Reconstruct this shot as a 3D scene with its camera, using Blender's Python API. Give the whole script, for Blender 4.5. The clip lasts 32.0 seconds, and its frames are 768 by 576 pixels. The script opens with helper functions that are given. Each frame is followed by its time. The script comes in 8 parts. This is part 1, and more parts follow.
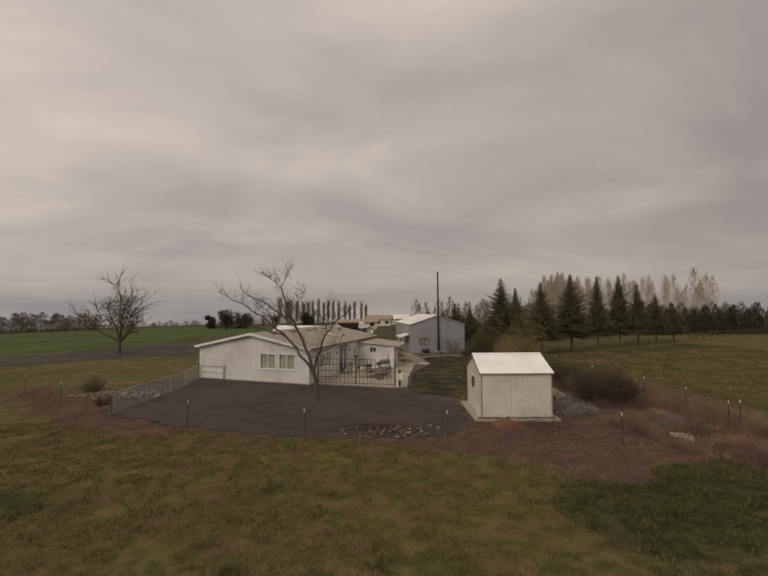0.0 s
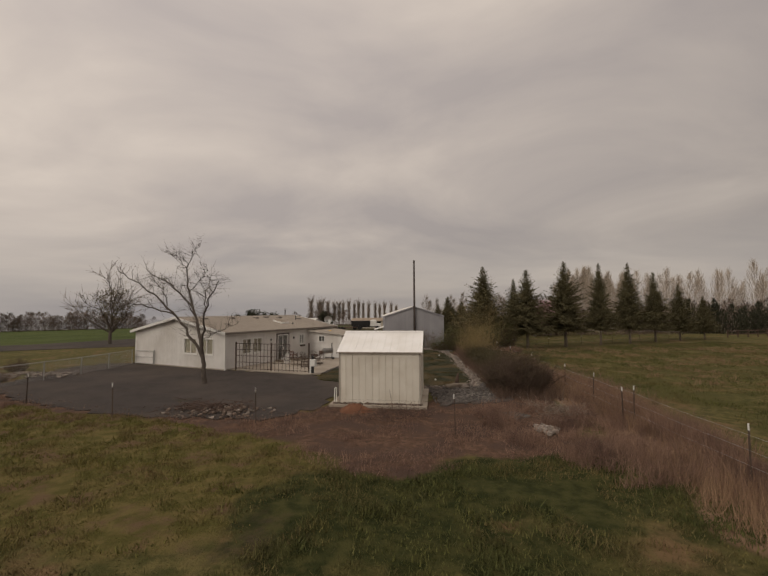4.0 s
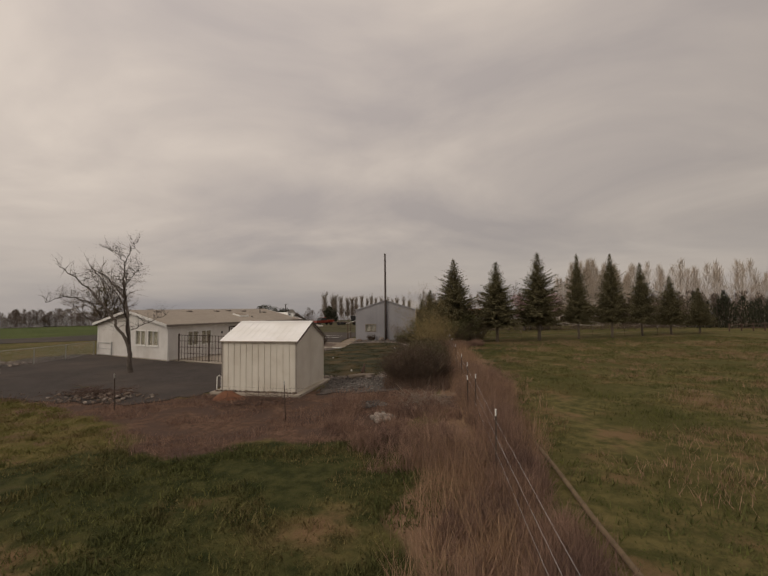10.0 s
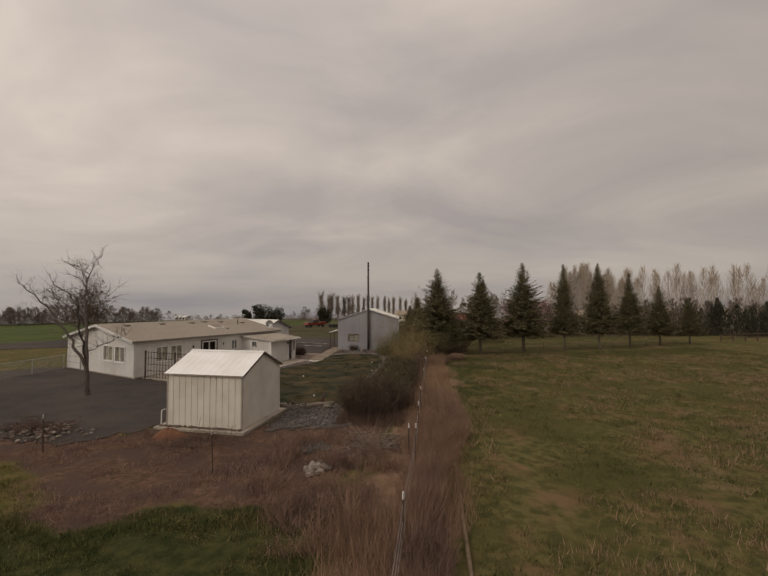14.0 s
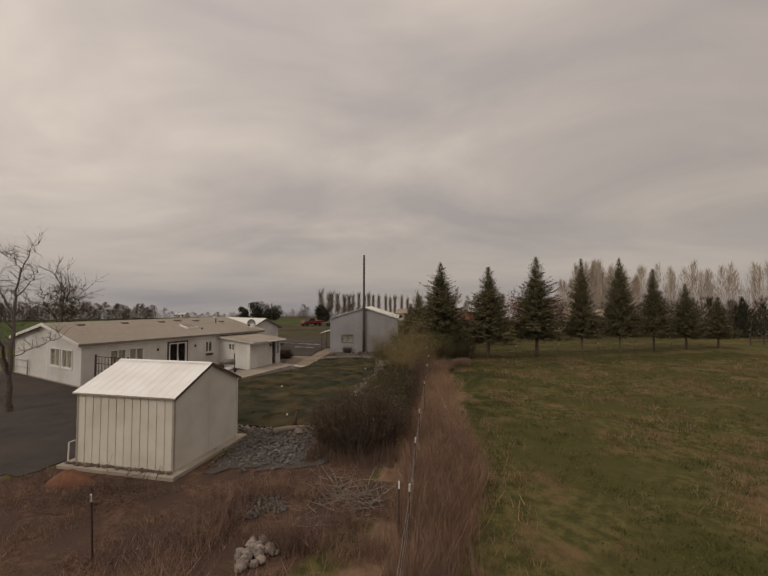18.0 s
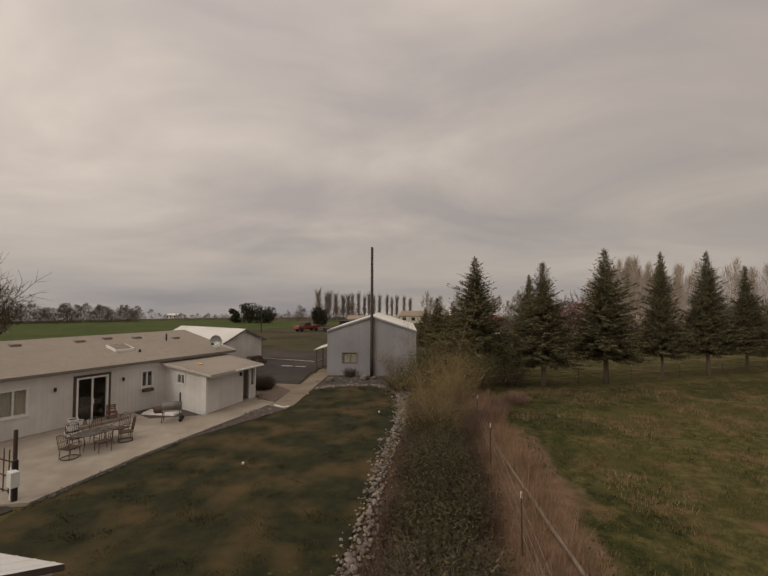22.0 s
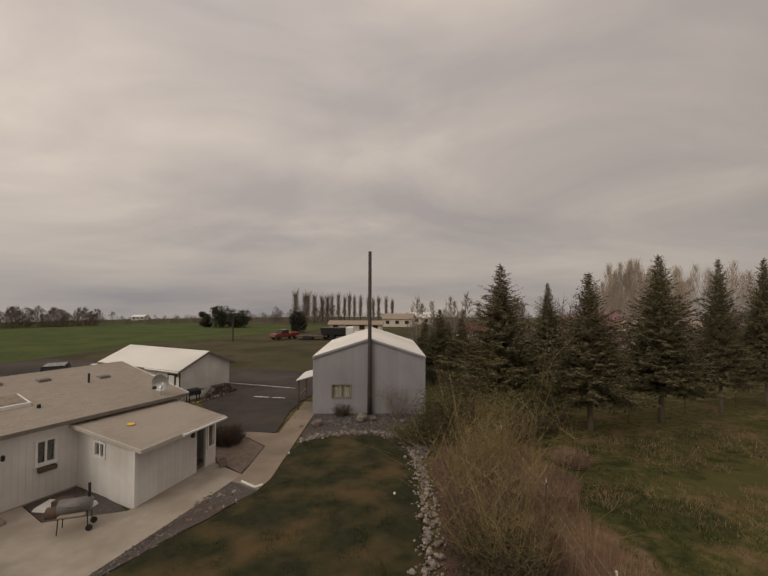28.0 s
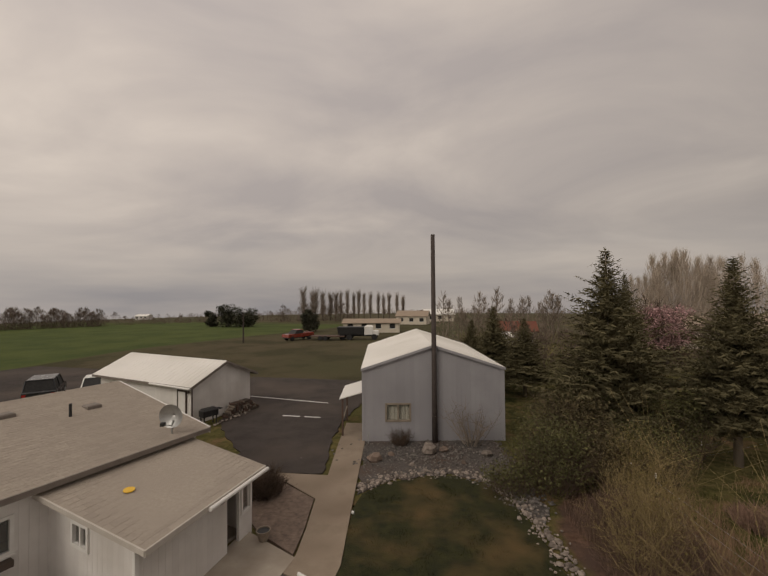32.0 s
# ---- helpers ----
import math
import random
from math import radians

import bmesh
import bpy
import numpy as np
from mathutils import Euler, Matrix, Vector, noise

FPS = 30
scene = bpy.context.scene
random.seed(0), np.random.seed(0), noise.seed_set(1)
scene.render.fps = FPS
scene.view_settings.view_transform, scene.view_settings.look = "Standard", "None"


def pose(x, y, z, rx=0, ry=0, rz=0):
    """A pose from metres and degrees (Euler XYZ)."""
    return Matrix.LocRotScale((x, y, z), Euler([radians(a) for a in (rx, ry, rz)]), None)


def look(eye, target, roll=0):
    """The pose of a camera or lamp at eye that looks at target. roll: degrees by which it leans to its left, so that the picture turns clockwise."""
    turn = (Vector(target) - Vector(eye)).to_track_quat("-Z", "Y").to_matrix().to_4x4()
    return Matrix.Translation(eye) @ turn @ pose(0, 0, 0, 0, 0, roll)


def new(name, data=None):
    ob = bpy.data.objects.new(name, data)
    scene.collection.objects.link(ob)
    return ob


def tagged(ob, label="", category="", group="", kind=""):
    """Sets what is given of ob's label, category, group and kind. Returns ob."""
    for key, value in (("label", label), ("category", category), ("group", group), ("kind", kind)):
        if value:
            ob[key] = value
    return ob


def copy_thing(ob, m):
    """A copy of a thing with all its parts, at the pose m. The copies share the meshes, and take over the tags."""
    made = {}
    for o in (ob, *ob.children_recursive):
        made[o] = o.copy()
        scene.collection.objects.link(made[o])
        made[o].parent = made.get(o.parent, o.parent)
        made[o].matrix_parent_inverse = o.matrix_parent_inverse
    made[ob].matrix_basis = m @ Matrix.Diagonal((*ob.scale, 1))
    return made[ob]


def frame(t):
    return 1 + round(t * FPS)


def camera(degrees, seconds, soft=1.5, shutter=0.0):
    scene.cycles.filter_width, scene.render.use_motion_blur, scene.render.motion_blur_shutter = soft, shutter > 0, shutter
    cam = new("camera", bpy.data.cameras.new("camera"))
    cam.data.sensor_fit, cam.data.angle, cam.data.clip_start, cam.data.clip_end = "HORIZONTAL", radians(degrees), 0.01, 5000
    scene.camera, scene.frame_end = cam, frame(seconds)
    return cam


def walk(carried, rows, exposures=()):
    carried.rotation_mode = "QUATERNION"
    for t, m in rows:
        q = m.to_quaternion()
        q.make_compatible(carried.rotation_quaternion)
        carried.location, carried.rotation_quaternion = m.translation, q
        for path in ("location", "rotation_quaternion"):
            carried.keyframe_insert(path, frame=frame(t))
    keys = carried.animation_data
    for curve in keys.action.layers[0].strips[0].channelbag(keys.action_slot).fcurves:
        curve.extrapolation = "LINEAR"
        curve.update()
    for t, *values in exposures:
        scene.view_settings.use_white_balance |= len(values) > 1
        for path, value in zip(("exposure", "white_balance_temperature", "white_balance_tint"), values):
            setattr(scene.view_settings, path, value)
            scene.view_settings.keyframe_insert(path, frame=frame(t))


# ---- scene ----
cam = camera(88.0, 32.0)
PATH = [
    (0, look((-1.515, 0.437, 5.774), (-1.465, 2.434, 5.872), -0.37)),
    (0.5, look((-1.042, -0.576, 5.211), (-1.140, 1.419, 5.311), -0.35)),
    (1, look((0.079, -0.815, 4.918), (-0.077, 1.176, 5.016), -0.26)),
    (1.5, look((1.899, -0.042, 4.643), (1.742, 1.949, 4.753), -0.16)),
    (2, look((3.603, 0.971, 4.457), (3.427, 2.960, 4.572), -0.27)),
    (2.5, look((4.969, 1.982, 4.298), (4.791, 3.970, 4.422), -0.31)),
    (3, look((6.083, 2.536, 4.161), (5.874, 4.521, 4.288), -0.35)),
    (3.5, look((7.149, 2.949, 4.146), (6.954, 4.936, 4.270), -0.36)),
    (5.5, look((8.897, 4.051, 4.014), (8.647, 6.032, 4.127), -0.21)),
    (6, look((9.516, 4.199, 3.977), (9.307, 6.185, 4.089), -0.22)),
    (6.5, look((9.869, 4.100, 4.031), (9.677, 6.088, 4.134), -0.44)),
    (7, look((10.159, 4.194, 3.868), (9.901, 6.174, 3.974), -0.44)),
    (7.5, look((10.889, 4.260, 3.797), (10.596, 6.235, 3.909), -0.38)),
    (8, look((11.783, 4.379, 3.597), (11.488, 6.353, 3.715), -0.46)),
    (8.5, look((12.541, 4.511, 3.521), (12.245, 6.485, 3.638), -0.44)),
    (9, look((13.441, 4.530, 3.491), (13.100, 6.496, 3.615), -0.43)),
    (9.5, look((13.999, 4.351, 3.516), (13.675, 6.322, 3.623), -0.46)),
    (10, look((14.423, 4.148, 3.787), (14.085, 6.117, 3.888), -0.58)),
    (10.5, look((14.822, 4.093, 4.008), (14.481, 6.061, 4.115), -0.50)),
    (11, look((15.031, 4.268, 4.060), (14.678, 6.233, 4.167), -0.47)),
    (11.5, look((15.200, 4.625, 4.062), (14.836, 6.588, 4.171), -0.51)),
    (12, look((15.586, 5.082, 4.062), (15.196, 7.041, 4.174), -0.11)),
    (12.5, look((15.944, 5.194, 4.192), (15.597, 7.161, 4.292), 0.02)),
    (13, look((16.155, 5.134, 4.365), (15.842, 7.108, 4.456), 0.10)),
    (13.5, look((16.307, 5.091, 4.983), (15.963, 7.060, 5.060), -0.01)),
    (14, look((16.427, 5.233, 5.382), (16.082, 7.201, 5.462), -0.14)),
    (14.5, look((16.441, 5.620, 5.558), (16.093, 7.587, 5.638), -0.08)),
    (16.5, look((16.398, 8.118, 5.376), (16.063, 10.089, 5.453), 0.19)),
    (17, look((16.409, 8.598, 5.344), (16.070, 10.568, 5.419), 0.16)),
    (17.5, look((16.322, 9.262, 5.337), (15.962, 11.228, 5.413), 0.23)),
    (18, look((16.154, 9.860, 5.329), (15.797, 11.826, 5.400), 0.18)),
    (18.5, look((15.864, 10.495, 5.450), (15.529, 12.466, 5.516), 0.11)),
    (19, look((15.670, 11.229, 5.696), (15.338, 13.201, 5.756), 0.00)),
    (19.5, look((15.380, 12.411, 6.266), (15.044, 14.382, 6.308), 0.38)),
    (20, look((15.287, 14.378, 6.167), (14.906, 16.341, 6.217), -0.07)),
    (20.5, look((14.398, 16.065, 5.623), (14.058, 18.035, 5.701), -0.07)),
    (21, look((13.740, 17.685, 5.675), (13.408, 19.655, 5.753), 0.07)),
    (21.5, look((13.394, 18.854, 5.758), (13.055, 20.823, 5.832), 0.16)),
    (22, look((13.037, 19.722, 5.947), (12.689, 21.690, 6.015), 0.19)),
    (22.5, look((12.710, 20.320, 6.295), (12.347, 22.286, 6.360), 0.13)),
    (23, look((12.439, 20.648, 6.843), (12.092, 22.617, 6.903), 0.06)),
    (23.5, look((12.236, 20.776, 7.268), (11.951, 22.755, 7.315), 0.08)),
    (24, look((12.004, 20.916, 7.465), (11.722, 22.896, 7.511), 0.03)),
    (24.5, look((11.858, 21.197, 7.479), (11.573, 23.176, 7.526), -0.14)),
    (25, look((11.739, 21.755, 7.336), (11.469, 23.736, 7.388), -0.21)),
    (25.5, look((11.736, 22.145, 7.229), (11.538, 24.135, 7.292), -0.30)),
    (27.5, look((10.869, 24.861, 7.385), (10.704, 26.853, 7.442), 0.13)),
    (28, look((10.431, 25.895, 7.213), (10.195, 27.881, 7.273), 0.13)),
    (28.5, look((10.091, 26.584, 7.287), (9.879, 28.572, 7.346), 0.09)),
    (29, look((9.996, 27.360, 7.342), (9.773, 29.347, 7.399), 0.07)),
    (29.5, look((9.583, 28.203, 7.291), (9.342, 30.188, 7.354), 0.33)),
    (30, look((9.082, 28.912, 7.291), (8.838, 30.897, 7.348), 0.15)),
    (30.5, look((8.488, 29.366, 7.393), (8.283, 31.355, 7.438), -0.00)),
    (31, look((7.922, 29.844, 7.347), (7.724, 31.833, 7.392), -0.20)),
    (31.5, look((7.087, 30.268, 7.456), (6.867, 32.256, 7.484), -0.23)),
    (32, look((6.592, 30.882, 7.219), (6.345, 32.867, 7.262), -0.50)),
]
walk(cam, PATH)

# ---- world, sun ----
SUN_AZ, SUN_EL = radians(215), radians(38)


def make_world():
    w = bpy.data.worlds.new("world")
    scene.world = w
    w.use_nodes = True
    nt = w.node_tree
    nt.nodes.clear()
    N, L = nt.nodes.new, nt.links.new
    out = N("ShaderNodeOutputWorld")
    add = N("ShaderNodeAddShader")
    L(add.outputs[0], out.inputs[0])
    sky = N("ShaderNodeTexSky")
    sky.sky_type = "NISHITA"
    sky.sun_disc = False
    sky.sun_elevation, sky.sun_rotation = SUN_EL, SUN_AZ
    sky.dust_density = 4.0
    b1 = N("ShaderNodeBackground")
    b1.inputs[1].default_value = 0.006
    L(sky.outputs[0], b1.inputs[0])
    L(b1.outputs[0], add.inputs[0])
    # a closed cloud cover, laid out on a flat sheet overhead
    tc = N("ShaderNodeTexCoord")
    sep = N("ShaderNodeSeparateXYZ")
    L(tc.outputs["Generated"], sep.inputs[0])

    def math_node(op, a, b=None, clamp=False):
        m = N("ShaderNodeMath")
        m.operation, m.use_clamp = op, clamp
        for i, v in enumerate((a, b)):
            if v is None:
                continue
            if isinstance(v, (int, float)):
                m.inputs[i].default_value = v
            else:
                L(v, m.inputs[i])
        return m.outputs[0]

    up = math_node("MAXIMUM", sep.outputs[2], 0.0)
    den = math_node("ADD", up, 0.2)
    px = math_node("DIVIDE", sep.outputs[0], den)
    py = math_node("DIVIDE", sep.outputs[1], den)
    comb = N("ShaderNodeCombineXYZ")
    L(px, comb.inputs[0])
    L(py, comb.inputs[1])
    n1 = N("ShaderNodeTexNoise")
    n1.inputs["Scale"].default_value, n1.inputs["Detail"].default_value = 1.0, 7
    n1.inputs["Roughness"].default_value, n1.inputs["Distortion"].default_value = 0.52, 0.5
    mp = N("ShaderNodeMapping")
    mp.inputs["Scale"].default_value = (0.85, 1.0, 1)
    mp.inputs["Location"].default_value = (3.1, 7.4, 0)
    L(comb.outputs[0], mp.inputs[0])
    L(mp.outputs[0], n1.inputs[0])
    n2 = N("ShaderNodeTexNoise")
    n2.inputs["Scale"].default_value, n2.inputs["Detail"].default_value = 0.2, 3
    L(comb.outputs[0], n2.inputs[0])
    mix = math_node("ADD", math_node("MULTIPLY", n1.outputs[0], 0.62), math_node("MULTIPLY", n2.outputs[0], 0.38))
    ramp = N("ShaderNodeValToRGB")
    e = ramp.color_ramp.elements
    e[0].position, e[0].color = 0.39, (0.385, 0.336, 0.31, 1)
    e[1].position, e[1].color = 0.61, (0.60, 0.518, 0.445, 1)
    m = e.new(0.5)
    m.color = (0.485, 0.419, 0.369, 1)
    L(mix, ramp.inputs[0])
    # low bands over the horizon
    band = N("ShaderNodeTexNoise")
    band.inputs["Scale"].default_value, band.inputs["Detail"].default_value = 2.2, 4
    mb = N("ShaderNodeMapping")
    mb.inputs["Scale"].default_value = (0.8, 0.8, 5)
    L(tc.outputs["Generated"], mb.inputs[0])
    L(mb.outputs[0], band.inputs[0])
    low = N("ShaderNodeValToRGB")
    low.color_ramp.elements[0].position, low.color_ramp.elements[0].color = 0.34, (0.31, 0.288, 0.286, 1)
    low.color_ramp.elements[1].position, low.color_ramp.elements[1].color = 0.63, (0.495, 0.434, 0.385, 1)
    L(band.outputs[0], low.inputs[0])
    hf = N("ShaderNodeMapRange")
    hf.interpolation_type = "SMOOTHSTEP"
    hf.inputs["From Min"].default_value, hf.inputs["From Max"].default_value = 0.0, 0.2
    L(up, hf.inputs["Value"])
    mc = N("ShaderNodeMix")
    mc.data_type = "RGBA"
    L(hf.outputs[0], mc.inputs[0])
    L(low.outputs[0], mc.inputs[6])
    L(ramp.outputs[0], mc.inputs[7])
    # the cover is brighter overhead and towards the veiled sun
    grow = N("ShaderNodeMapRange")
    grow.inputs["From Min"].default_value, grow.inputs["From Max"].default_value = 0.0, 1.0
    grow.inputs["To Min"].default_value, grow.inputs["To Max"].default_value = 0.7, 1.2
    L(up, grow.inputs["Value"])
    side = N("ShaderNodeVectorMath")
    side.operation = "DOT_PRODUCT"
    L(tc.outputs["Generated"], side.inputs[0])
    side.inputs[1].default_value = (-0.92, 0.3, 0.25)
    warm = N("ShaderNodeMapRange")
    warm.inputs["From Min"].default_value, warm.inputs["From Max"].default_value = -0.5, 0.9
    warm.inputs["To Min"].default_value, warm.inputs["To Max"].default_value = 0.88, 1.33
    L(side.outputs["Value"], warm.inputs["Value"])
    east = N("ShaderNodeMapRange")
    east.inputs["From Min"].default_value, east.inputs["From Max"].default_value = -0.05, 0.7
    east.inputs["To Min"].default_value, east.inputs["To Max"].default_value = 0.0, 0.34
    L(sep.outputs[0], east.inputs["Value"])
    glow = math_node("MULTIPLY_ADD", math_node("SUBTRACT", 1.0, hf.outputs[0]), east.outputs[0])
    glow.node.inputs[2].default_value = 1.0
    st = math_node("MULTIPLY", math_node("MULTIPLY", grow.outputs[0], warm.outputs[0]), glow)
    b2 = N("ShaderNodeBackground")
    L(mc.outputs[2], b2.inputs[0])
    L(st, b2.inputs[1])
    L(b2.outputs[0], add.inputs[1])


make_world()
sun = new("sun", bpy.data.lights.new("sun", "SUN"))
sun.data.energy, sun.data.angle, sun.data.color = 0.8, radians(25), (1.0, 0.92, 0.8)
sun.matrix_world = look((0, 0, 0), (-math.cos(SUN_EL) * math.sin(SUN_AZ), -math.cos(SUN_EL) * math.cos(SUN_AZ), -math.sin(SUN_EL)))


# ---- materials ----
def surface(name, c1, c2, scale=4.0, rough=0.8, bump=0.2, metal=0.0, fine=40.0, c3=None, big=0.6, vary=0.0, spec=0.3, local=False):
    """A surface of two colours mixed by noise, with large stains (c3), fine relief and an own tone for each piece."""
    m = bpy.data.materials.new(name)
    m.use_nodes = True
    nt = m.node_tree
    N, L = nt.nodes.new, nt.links.new
    p = nt.nodes["Principled BSDF"]
    p.inputs["Roughness"].default_value, p.inputs["Metallic"].default_value = rough, metal
    p.inputs["Specular IOR Level"].default_value = spec
    if local:
        co = N("ShaderNodeTexCoord").outputs["Object"]
    else:
        co = N("ShaderNodeNewGeometry").outputs["Position"]
    n = N("ShaderNodeTexNoise")
    n.inputs["Scale"].default_value, n.inputs["Detail"].default_value, n.inputs["Roughness"].default_value = scale, 6, 0.62
    L(co, n.inputs[0])
    r = N("ShaderNodeMapRange")
    r.inputs["From Min"].default_value, r.inputs["From Max"].default_value = 0.32, 0.68
    L(n.outputs[0], r.inputs["Value"])
    mx = N("ShaderNodeMix")
    mx.data_type = "RGBA"
    L(r.outputs[0], mx.inputs[0])
    mx.inputs[6].default_value, mx.inputs[7].default_value = (*c1, 1), (*c2, 1)
    col = mx.outputs[2]
    if c3:
        n3 = N("ShaderNodeTexNoise")
        n3.inputs["Scale"].default_value, n3.inputs["Detail"].default_value = big, 4
        L(co, n3.inputs[0])
        r3 = N("ShaderNodeMapRange")
        r3.inputs["From Min"].default_value, r3.inputs["From Max"].default_value = 0.45, 0.68
        r3.inputs["To Max"].default_value = 0.85
        L(n3.outputs[0], r3.inputs["Value"])
        m3 = N("ShaderNodeMix")
        m3.data_type = "RGBA"
        L(r3.outputs[0], m3.inputs[0])
        L(col, m3.inputs[6])
        m3.inputs[7].default_value = (*c3, 1)
        col = m3.outputs[2]
    if vary:
        oi = N("ShaderNodeObjectInfo")
        geo = N("ShaderNodeNewGeometry")
        ad = N("ShaderNodeMath")
        ad.operation = "ADD"
        L(oi.outputs["Random"], ad.inputs[0])
        L(geo.outputs["Random Per Island"], ad.inputs[1])
        fr = N("ShaderNodeMath")
        fr.operation = "FRACT"
        L(ad.outputs[0], fr.inputs[0])
        rr = N("ShaderNodeMapRange")
        rr.inputs["To Min"].default_value, rr.inputs["To Max"].default_value = 1 - vary, 1 + vary
        L(fr.outputs[0], rr.inputs["Value"])
        hs = N("ShaderNodeHueSaturation")
        L(rr.outputs[0], hs.inputs["Value"])
        L(col, hs.inputs["Color"])
        col = hs.outputs[0]
    L(col, p.inputs["Base Color"])
    nf = N("ShaderNodeTexNoise")
    nf.inputs["Scale"].default_value, nf.inputs["Detail"].default_value = fine, 4
    L(co, nf.inputs[0])
    b = N("ShaderNodeBump")
    b.inputs["Strength"].default_value, b.inputs["Distance"].default_value = bump, 0.02
    L(nf.outputs[0], b.inputs["Height"])
    L(b.outputs[0], p.inputs["Normal"])
    rv = N("ShaderNodeMapRange")
    rv.inputs["To Min"].default_value, rv.inputs["To Max"].default_value = max(rough - 0.12, 0.03), min(rough + 0.12, 1.0)
    L(n.outputs[0], rv.inputs["Value"])
    L(rv.outputs[0], p.inputs["Roughness"])
    return m


def glass_mat(name, tint=(0.02, 0.022, 0.025)):
    m = bpy.data.materials.new(name)
    m.use_nodes = True
    nt = m.node_tree
    N, L = nt.nodes.new, nt.links.new
    out = nt.nodes["Material Output"]
    p = nt.nodes["Principled BSDF"]
    g, t, mix, fr = N("ShaderNodeBsdfGlossy"), N("ShaderNodeBsdfTransparent"), N("ShaderNodeMixShader"), N("ShaderNodeMapRange")
    lw = N("ShaderNodeLayerWeight")
    lw.inputs[0].default_value = 0.18
    fr.inputs["To Min"].default_value, fr.inputs["To Max"].default_value = 0.04, 0.7
    L(lw.outputs["Facing"], fr.inputs["Value"])
    nt.nodes.remove(p)
    g.inputs["Roughness"].default_value = 0.02
    t.inputs[0].default_value = (0.88, 0.88, 0.87, 1)
    L(fr.outputs[0], mix.inputs[0])
    L(t.outputs[0], mix.inputs[1])
    L(g.outputs[0], mix.inputs[2])
    L(mix.outputs[0], out.inputs[0])
    return m


WHITE_SIDING = surface("white_siding", (0.68, 0.655, 0.625), (0.76, 0.735, 0.705), 1.5, 0.6, 0.12, c3=(0.58, 0.545, 0.505), big=0.5, vary=0.025)
SHED_METAL = surface("shed_metal", (0.66, 0.62, 0.54), (0.72, 0.68, 0.6), 1.2, 0.45, 0.05, c3=(0.58, 0.53, 0.45), big=0.9, vary=0.02, spec=0.5)
SHED_ROOF = surface("white_metal_roof", (0.84, 0.83, 0.82), (0.9, 0.89, 0.87), 1.0, 0.42, 0.05, c3=(0.76, 0.74, 0.7), big=0.8, vary=0.02, spec=0.5)
WHITE_ROOF = surface("pale_metal_roof", (0.74, 0.72, 0.68), (0.82, 0.8, 0.76), 0.5, 0.45, 0.05, c3=(0.62, 0.6, 0.55), big=0.25, spec=0.5)
BARN_METAL = surface("grey_blue_metal", (0.3, 0.293, 0.31), (0.355, 0.347, 0.365), 0.8, 0.5, 0.05, c3=(0.262, 0.256, 0.27), big=0.4, vary=0.04, spec=0.5)
TRIM = surface("white_trim", (0.72, 0.7, 0.67), (0.78, 0.77, 0.74), 3.0, 0.5, 0.08)
DARK_TRIM = surface("brown_trim", (0.07, 0.055, 0.045), (0.11, 0.085, 0.07), 3.0, 0.6, 0.15)
FASCIA = surface("taupe_fascia", (0.17, 0.145, 0.125), (0.23, 0.2, 0.175), 2.0, 0.6, 0.15)
SHINGLE = surface("asphalt_shingle", (0.325, 0.283, 0.238), (0.39, 0.343, 0.292), 12.0, 0.95, 0.5, fine=160.0, c3=(0.335, 0.292, 0.248), big=0.5, vary=0.05, spec=0.15)
GLASS = glass_mat("window_glass")
CURTAIN = surface("cream_curtain", (0.64, 0.6, 0.5), (0.74, 0.7, 0.6), 6.0, 0.9, 0.3)
# Near-black colour stands in for the shade of unlit rooms and the porch.
INSIDE = surface("painted_interior_shade", (0.05, 0.046, 0.042), (0.075, 0.07, 0.062), 2.0, 0.9, 0.1)
CONCRETE = surface("concrete", (0.33, 0.287, 0.237), (0.42, 0.37, 0.31), 1.6, 0.9, 0.25, fine=70.0, c3=(0.28, 0.235, 0.188), big=0.55)
ASPHALT = surface("asphalt", (0.05, 0.0425, 0.039), (0.076, 0.065, 0.06), 1.1, 0.94, 0.7, fine=90.0, c3=(0.1, 0.082, 0.07), big=0.22, spec=0.12)
WORN_CONCRETE = surface("worn_concrete", (0.225, 0.178, 0.132), (0.31, 0.252, 0.195), 1.2, 0.9, 0.25, fine=60.0, c3=(0.18, 0.137, 0.1), big=0.6)
GRAVEL_BED = surface("gravel_bed", (0.06, 0.055, 0.052), (0.13, 0.115, 0.105), 14.0, 0.95, 1.0, fine=45.0, c3=(0.09, 0.06, 0.045), big=0.5)
ROCK = surface("rock", (0.15, 0.124, 0.105), (0.33, 0.28, 0.24), 6.0, 0.9, 0.5, fine=50.0, vary=0.38)
GREY_ROCK = surface("grey_gravel", (0.085, 0.076, 0.07), (0.19, 0.17, 0.155), 6.0, 0.9, 0.5, fine=50.0, vary=0.4)
DARK_ROCK = surface("dark_rock", (0.1, 0.075, 0.06), (0.2, 0.15, 0.12), 6.0, 0.9, 0.5, fine=50.0, vary=0.3)
BARK = surface("bark", (0.07, 0.057, 0.048), (0.14, 0.115, 0.096), 8.0, 0.95, 0.8, fine=60.0)
TWIG_GREY = surface("grey_twigs", (0.19, 0.155, 0.125), (0.28, 0.23, 0.185), 0.4, 0.95, 0.1, vary=0.25)
TWIG_PALE = surface("pale_twigs", (0.4, 0.335, 0.27), (0.54, 0.46, 0.375), 0.3, 0.95, 0.1, vary=0.2)
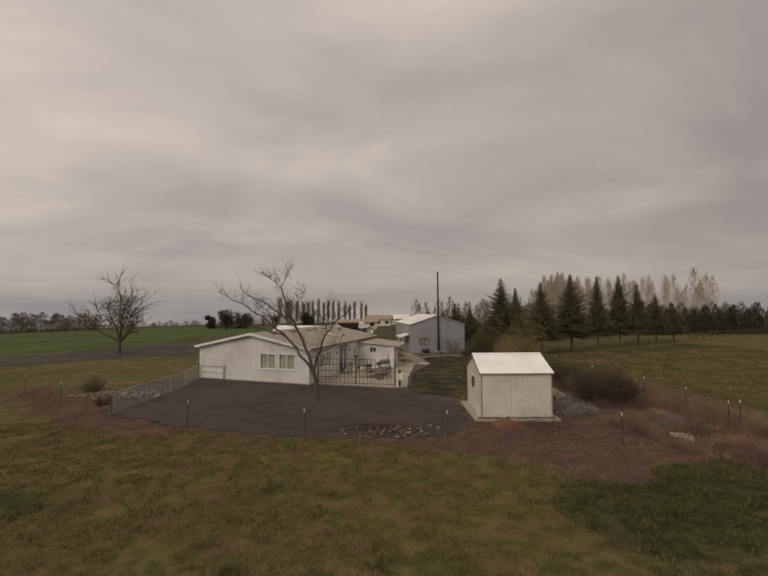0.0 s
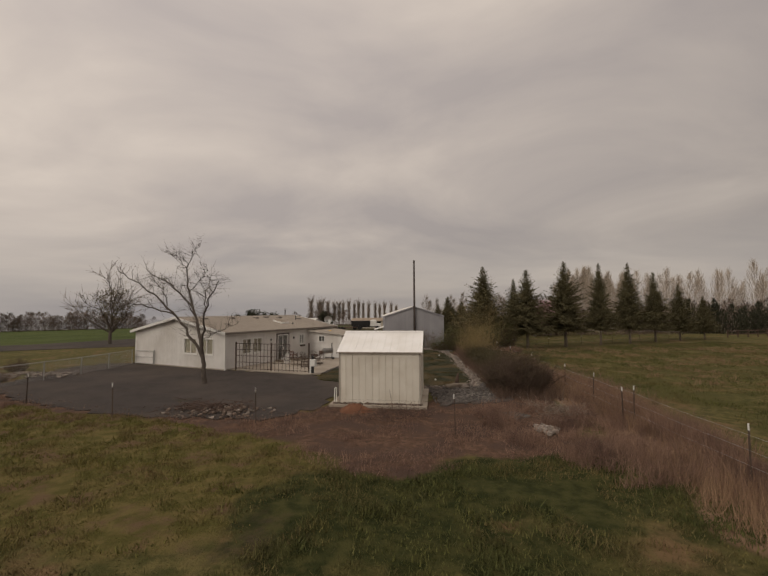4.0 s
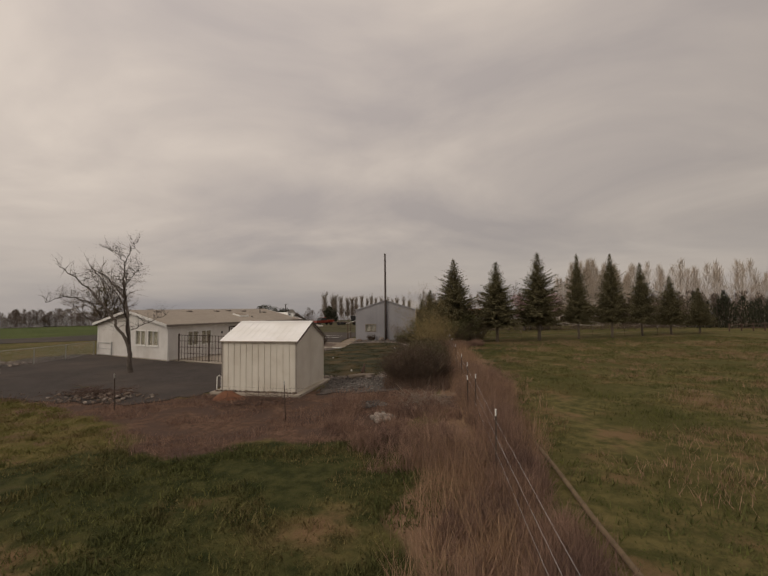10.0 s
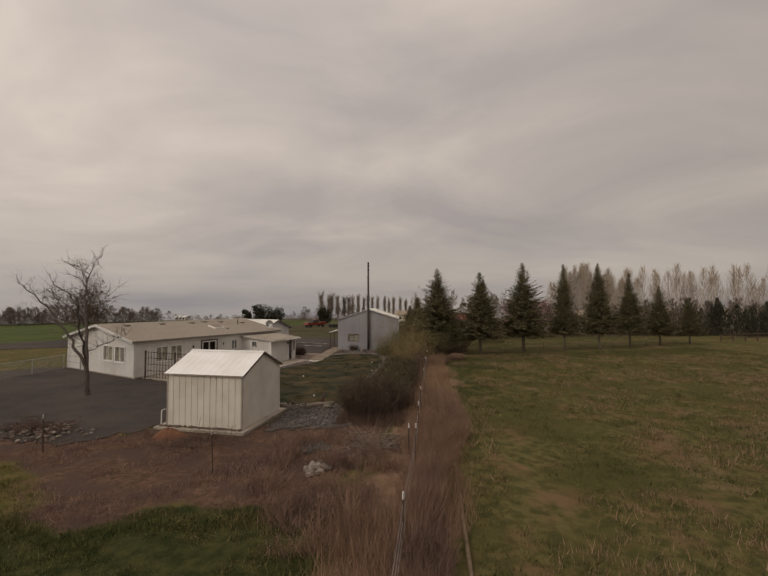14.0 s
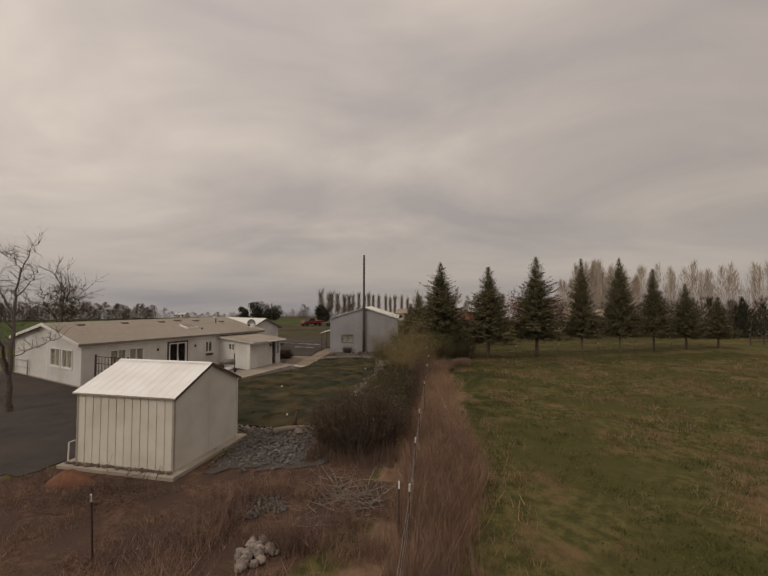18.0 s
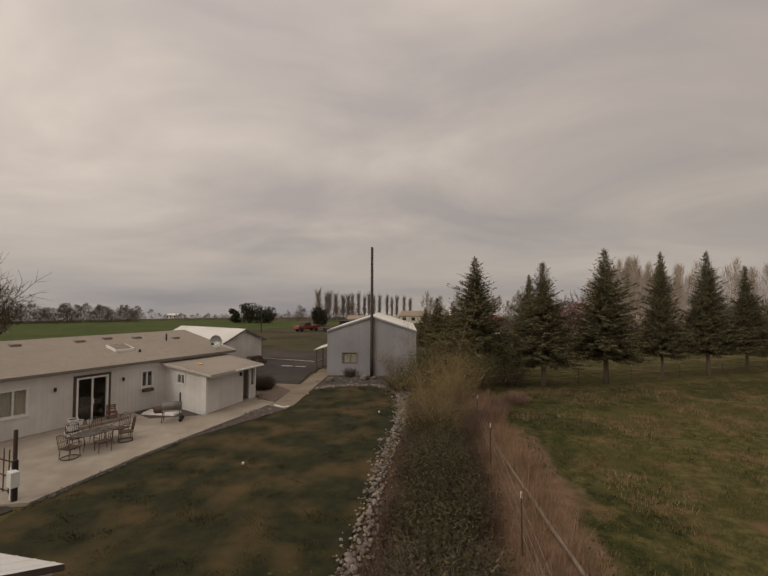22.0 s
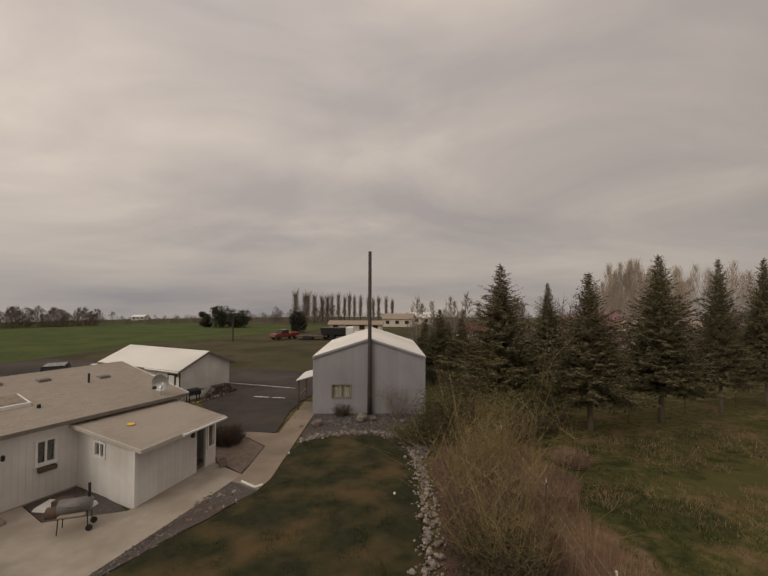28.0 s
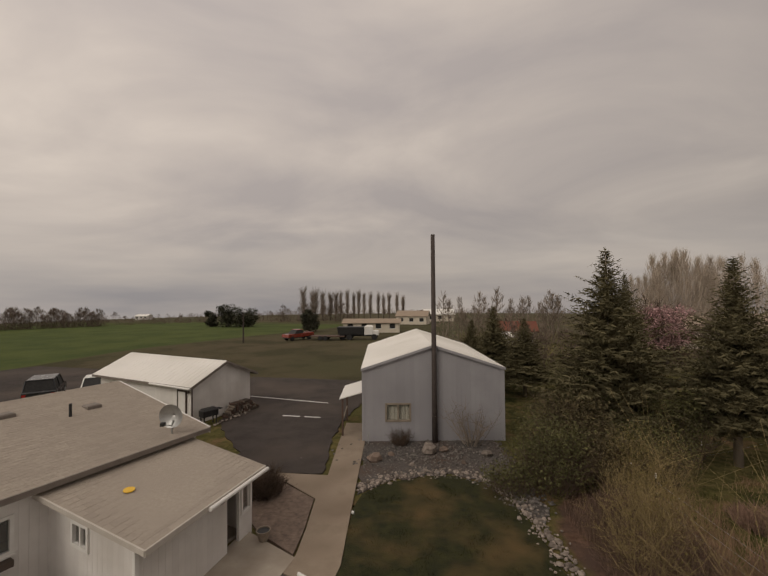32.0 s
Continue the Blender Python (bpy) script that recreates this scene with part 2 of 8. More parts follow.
TWIG_BROWN = surface("brown_twigs", (0.066, 0.047, 0.034), (0.125, 0.088, 0.064), 0.8, 0.95, 0.1, vary=0.3)
TWIG_PURPLE = surface("purplish_twigs", (0.112, 0.074, 0.054), (0.19, 0.125, 0.092), 0.8, 0.95, 0.1, vary=0.3)
CATKIN = surface("olive_catkins", (0.15, 0.118, 0.042), (0.235, 0.185, 0.07), 0.8, 0.95, 0.1, vary=0.3)
TWIG_OLIVE = surface("olive_twigs", (0.19, 0.145, 0.068), (0.29, 0.22, 0.105), 0.8, 0.95, 0.1, vary=0.3)
NEEDLES = surface("spruce_needles", (0.1, 0.088, 0.05), (0.155, 0.136, 0.077), 1.5, 0.95, 0.1, vary=0.18, spec=0.08)
LEAF = surface("evergreen_leaf", (0.06, 0.06, 0.024), (0.115, 0.108, 0.042), 2.0, 0.85, 0.1, vary=0.35)
BUD = surface("brown_bud_leaf", (0.07, 0.056, 0.03), (0.13, 0.104, 0.052), 2.0, 0.9, 0.1, vary=0.35)
FAR_TWIG = surface("far_brown_twigs", (0.12, 0.09, 0.072), (0.19, 0.145, 0.115), 0.05, 0.95, 0.1, vary=0.2)
PALE_FASCIA = surface("pale_fascia", (0.46, 0.42, 0.37), (0.54, 0.5, 0.45), 3.0, 0.6, 0.1)
SHED_TRIM = surface("taupe_shed_trim", (0.3, 0.265, 0.225), (0.4, 0.36, 0.31), 4.0, 0.5, 0.1)
RED_DIRT = surface("red_dirt", (0.135, 0.06, 0.035), (0.2, 0.095, 0.055), 4.0, 0.97, 1.0, fine=25.0)
HEDGE = surface("olive_hedge_leaf", (0.056, 0.048, 0.024), (0.095, 0.08, 0.038), 1.2, 0.9, 0.1, vary=0.25)
DARK_LEAF = surface("dark_far_leaf", (0.036, 0.037, 0.024), (0.065, 0.064, 0.04), 1.0, 0.9, 0.1, vary=0.3)
BLIND = surface("grey_blind", (0.52, 0.5, 0.44), (0.6, 0.58, 0.51), 5.0, 0.8, 0.2)
BLOSSOM = surface("pink_blossom", (0.34, 0.195, 0.195), (0.46, 0.3, 0.295), 2.0, 0.9, 0.1, vary=0.25)
STEEL = surface("galvanised_steel", (0.36, 0.36, 0.35), (0.46, 0.46, 0.45), 6.0, 0.45, 0.1, metal=0.7)
RUST = surface("rusty_steel", (0.06, 0.045, 0.038), (0.11, 0.075, 0.055), 12.0, 0.85, 0.3)
POLE_MAT = surface("dark_pole", (0.05, 0.04, 0.037), (0.085, 0.068, 0.06), 3.0, 0.8, 0.4)
POST_WHITE = surface("white_post_tip", (0.7, 0.69, 0.66), (0.78, 0.77, 0.74), 5.0, 0.6, 0.1)
WOOD = surface("weathered_wood", (0.22, 0.18, 0.14), (0.32, 0.27, 0.215), 5.0, 0.9, 0.4)
RED_WOOD = surface("red_brown_wood", (0.13, 0.05, 0.03), (0.2, 0.08, 0.048), 5.0, 0.7, 0.2)
DARK_WOOD = surface("dark_wood", (0.08, 0.05, 0.04), (0.13, 0.085, 0.065), 5.0, 0.8, 0.3)
BLACK = surface("black_paint", (0.018, 0.018, 0.019), (0.035, 0.034, 0.034), 6.0, 0.5, 0.1)
LAWN = surface("lawn", (0.012, 0.0145, 0.004), (0.036, 0.036, 0.0105), 3.0, 0.97, 1.0, fine=22.0, c3=(0.105, 0.07, 0.028), big=0.55)
FRESH_BLADE = surface("fresh_blade", (0.105, 0.106, 0.028), (0.185, 0.16, 0.05), 0.7, 0.9, 0.05, c3=(0.17, 0.115, 0.058), big=0.6, vary=0.3)
GRASS_BLADE = surface("grass_blade", (0.066, 0.075, 0.022), (0.126, 0.122, 0.038), 0.7, 0.9, 0.05, c3=(0.19, 0.135, 0.062), big=0.3, vary=0.35)
LAWN_BLADE = surface("lawn_blade", (0.018, 0.021, 0.0055), (0.05, 0.049, 0.0135), 1.6, 0.9, 0.05, c3=(0.13, 0.088, 0.036), big=0.55, vary=0.5)
DRY_BLADE = surface("dry_blade", (0.25, 0.158, 0.098), (0.4, 0.27, 0.17), 1.2, 0.95, 0.05, c3=(0.2, 0.12, 0.08), big=0.6, vary=0.3)
POLE_WOOD = surface("old_pole_wood", (0.11, 0.08, 0.05), (0.2, 0.145, 0.09), 6.0, 0.95, 0.2)
LUSH_BLADE = surface("lush_blade", (0.052, 0.062, 0.018), (0.1, 0.104, 0.034), 0.8, 0.9, 0.05, c3=(0.15, 0.115, 0.05), big=0.5, vary=0.35)
BRUSH = surface("dry_brush", (0.19, 0.118, 0.086), (0.32, 0.206, 0.15), 1.0, 0.95, 0.05, c3=(0.125, 0.078, 0.064), big=0.9, vary=0.35)


def ground_mat():
    m = bpy.data.materials.new("field_ground")
    m.use_nodes = True
    nt = m.node_tree
    N, L = nt.nodes.new, nt.links.new
    p = nt.nodes["Principled BSDF"]
    p.inputs["Roughness"].default_value = 0.97
    p.inputs["Specular IOR Level"].default_value = 0.1
    pos = N("ShaderNodeNewGeometry").outputs["Position"]

    def noise_at(s, d=6):
        n = N("ShaderNodeTexNoise")
        n.inputs["Scale"].default_value, n.inputs["Detail"].default_value, n.inputs["Roughness"].default_value = s, d, 0.62
        L(pos, n.inputs[0])
        return n.outputs[0]

    def span(v, a, b):
        r = N("ShaderNodeMapRange")
        r.interpolation_type = "SMOOTHSTEP"
        r.inputs["From Min"].default_value, r.inputs["From Max"].default_value = a, b
        L(v, r.inputs["Value"])
        return r.outputs[0]

    def mixed(f, a, b):
        x = N("ShaderNodeMix")
        x.data_type = "RGBA"
        L(f, x.inputs[0])
        for i, c in ((6, a), (7, b)):
            if isinstance(c, tuple):
                x.inputs[i].default_value = (*c, 1)
            else:
                L(c, x.inputs[i])
        return x.outputs[2]

    def zone(name, wob=0.5, a=0.35, b=0.65):
        at = N("ShaderNodeAttribute")
        at.attribute_name = name
        ad = N("ShaderNodeMath")
        ad.operation = "MULTIPLY_ADD"
        L(noise_at(0.9, 5), ad.inputs[0])
        ad.inputs[1].default_value = wob
        ad.inputs[2].default_value = -wob / 2
        s = N("ShaderNodeMath")
        s.operation = "ADD"
        L(at.outputs["Fac"], s.inputs[0])
        L(ad.outputs[0], s.inputs[1])
        return span(s.outputs[0], a, b)

    grass = mixed(span(noise_at(2.6), 0.36, 0.64), (0.074, 0.073, 0.025), (0.158, 0.132, 0.052))
    grass = mixed(span(noise_at(0.6, 6), 0.5, 0.68), grass, (0.2, 0.13, 0.07))
    grass = mixed(span(noise_at(0.17, 5), 0.48, 0.64), grass, (0.09, 0.085, 0.029))
    dirt = mixed(span(noise_at(3.0), 0.35, 0.65), (0.108, 0.064, 0.044), (0.178, 0.11, 0.077))
    dirt = mixed(span(noise_at(7.0), 0.5, 0.68), dirt, (0.068, 0.046, 0.034))
    dirt = mixed(span(noise_at(0.7), 0.42, 0.6), dirt, (0.1, 0.066, 0.052))
    lush = mixed(span(noise_at(2.4), 0.35, 0.65), (0.03, 0.037, 0.012), (0.075, 0.074, 0.026))
    crop = mixed(span(noise_at(0.12, 3), 0.35, 0.65), (0.062, 0.084, 0.026), (0.088, 0.108, 0.034))
    dry = mixed(span(noise_at(2.0), 0.35, 0.65), (0.2, 0.125, 0.08), (0.29, 0.19, 0.125))
    far = mixed(span(noise_at(0.012, 5), 0.4, 0.62), (0.1, 0.082, 0.05), (0.07, 0.072, 0.034))
    far = mixed(span(noise_at(0.12, 5), 0.44, 0.62), far, (0.062, 0.056, 0.03))
    fresh = mixed(span(noise_at(1.8), 0.38, 0.64), (0.098, 0.089, 0.026), (0.168, 0.133, 0.052))
    fresh = mixed(span(noise_at(0.8), 0.5, 0.66), fresh, (0.15, 0.098, 0.058))
    col = mixed(zone("fresh", 1.1, 0.35, 0.75), grass, fresh)
    col = mixed(zone("lush", 1.3, 0.3, 0.6), col, lush)
    col = mixed(zone("dry"), col, dry)
    col = mixed(zone("dirt", 1.1, 0.3, 0.7), col, dirt)
    col = mixed(zone("far", 0.1), col, far)
    col = mixed(zone("crop", 0.15), col, crop)
    L(col, p.inputs["Base Color"])
    b = N("ShaderNodeBump")
    b.inputs["Strength"].default_value, b.inputs["Distance"].default_value = 0.9, 0.08
    ad = N("ShaderNodeMath")
    ad.operation = "ADD"
    L(noise_at(2.2), ad.inputs[0])
    L(noise_at(18.0), ad.inputs[1])
    L(ad.outputs[0], b.inputs["Height"])
    L(b.outputs[0], p.inputs["Normal"])
    return m


GROUND = ground_mat()


# ---- building blocks ----
class Geo:
    """Vertices and faces of one mesh."""

    def __init__(self):
        self.v, self.f = [], []

    def add(self, verts, faces):
        n = len(self.v)
        self.v.extend(tuple(p) for p in verts)
        self.f.extend(tuple(i + n for i in f) for f in faces)
        return self

    def hexa(self, b, t):
        """A block from four bottom and four top corners, both anticlockwise from above."""
        return self.add([*b, *t], [(3, 2, 1, 0), (4, 5, 6, 7), (0, 1, 5, 4), (1, 2, 6, 5), (2, 3, 7, 6), (3, 0, 4, 7)])

    def box(self, x0, x1, y0, y1, z0, z1):
        return self.hexa([(x0, y0, z0), (x1, y0, z0), (x1, y1, z0), (x0, y1, z0)], [(x0, y0, z1), (x1, y0, z1), (x1, y1, z1), (x0, y1, z1)])

    def soft_box(self, x0, x1, y0, y1, z0, z1, c=0.02):
        """A block with its upper edges worn off."""
        self.hexa([(x0, y0, z0), (x1, y0, z0), (x1, y1, z0), (x0, y1, z0)], [(x0, y0, z1 - c), (x1, y0, z1 - c), (x1, y1, z1 - c), (x0, y1, z1 - c)])
        return self.hexa([(x0, y0, z1 - c), (x1, y0, z1 - c), (x1, y1, z1 - c), (x0, y1, z1 - c)], [(x0 + c, y0 + c, z1), (x1 - c, y0 + c, z1), (x1 - c, y1 - c, z1), (x0 + c, y1 - c, z1)])

    def beam(self, p, q, w=0.05, h=0.05, up=(0, 0, 1)):
        p, q = Vector(p), Vector(q)
        a = (q - p).normalized()
        s = a.cross(Vector(up))
        if s.length < 1e-4:
            s = a.cross(Vector((1, 0, 0)))
        s.normalize()
        u = s.cross(a).normalized()
        c = [s * x * w / 2 + u * y * h / 2 for x, y in ((-1, -1), (1, -1), (1, 1), (-1, 1))]
        return self.add([*(p + d for d in c), *(q + d for d in c)], [(3, 2, 1, 0), (4, 5, 6, 7), (0, 1, 5, 4), (1, 2, 6, 5), (2, 3, 7, 6), (3, 0, 4, 7)])

    def tube(self, pts, radii, n=8, caps=True):
        pts = [Vector(p) for p in pts]
        if isinstance(radii, (int, float)):
            radii = [radii] * len(pts)
        base = len(self.v)
        ref = None
        for i, p in enumerate(pts):
            a = (pts[min(i + 1, len(pts) - 1)] - pts[max(i - 1, 0)]).normalized()
            if ref is None:
                ref = a.cross(Vector((0.3, 0.2, 1)) if abs(a.z) < 0.9 else Vector((1, 0.1, 0))).normalized()
            s = (ref - a * ref.dot(a)).normalized()
            ref = s
            u = a.cross(s)
            for k in range(n):
                w = 2 * math.pi * k / n
                self.v.append(tuple(p + (s * math.cos(w) + u * math.sin(w)) * radii[i]))
        for i in range(len(pts) - 1):
            for k in range(n):
                a0, a1 = base + i * n + k, base + i * n + (k + 1) % n
                self.f.append((a0, a1, a1 + n, a0 + n))
        if caps:
            self.f.append(tuple(base + k for k in reversed(range(n))))
            self.f.append(tuple(base + (len(pts) - 1) * n + k for k in range(n)))
        return self

    def disc(self, c, r, n=16):
        return self.add([(c[0] + r * math.cos(2 * math.pi * k / n), c[1] + r * math.sin(2 * math.pi * k / n), c[2]) for k in range(n)], [tuple(range(n))])

    def lathe(self, rings, n=16, c=(0, 0, 0)):
        """A turned body from (radius, height) rings."""
        base = len(self.v)
        for r, z in rings:
            for k in range(n):
                w = 2 * math.pi * k / n
                self.v.append((c[0] + r * math.cos(w), c[1] + r * math.sin(w), c[2] + z))
        for i in range(len(rings) - 1):
            for k in range(n):
                a0, a1 = base + i * n + k, base + i * n + (k + 1) % n
                self.f.append((a0, a1, a1 + n, a0 + n))
        self.f.append(tuple(base + k for k in reversed(range(n))))
        self.f.append(tuple(base + (len(rings) - 1) * n + k for k in range(n)))
        return self

    def stone(self, c, r, rnd, flat=0.65):
        """An uneven stone."""
        rows, n = 3, 6
        ph = rnd.uniform(0, 6)
        vs = [(c[0], c[1], c[2] + r * flat * rnd.uniform(0.8, 1.1))]
        for i in range(rows):
            w = math.pi * (i + 1) / (rows + 1)
            for k in range(n):
                a = 2 * math.pi * k / n + ph
                q = r * rnd.uniform(0.75, 1.2)
                vs.append((c[0] + q * math.sin(w) * math.cos(a), c[1] + q * math.sin(w) * math.sin(a), c[2] + q * flat * math.cos(w)))
        vs.append((c[0], c[1], c[2] - r * flat))
        fs = [(0, 1 + k, 1 + (k + 1) % n) for k in range(n)]
        for i in range(rows - 1):
            for k in range(n):
                a0, a1 = 1 + i * n + k, 1 + i * n + (k + 1) % n
                fs.append((a0, a0 + n, a1 + n, a1))
        last = len(vs) - 1
        fs += [(last, last - n + (k + 1) % n, last - n + k) for k in range(n)]
        return self.add(vs, fs)

    def mesh(self, name, mat, smooth=False):
        me = bpy.data.meshes.new(name)
        me.from_pydata(self.v, [], self.f)
        me.materials.append(mat)
        if smooth:
            me.polygons.foreach_set("use_smooth", [True] * len(me.polygons))
        me.update()
        return me


def part(name, geo, mat, parent, label="", smooth=False):
    ob = new(name, geo if isinstance(geo, bpy.types.Mesh) else geo.mesh(name, mat, smooth))
    ob.parent = parent
    return tagged(ob, label)


def thing(name, label, category, m=None, group="", kind=""):
    ob = new(name)
    ob.empty_display_size = 0.2
    if m is not None:
        ob.matrix_world = m
    return tagged(ob, label, category, group, kind)


def solo(name, geo, mat, label, category, m=None, group="", kind="", smooth=False):
    ob = new(name, geo.mesh(name, mat, smooth))
    if m is not None:
        ob.matrix_world = m
    return tagged(ob, label, category, group, kind)


def gz(x, y):
    """The ground's height: level round the houses, falling away gently beyond."""
    d = max(0.0, math.hypot(x - 6, y - 22) - 58)
    e = max(0.0, d - 130)
    return -0.02 * d * d / (d + 25) - 0.022 * e * e / (e + 60)


# ---- ground ----
def steps(lo, hi, d, far):
    a = list(np.arange(lo, hi + 1e-6, d))
    g, s = [], d
    while s < far:
        s *= 1.35
        g.append(s)
    up, dn = [], []
    t = hi
    for s in g:
        t += s
        up.append(t)
    t = lo
    for s in g:
        t -= s
        dn.append(t)
    return dn[::-1] + a + up


def seg_dist(px, py, line):
    best = 1e9
    for (ax, ay), (bx, by) in zip(line, line[1:]):
        dx, dy = bx - ax, by - ay
        k = min(1, max(0, ((px - ax) * dx + (py - ay) * dy) / (dx * dx + dy * dy)))
        best = min(best, math.hypot(px - ax - k * dx, py - ay - k * dy))
    return best


FENCE = [(15.9, 2.0), (15.35, 12.9), (15.12, 18.5), (14.85, 23.0), (14.6, 27.5), (14.55, 31.0), (14.3, 36.0), (13.7, 43.0), (13.5, 46.0)]
DIRT = [(-26, 30), (-17.5, 22.8), (-10.5, 20.6), (-4, 19.4), (2, 18.4), (6.5, 17.6), (10, 18.0), (13.6, 20.5)]

SIDE_DIRT = [(1.5, 18.3), (4.4, 17.2), (6.4, 15.7), (8.3, 16.4), (11.0, 17.3)]
TRAIL = [(1.6, 6.0), (3.0, 8.6), (3.9, 9.8), (4.7, 10.8)]
TRAIL_WEST = [(-9.5, 7.4), (-6.0, 8.6), (-3.0, 8.2)]


def smooth01(v, a, b):
    k = min(1, max(0, (v - a) / (b - a)))
    return k * k * (3 - 2 * k)


def make_ground():
    xs, ys = steps(-34, 44, 0.5, 900), steps(0, 66, 0.5, 900)
    v, f, zones = [], [], {k: [] for k in ("dirt", "lush", "dry", "crop", "far", "fresh")}
    for y in ys:
        for x in xs:
            near = -40 < x < 50 and -10 < y < 75
            n = noise.noise(Vector((x * 0.35, y * 0.35, 0)))
            z = gz(x, y) + (0.022 * noise.noise(Vector((x * 0.22, y * 0.22, 5))) + 0.012 * n if near else 0) - 0.015
            v.append((x, y, z))
            dirt = lush = dry = crop = far = fresh = 0.0
            if near:
                d = seg_dist(x, y, DIRT)
                dirt = 1 - smooth01(d + n * 1.0, 0.8, 1.9)
                if -3 < x < 13 and 12 < y < 19:
                    dirt = max(dirt, 1 - smooth01(seg_dist(x, y, SIDE_DIRT) + n, 1.2, 2.2))
                fresh = (1 - smooth01(y, 21, 23)) * smooth01(y + n + 0.35 * min(0, 4 - x), 8.5, 11.5) * (1 - smooth01(x + 2 * n, 3.5, 6.2))
                if y < 13:
                    dirt = max(dirt, 0.38 * (1 - smooth01(seg_dist(x, y, TRAIL) + 0.8 * n, 0.3, 1.5)), 0.45 * (1 - smooth01(seg_dist(x, y, TRAIL_WEST) + n, 0.3, 1.6)))
                if 3 < x < 14 and 17 < y < 28:
                    dirt = max(dirt, 1 - smooth01(seg_dist(x, y, [(5, 19.4), (9, 19.6), (11, 21.5), (12, 25)]) + n, 2.0, 3.6))
                if 9 < x < 15 and 24 < y < 48:
                    dirt = max(dirt, 1 - smooth01(seg_dist(x, y, [(12.3, 26.5), (12.2, 34.0), (12.0, 40.0), (12.6, 45.0)]) + 0.5 * n, 1.3, 2.2))
                e = seg_dist(x, y, FENCE)
                if y < 15:
                    e = abs(x + 0.6 - (15.9 - 0.055 * (y - 2)))
                dry = (1 - smooth01(e + n, 0.7, 1.7)) * (1 - 0.4 * smooth01(y, 24, 28))
                lush = 0.95 * (1 - smooth01(seg_dist(x, y, [(6.0, 12.0), (9.5, 13.6), (12.0, 14.2)]) + 1.6 * n, 0.9, 2.6))
                lush = max(lush, (0.5 + 0.5 * n) * (1 - smooth01(seg_dist(x, y, [(6.8, 9.4), (9.5, 10.6), (12.2, 11.5)]) + n, 2.2, 4.0)))
                if x > 15:
                    lush = max(lush, 0.5 * (1 - smooth01(seg_dist(x, y, [(16.5, 30), (17, 37), (16.5, 44), (30, 50), (46, 58)]) + 2 * n, 1.0, 3.5)))
                if y > 45 and x > 10:
                    lush = max(lush, 0.4 * smooth01(y + n - 0.45 * (x - 14), 47, 51))
                if x < -4 and y < 17:
                    lush = max(lush, 0.22 + 0.45 * n)
                if x > 14 and y > 25:
                    dry = max(dry, 0.55 * (1 - smooth01(seg_dist(x, y, [(15.4, 29.0), (15.9, 33.0), (15.8, 37.0), (15.4, 39.5)]) + 1.3 * n, 0.6, 1.9)))
                    lush = max(lush, 0.8 * (1 - smooth01(seg_dist(x, y, [(17.0, 41.0), (18.8, 40.0)]) + 1.5 * n, 0.8, 2.4)))
                if x > 16:
                    dry = max(dry, 0.25 * smooth01(n, -0.1, 0.5) + 0.1 + 0.12 * smooth01(x, 20, 26))
                if y < 12 and x < 3.5:
                    dry = max(dry, 0.3 * smooth01(noise.noise(Vector((x * 0.3, y * 0.3, 9))), 0.05, 0.5))
            if y > 60 and x < 14 or x < -34:
                lx = -37 + 0.36 * max(0, y - 84)
                crop = 1 - smooth01(x - lx if y > 62 else x + 40, -3, 3)
                crop *= smooth01(y, 46, 52) * (1 - smooth01(y + 0.35 * x, 120, 165))
            far = max(smooth01(math.hypot(x - 6, y - 22), 70, 120), smooth01(y, 54, 62) * (1 - smooth01(x, 8, 14)))
            for k, q in (("dirt", dirt), ("lush", lush), ("dry", dry), ("crop", crop), ("far", far), ("fresh", fresh)):
                zones[k].append(q)
    w = len(xs)
    for j in range(len(ys) - 1):
        for i in range(w - 1):
            a = j * w + i
            f.append((a, a + 1, a + 1 + w, a + w))
    me = bpy.data.meshes.new("ground")
    me.from_pydata(v, [], f)
    me.materials.append(GROUND)
    for k, q in zones.items():
        me.attributes.new(k, "FLOAT", "POINT").data.foreach_set("value", q)
    me.polygons.foreach_set("use_smooth", [True] * len(f))
    tagged(new("ground", me), "rough spring pasture with brown bare patches", "ground", kind="structure")


make_ground()


def inside(x, y, poly):
    c = False
    for (x0, y0), (x1, y1) in zip(poly, poly[1:] + poly[:1]):
        if (y0 > y) != (y1 > y) and x < (x1 - x0) * (y - y0) / (y1 - y0) + x0:
            c = not c
    return c


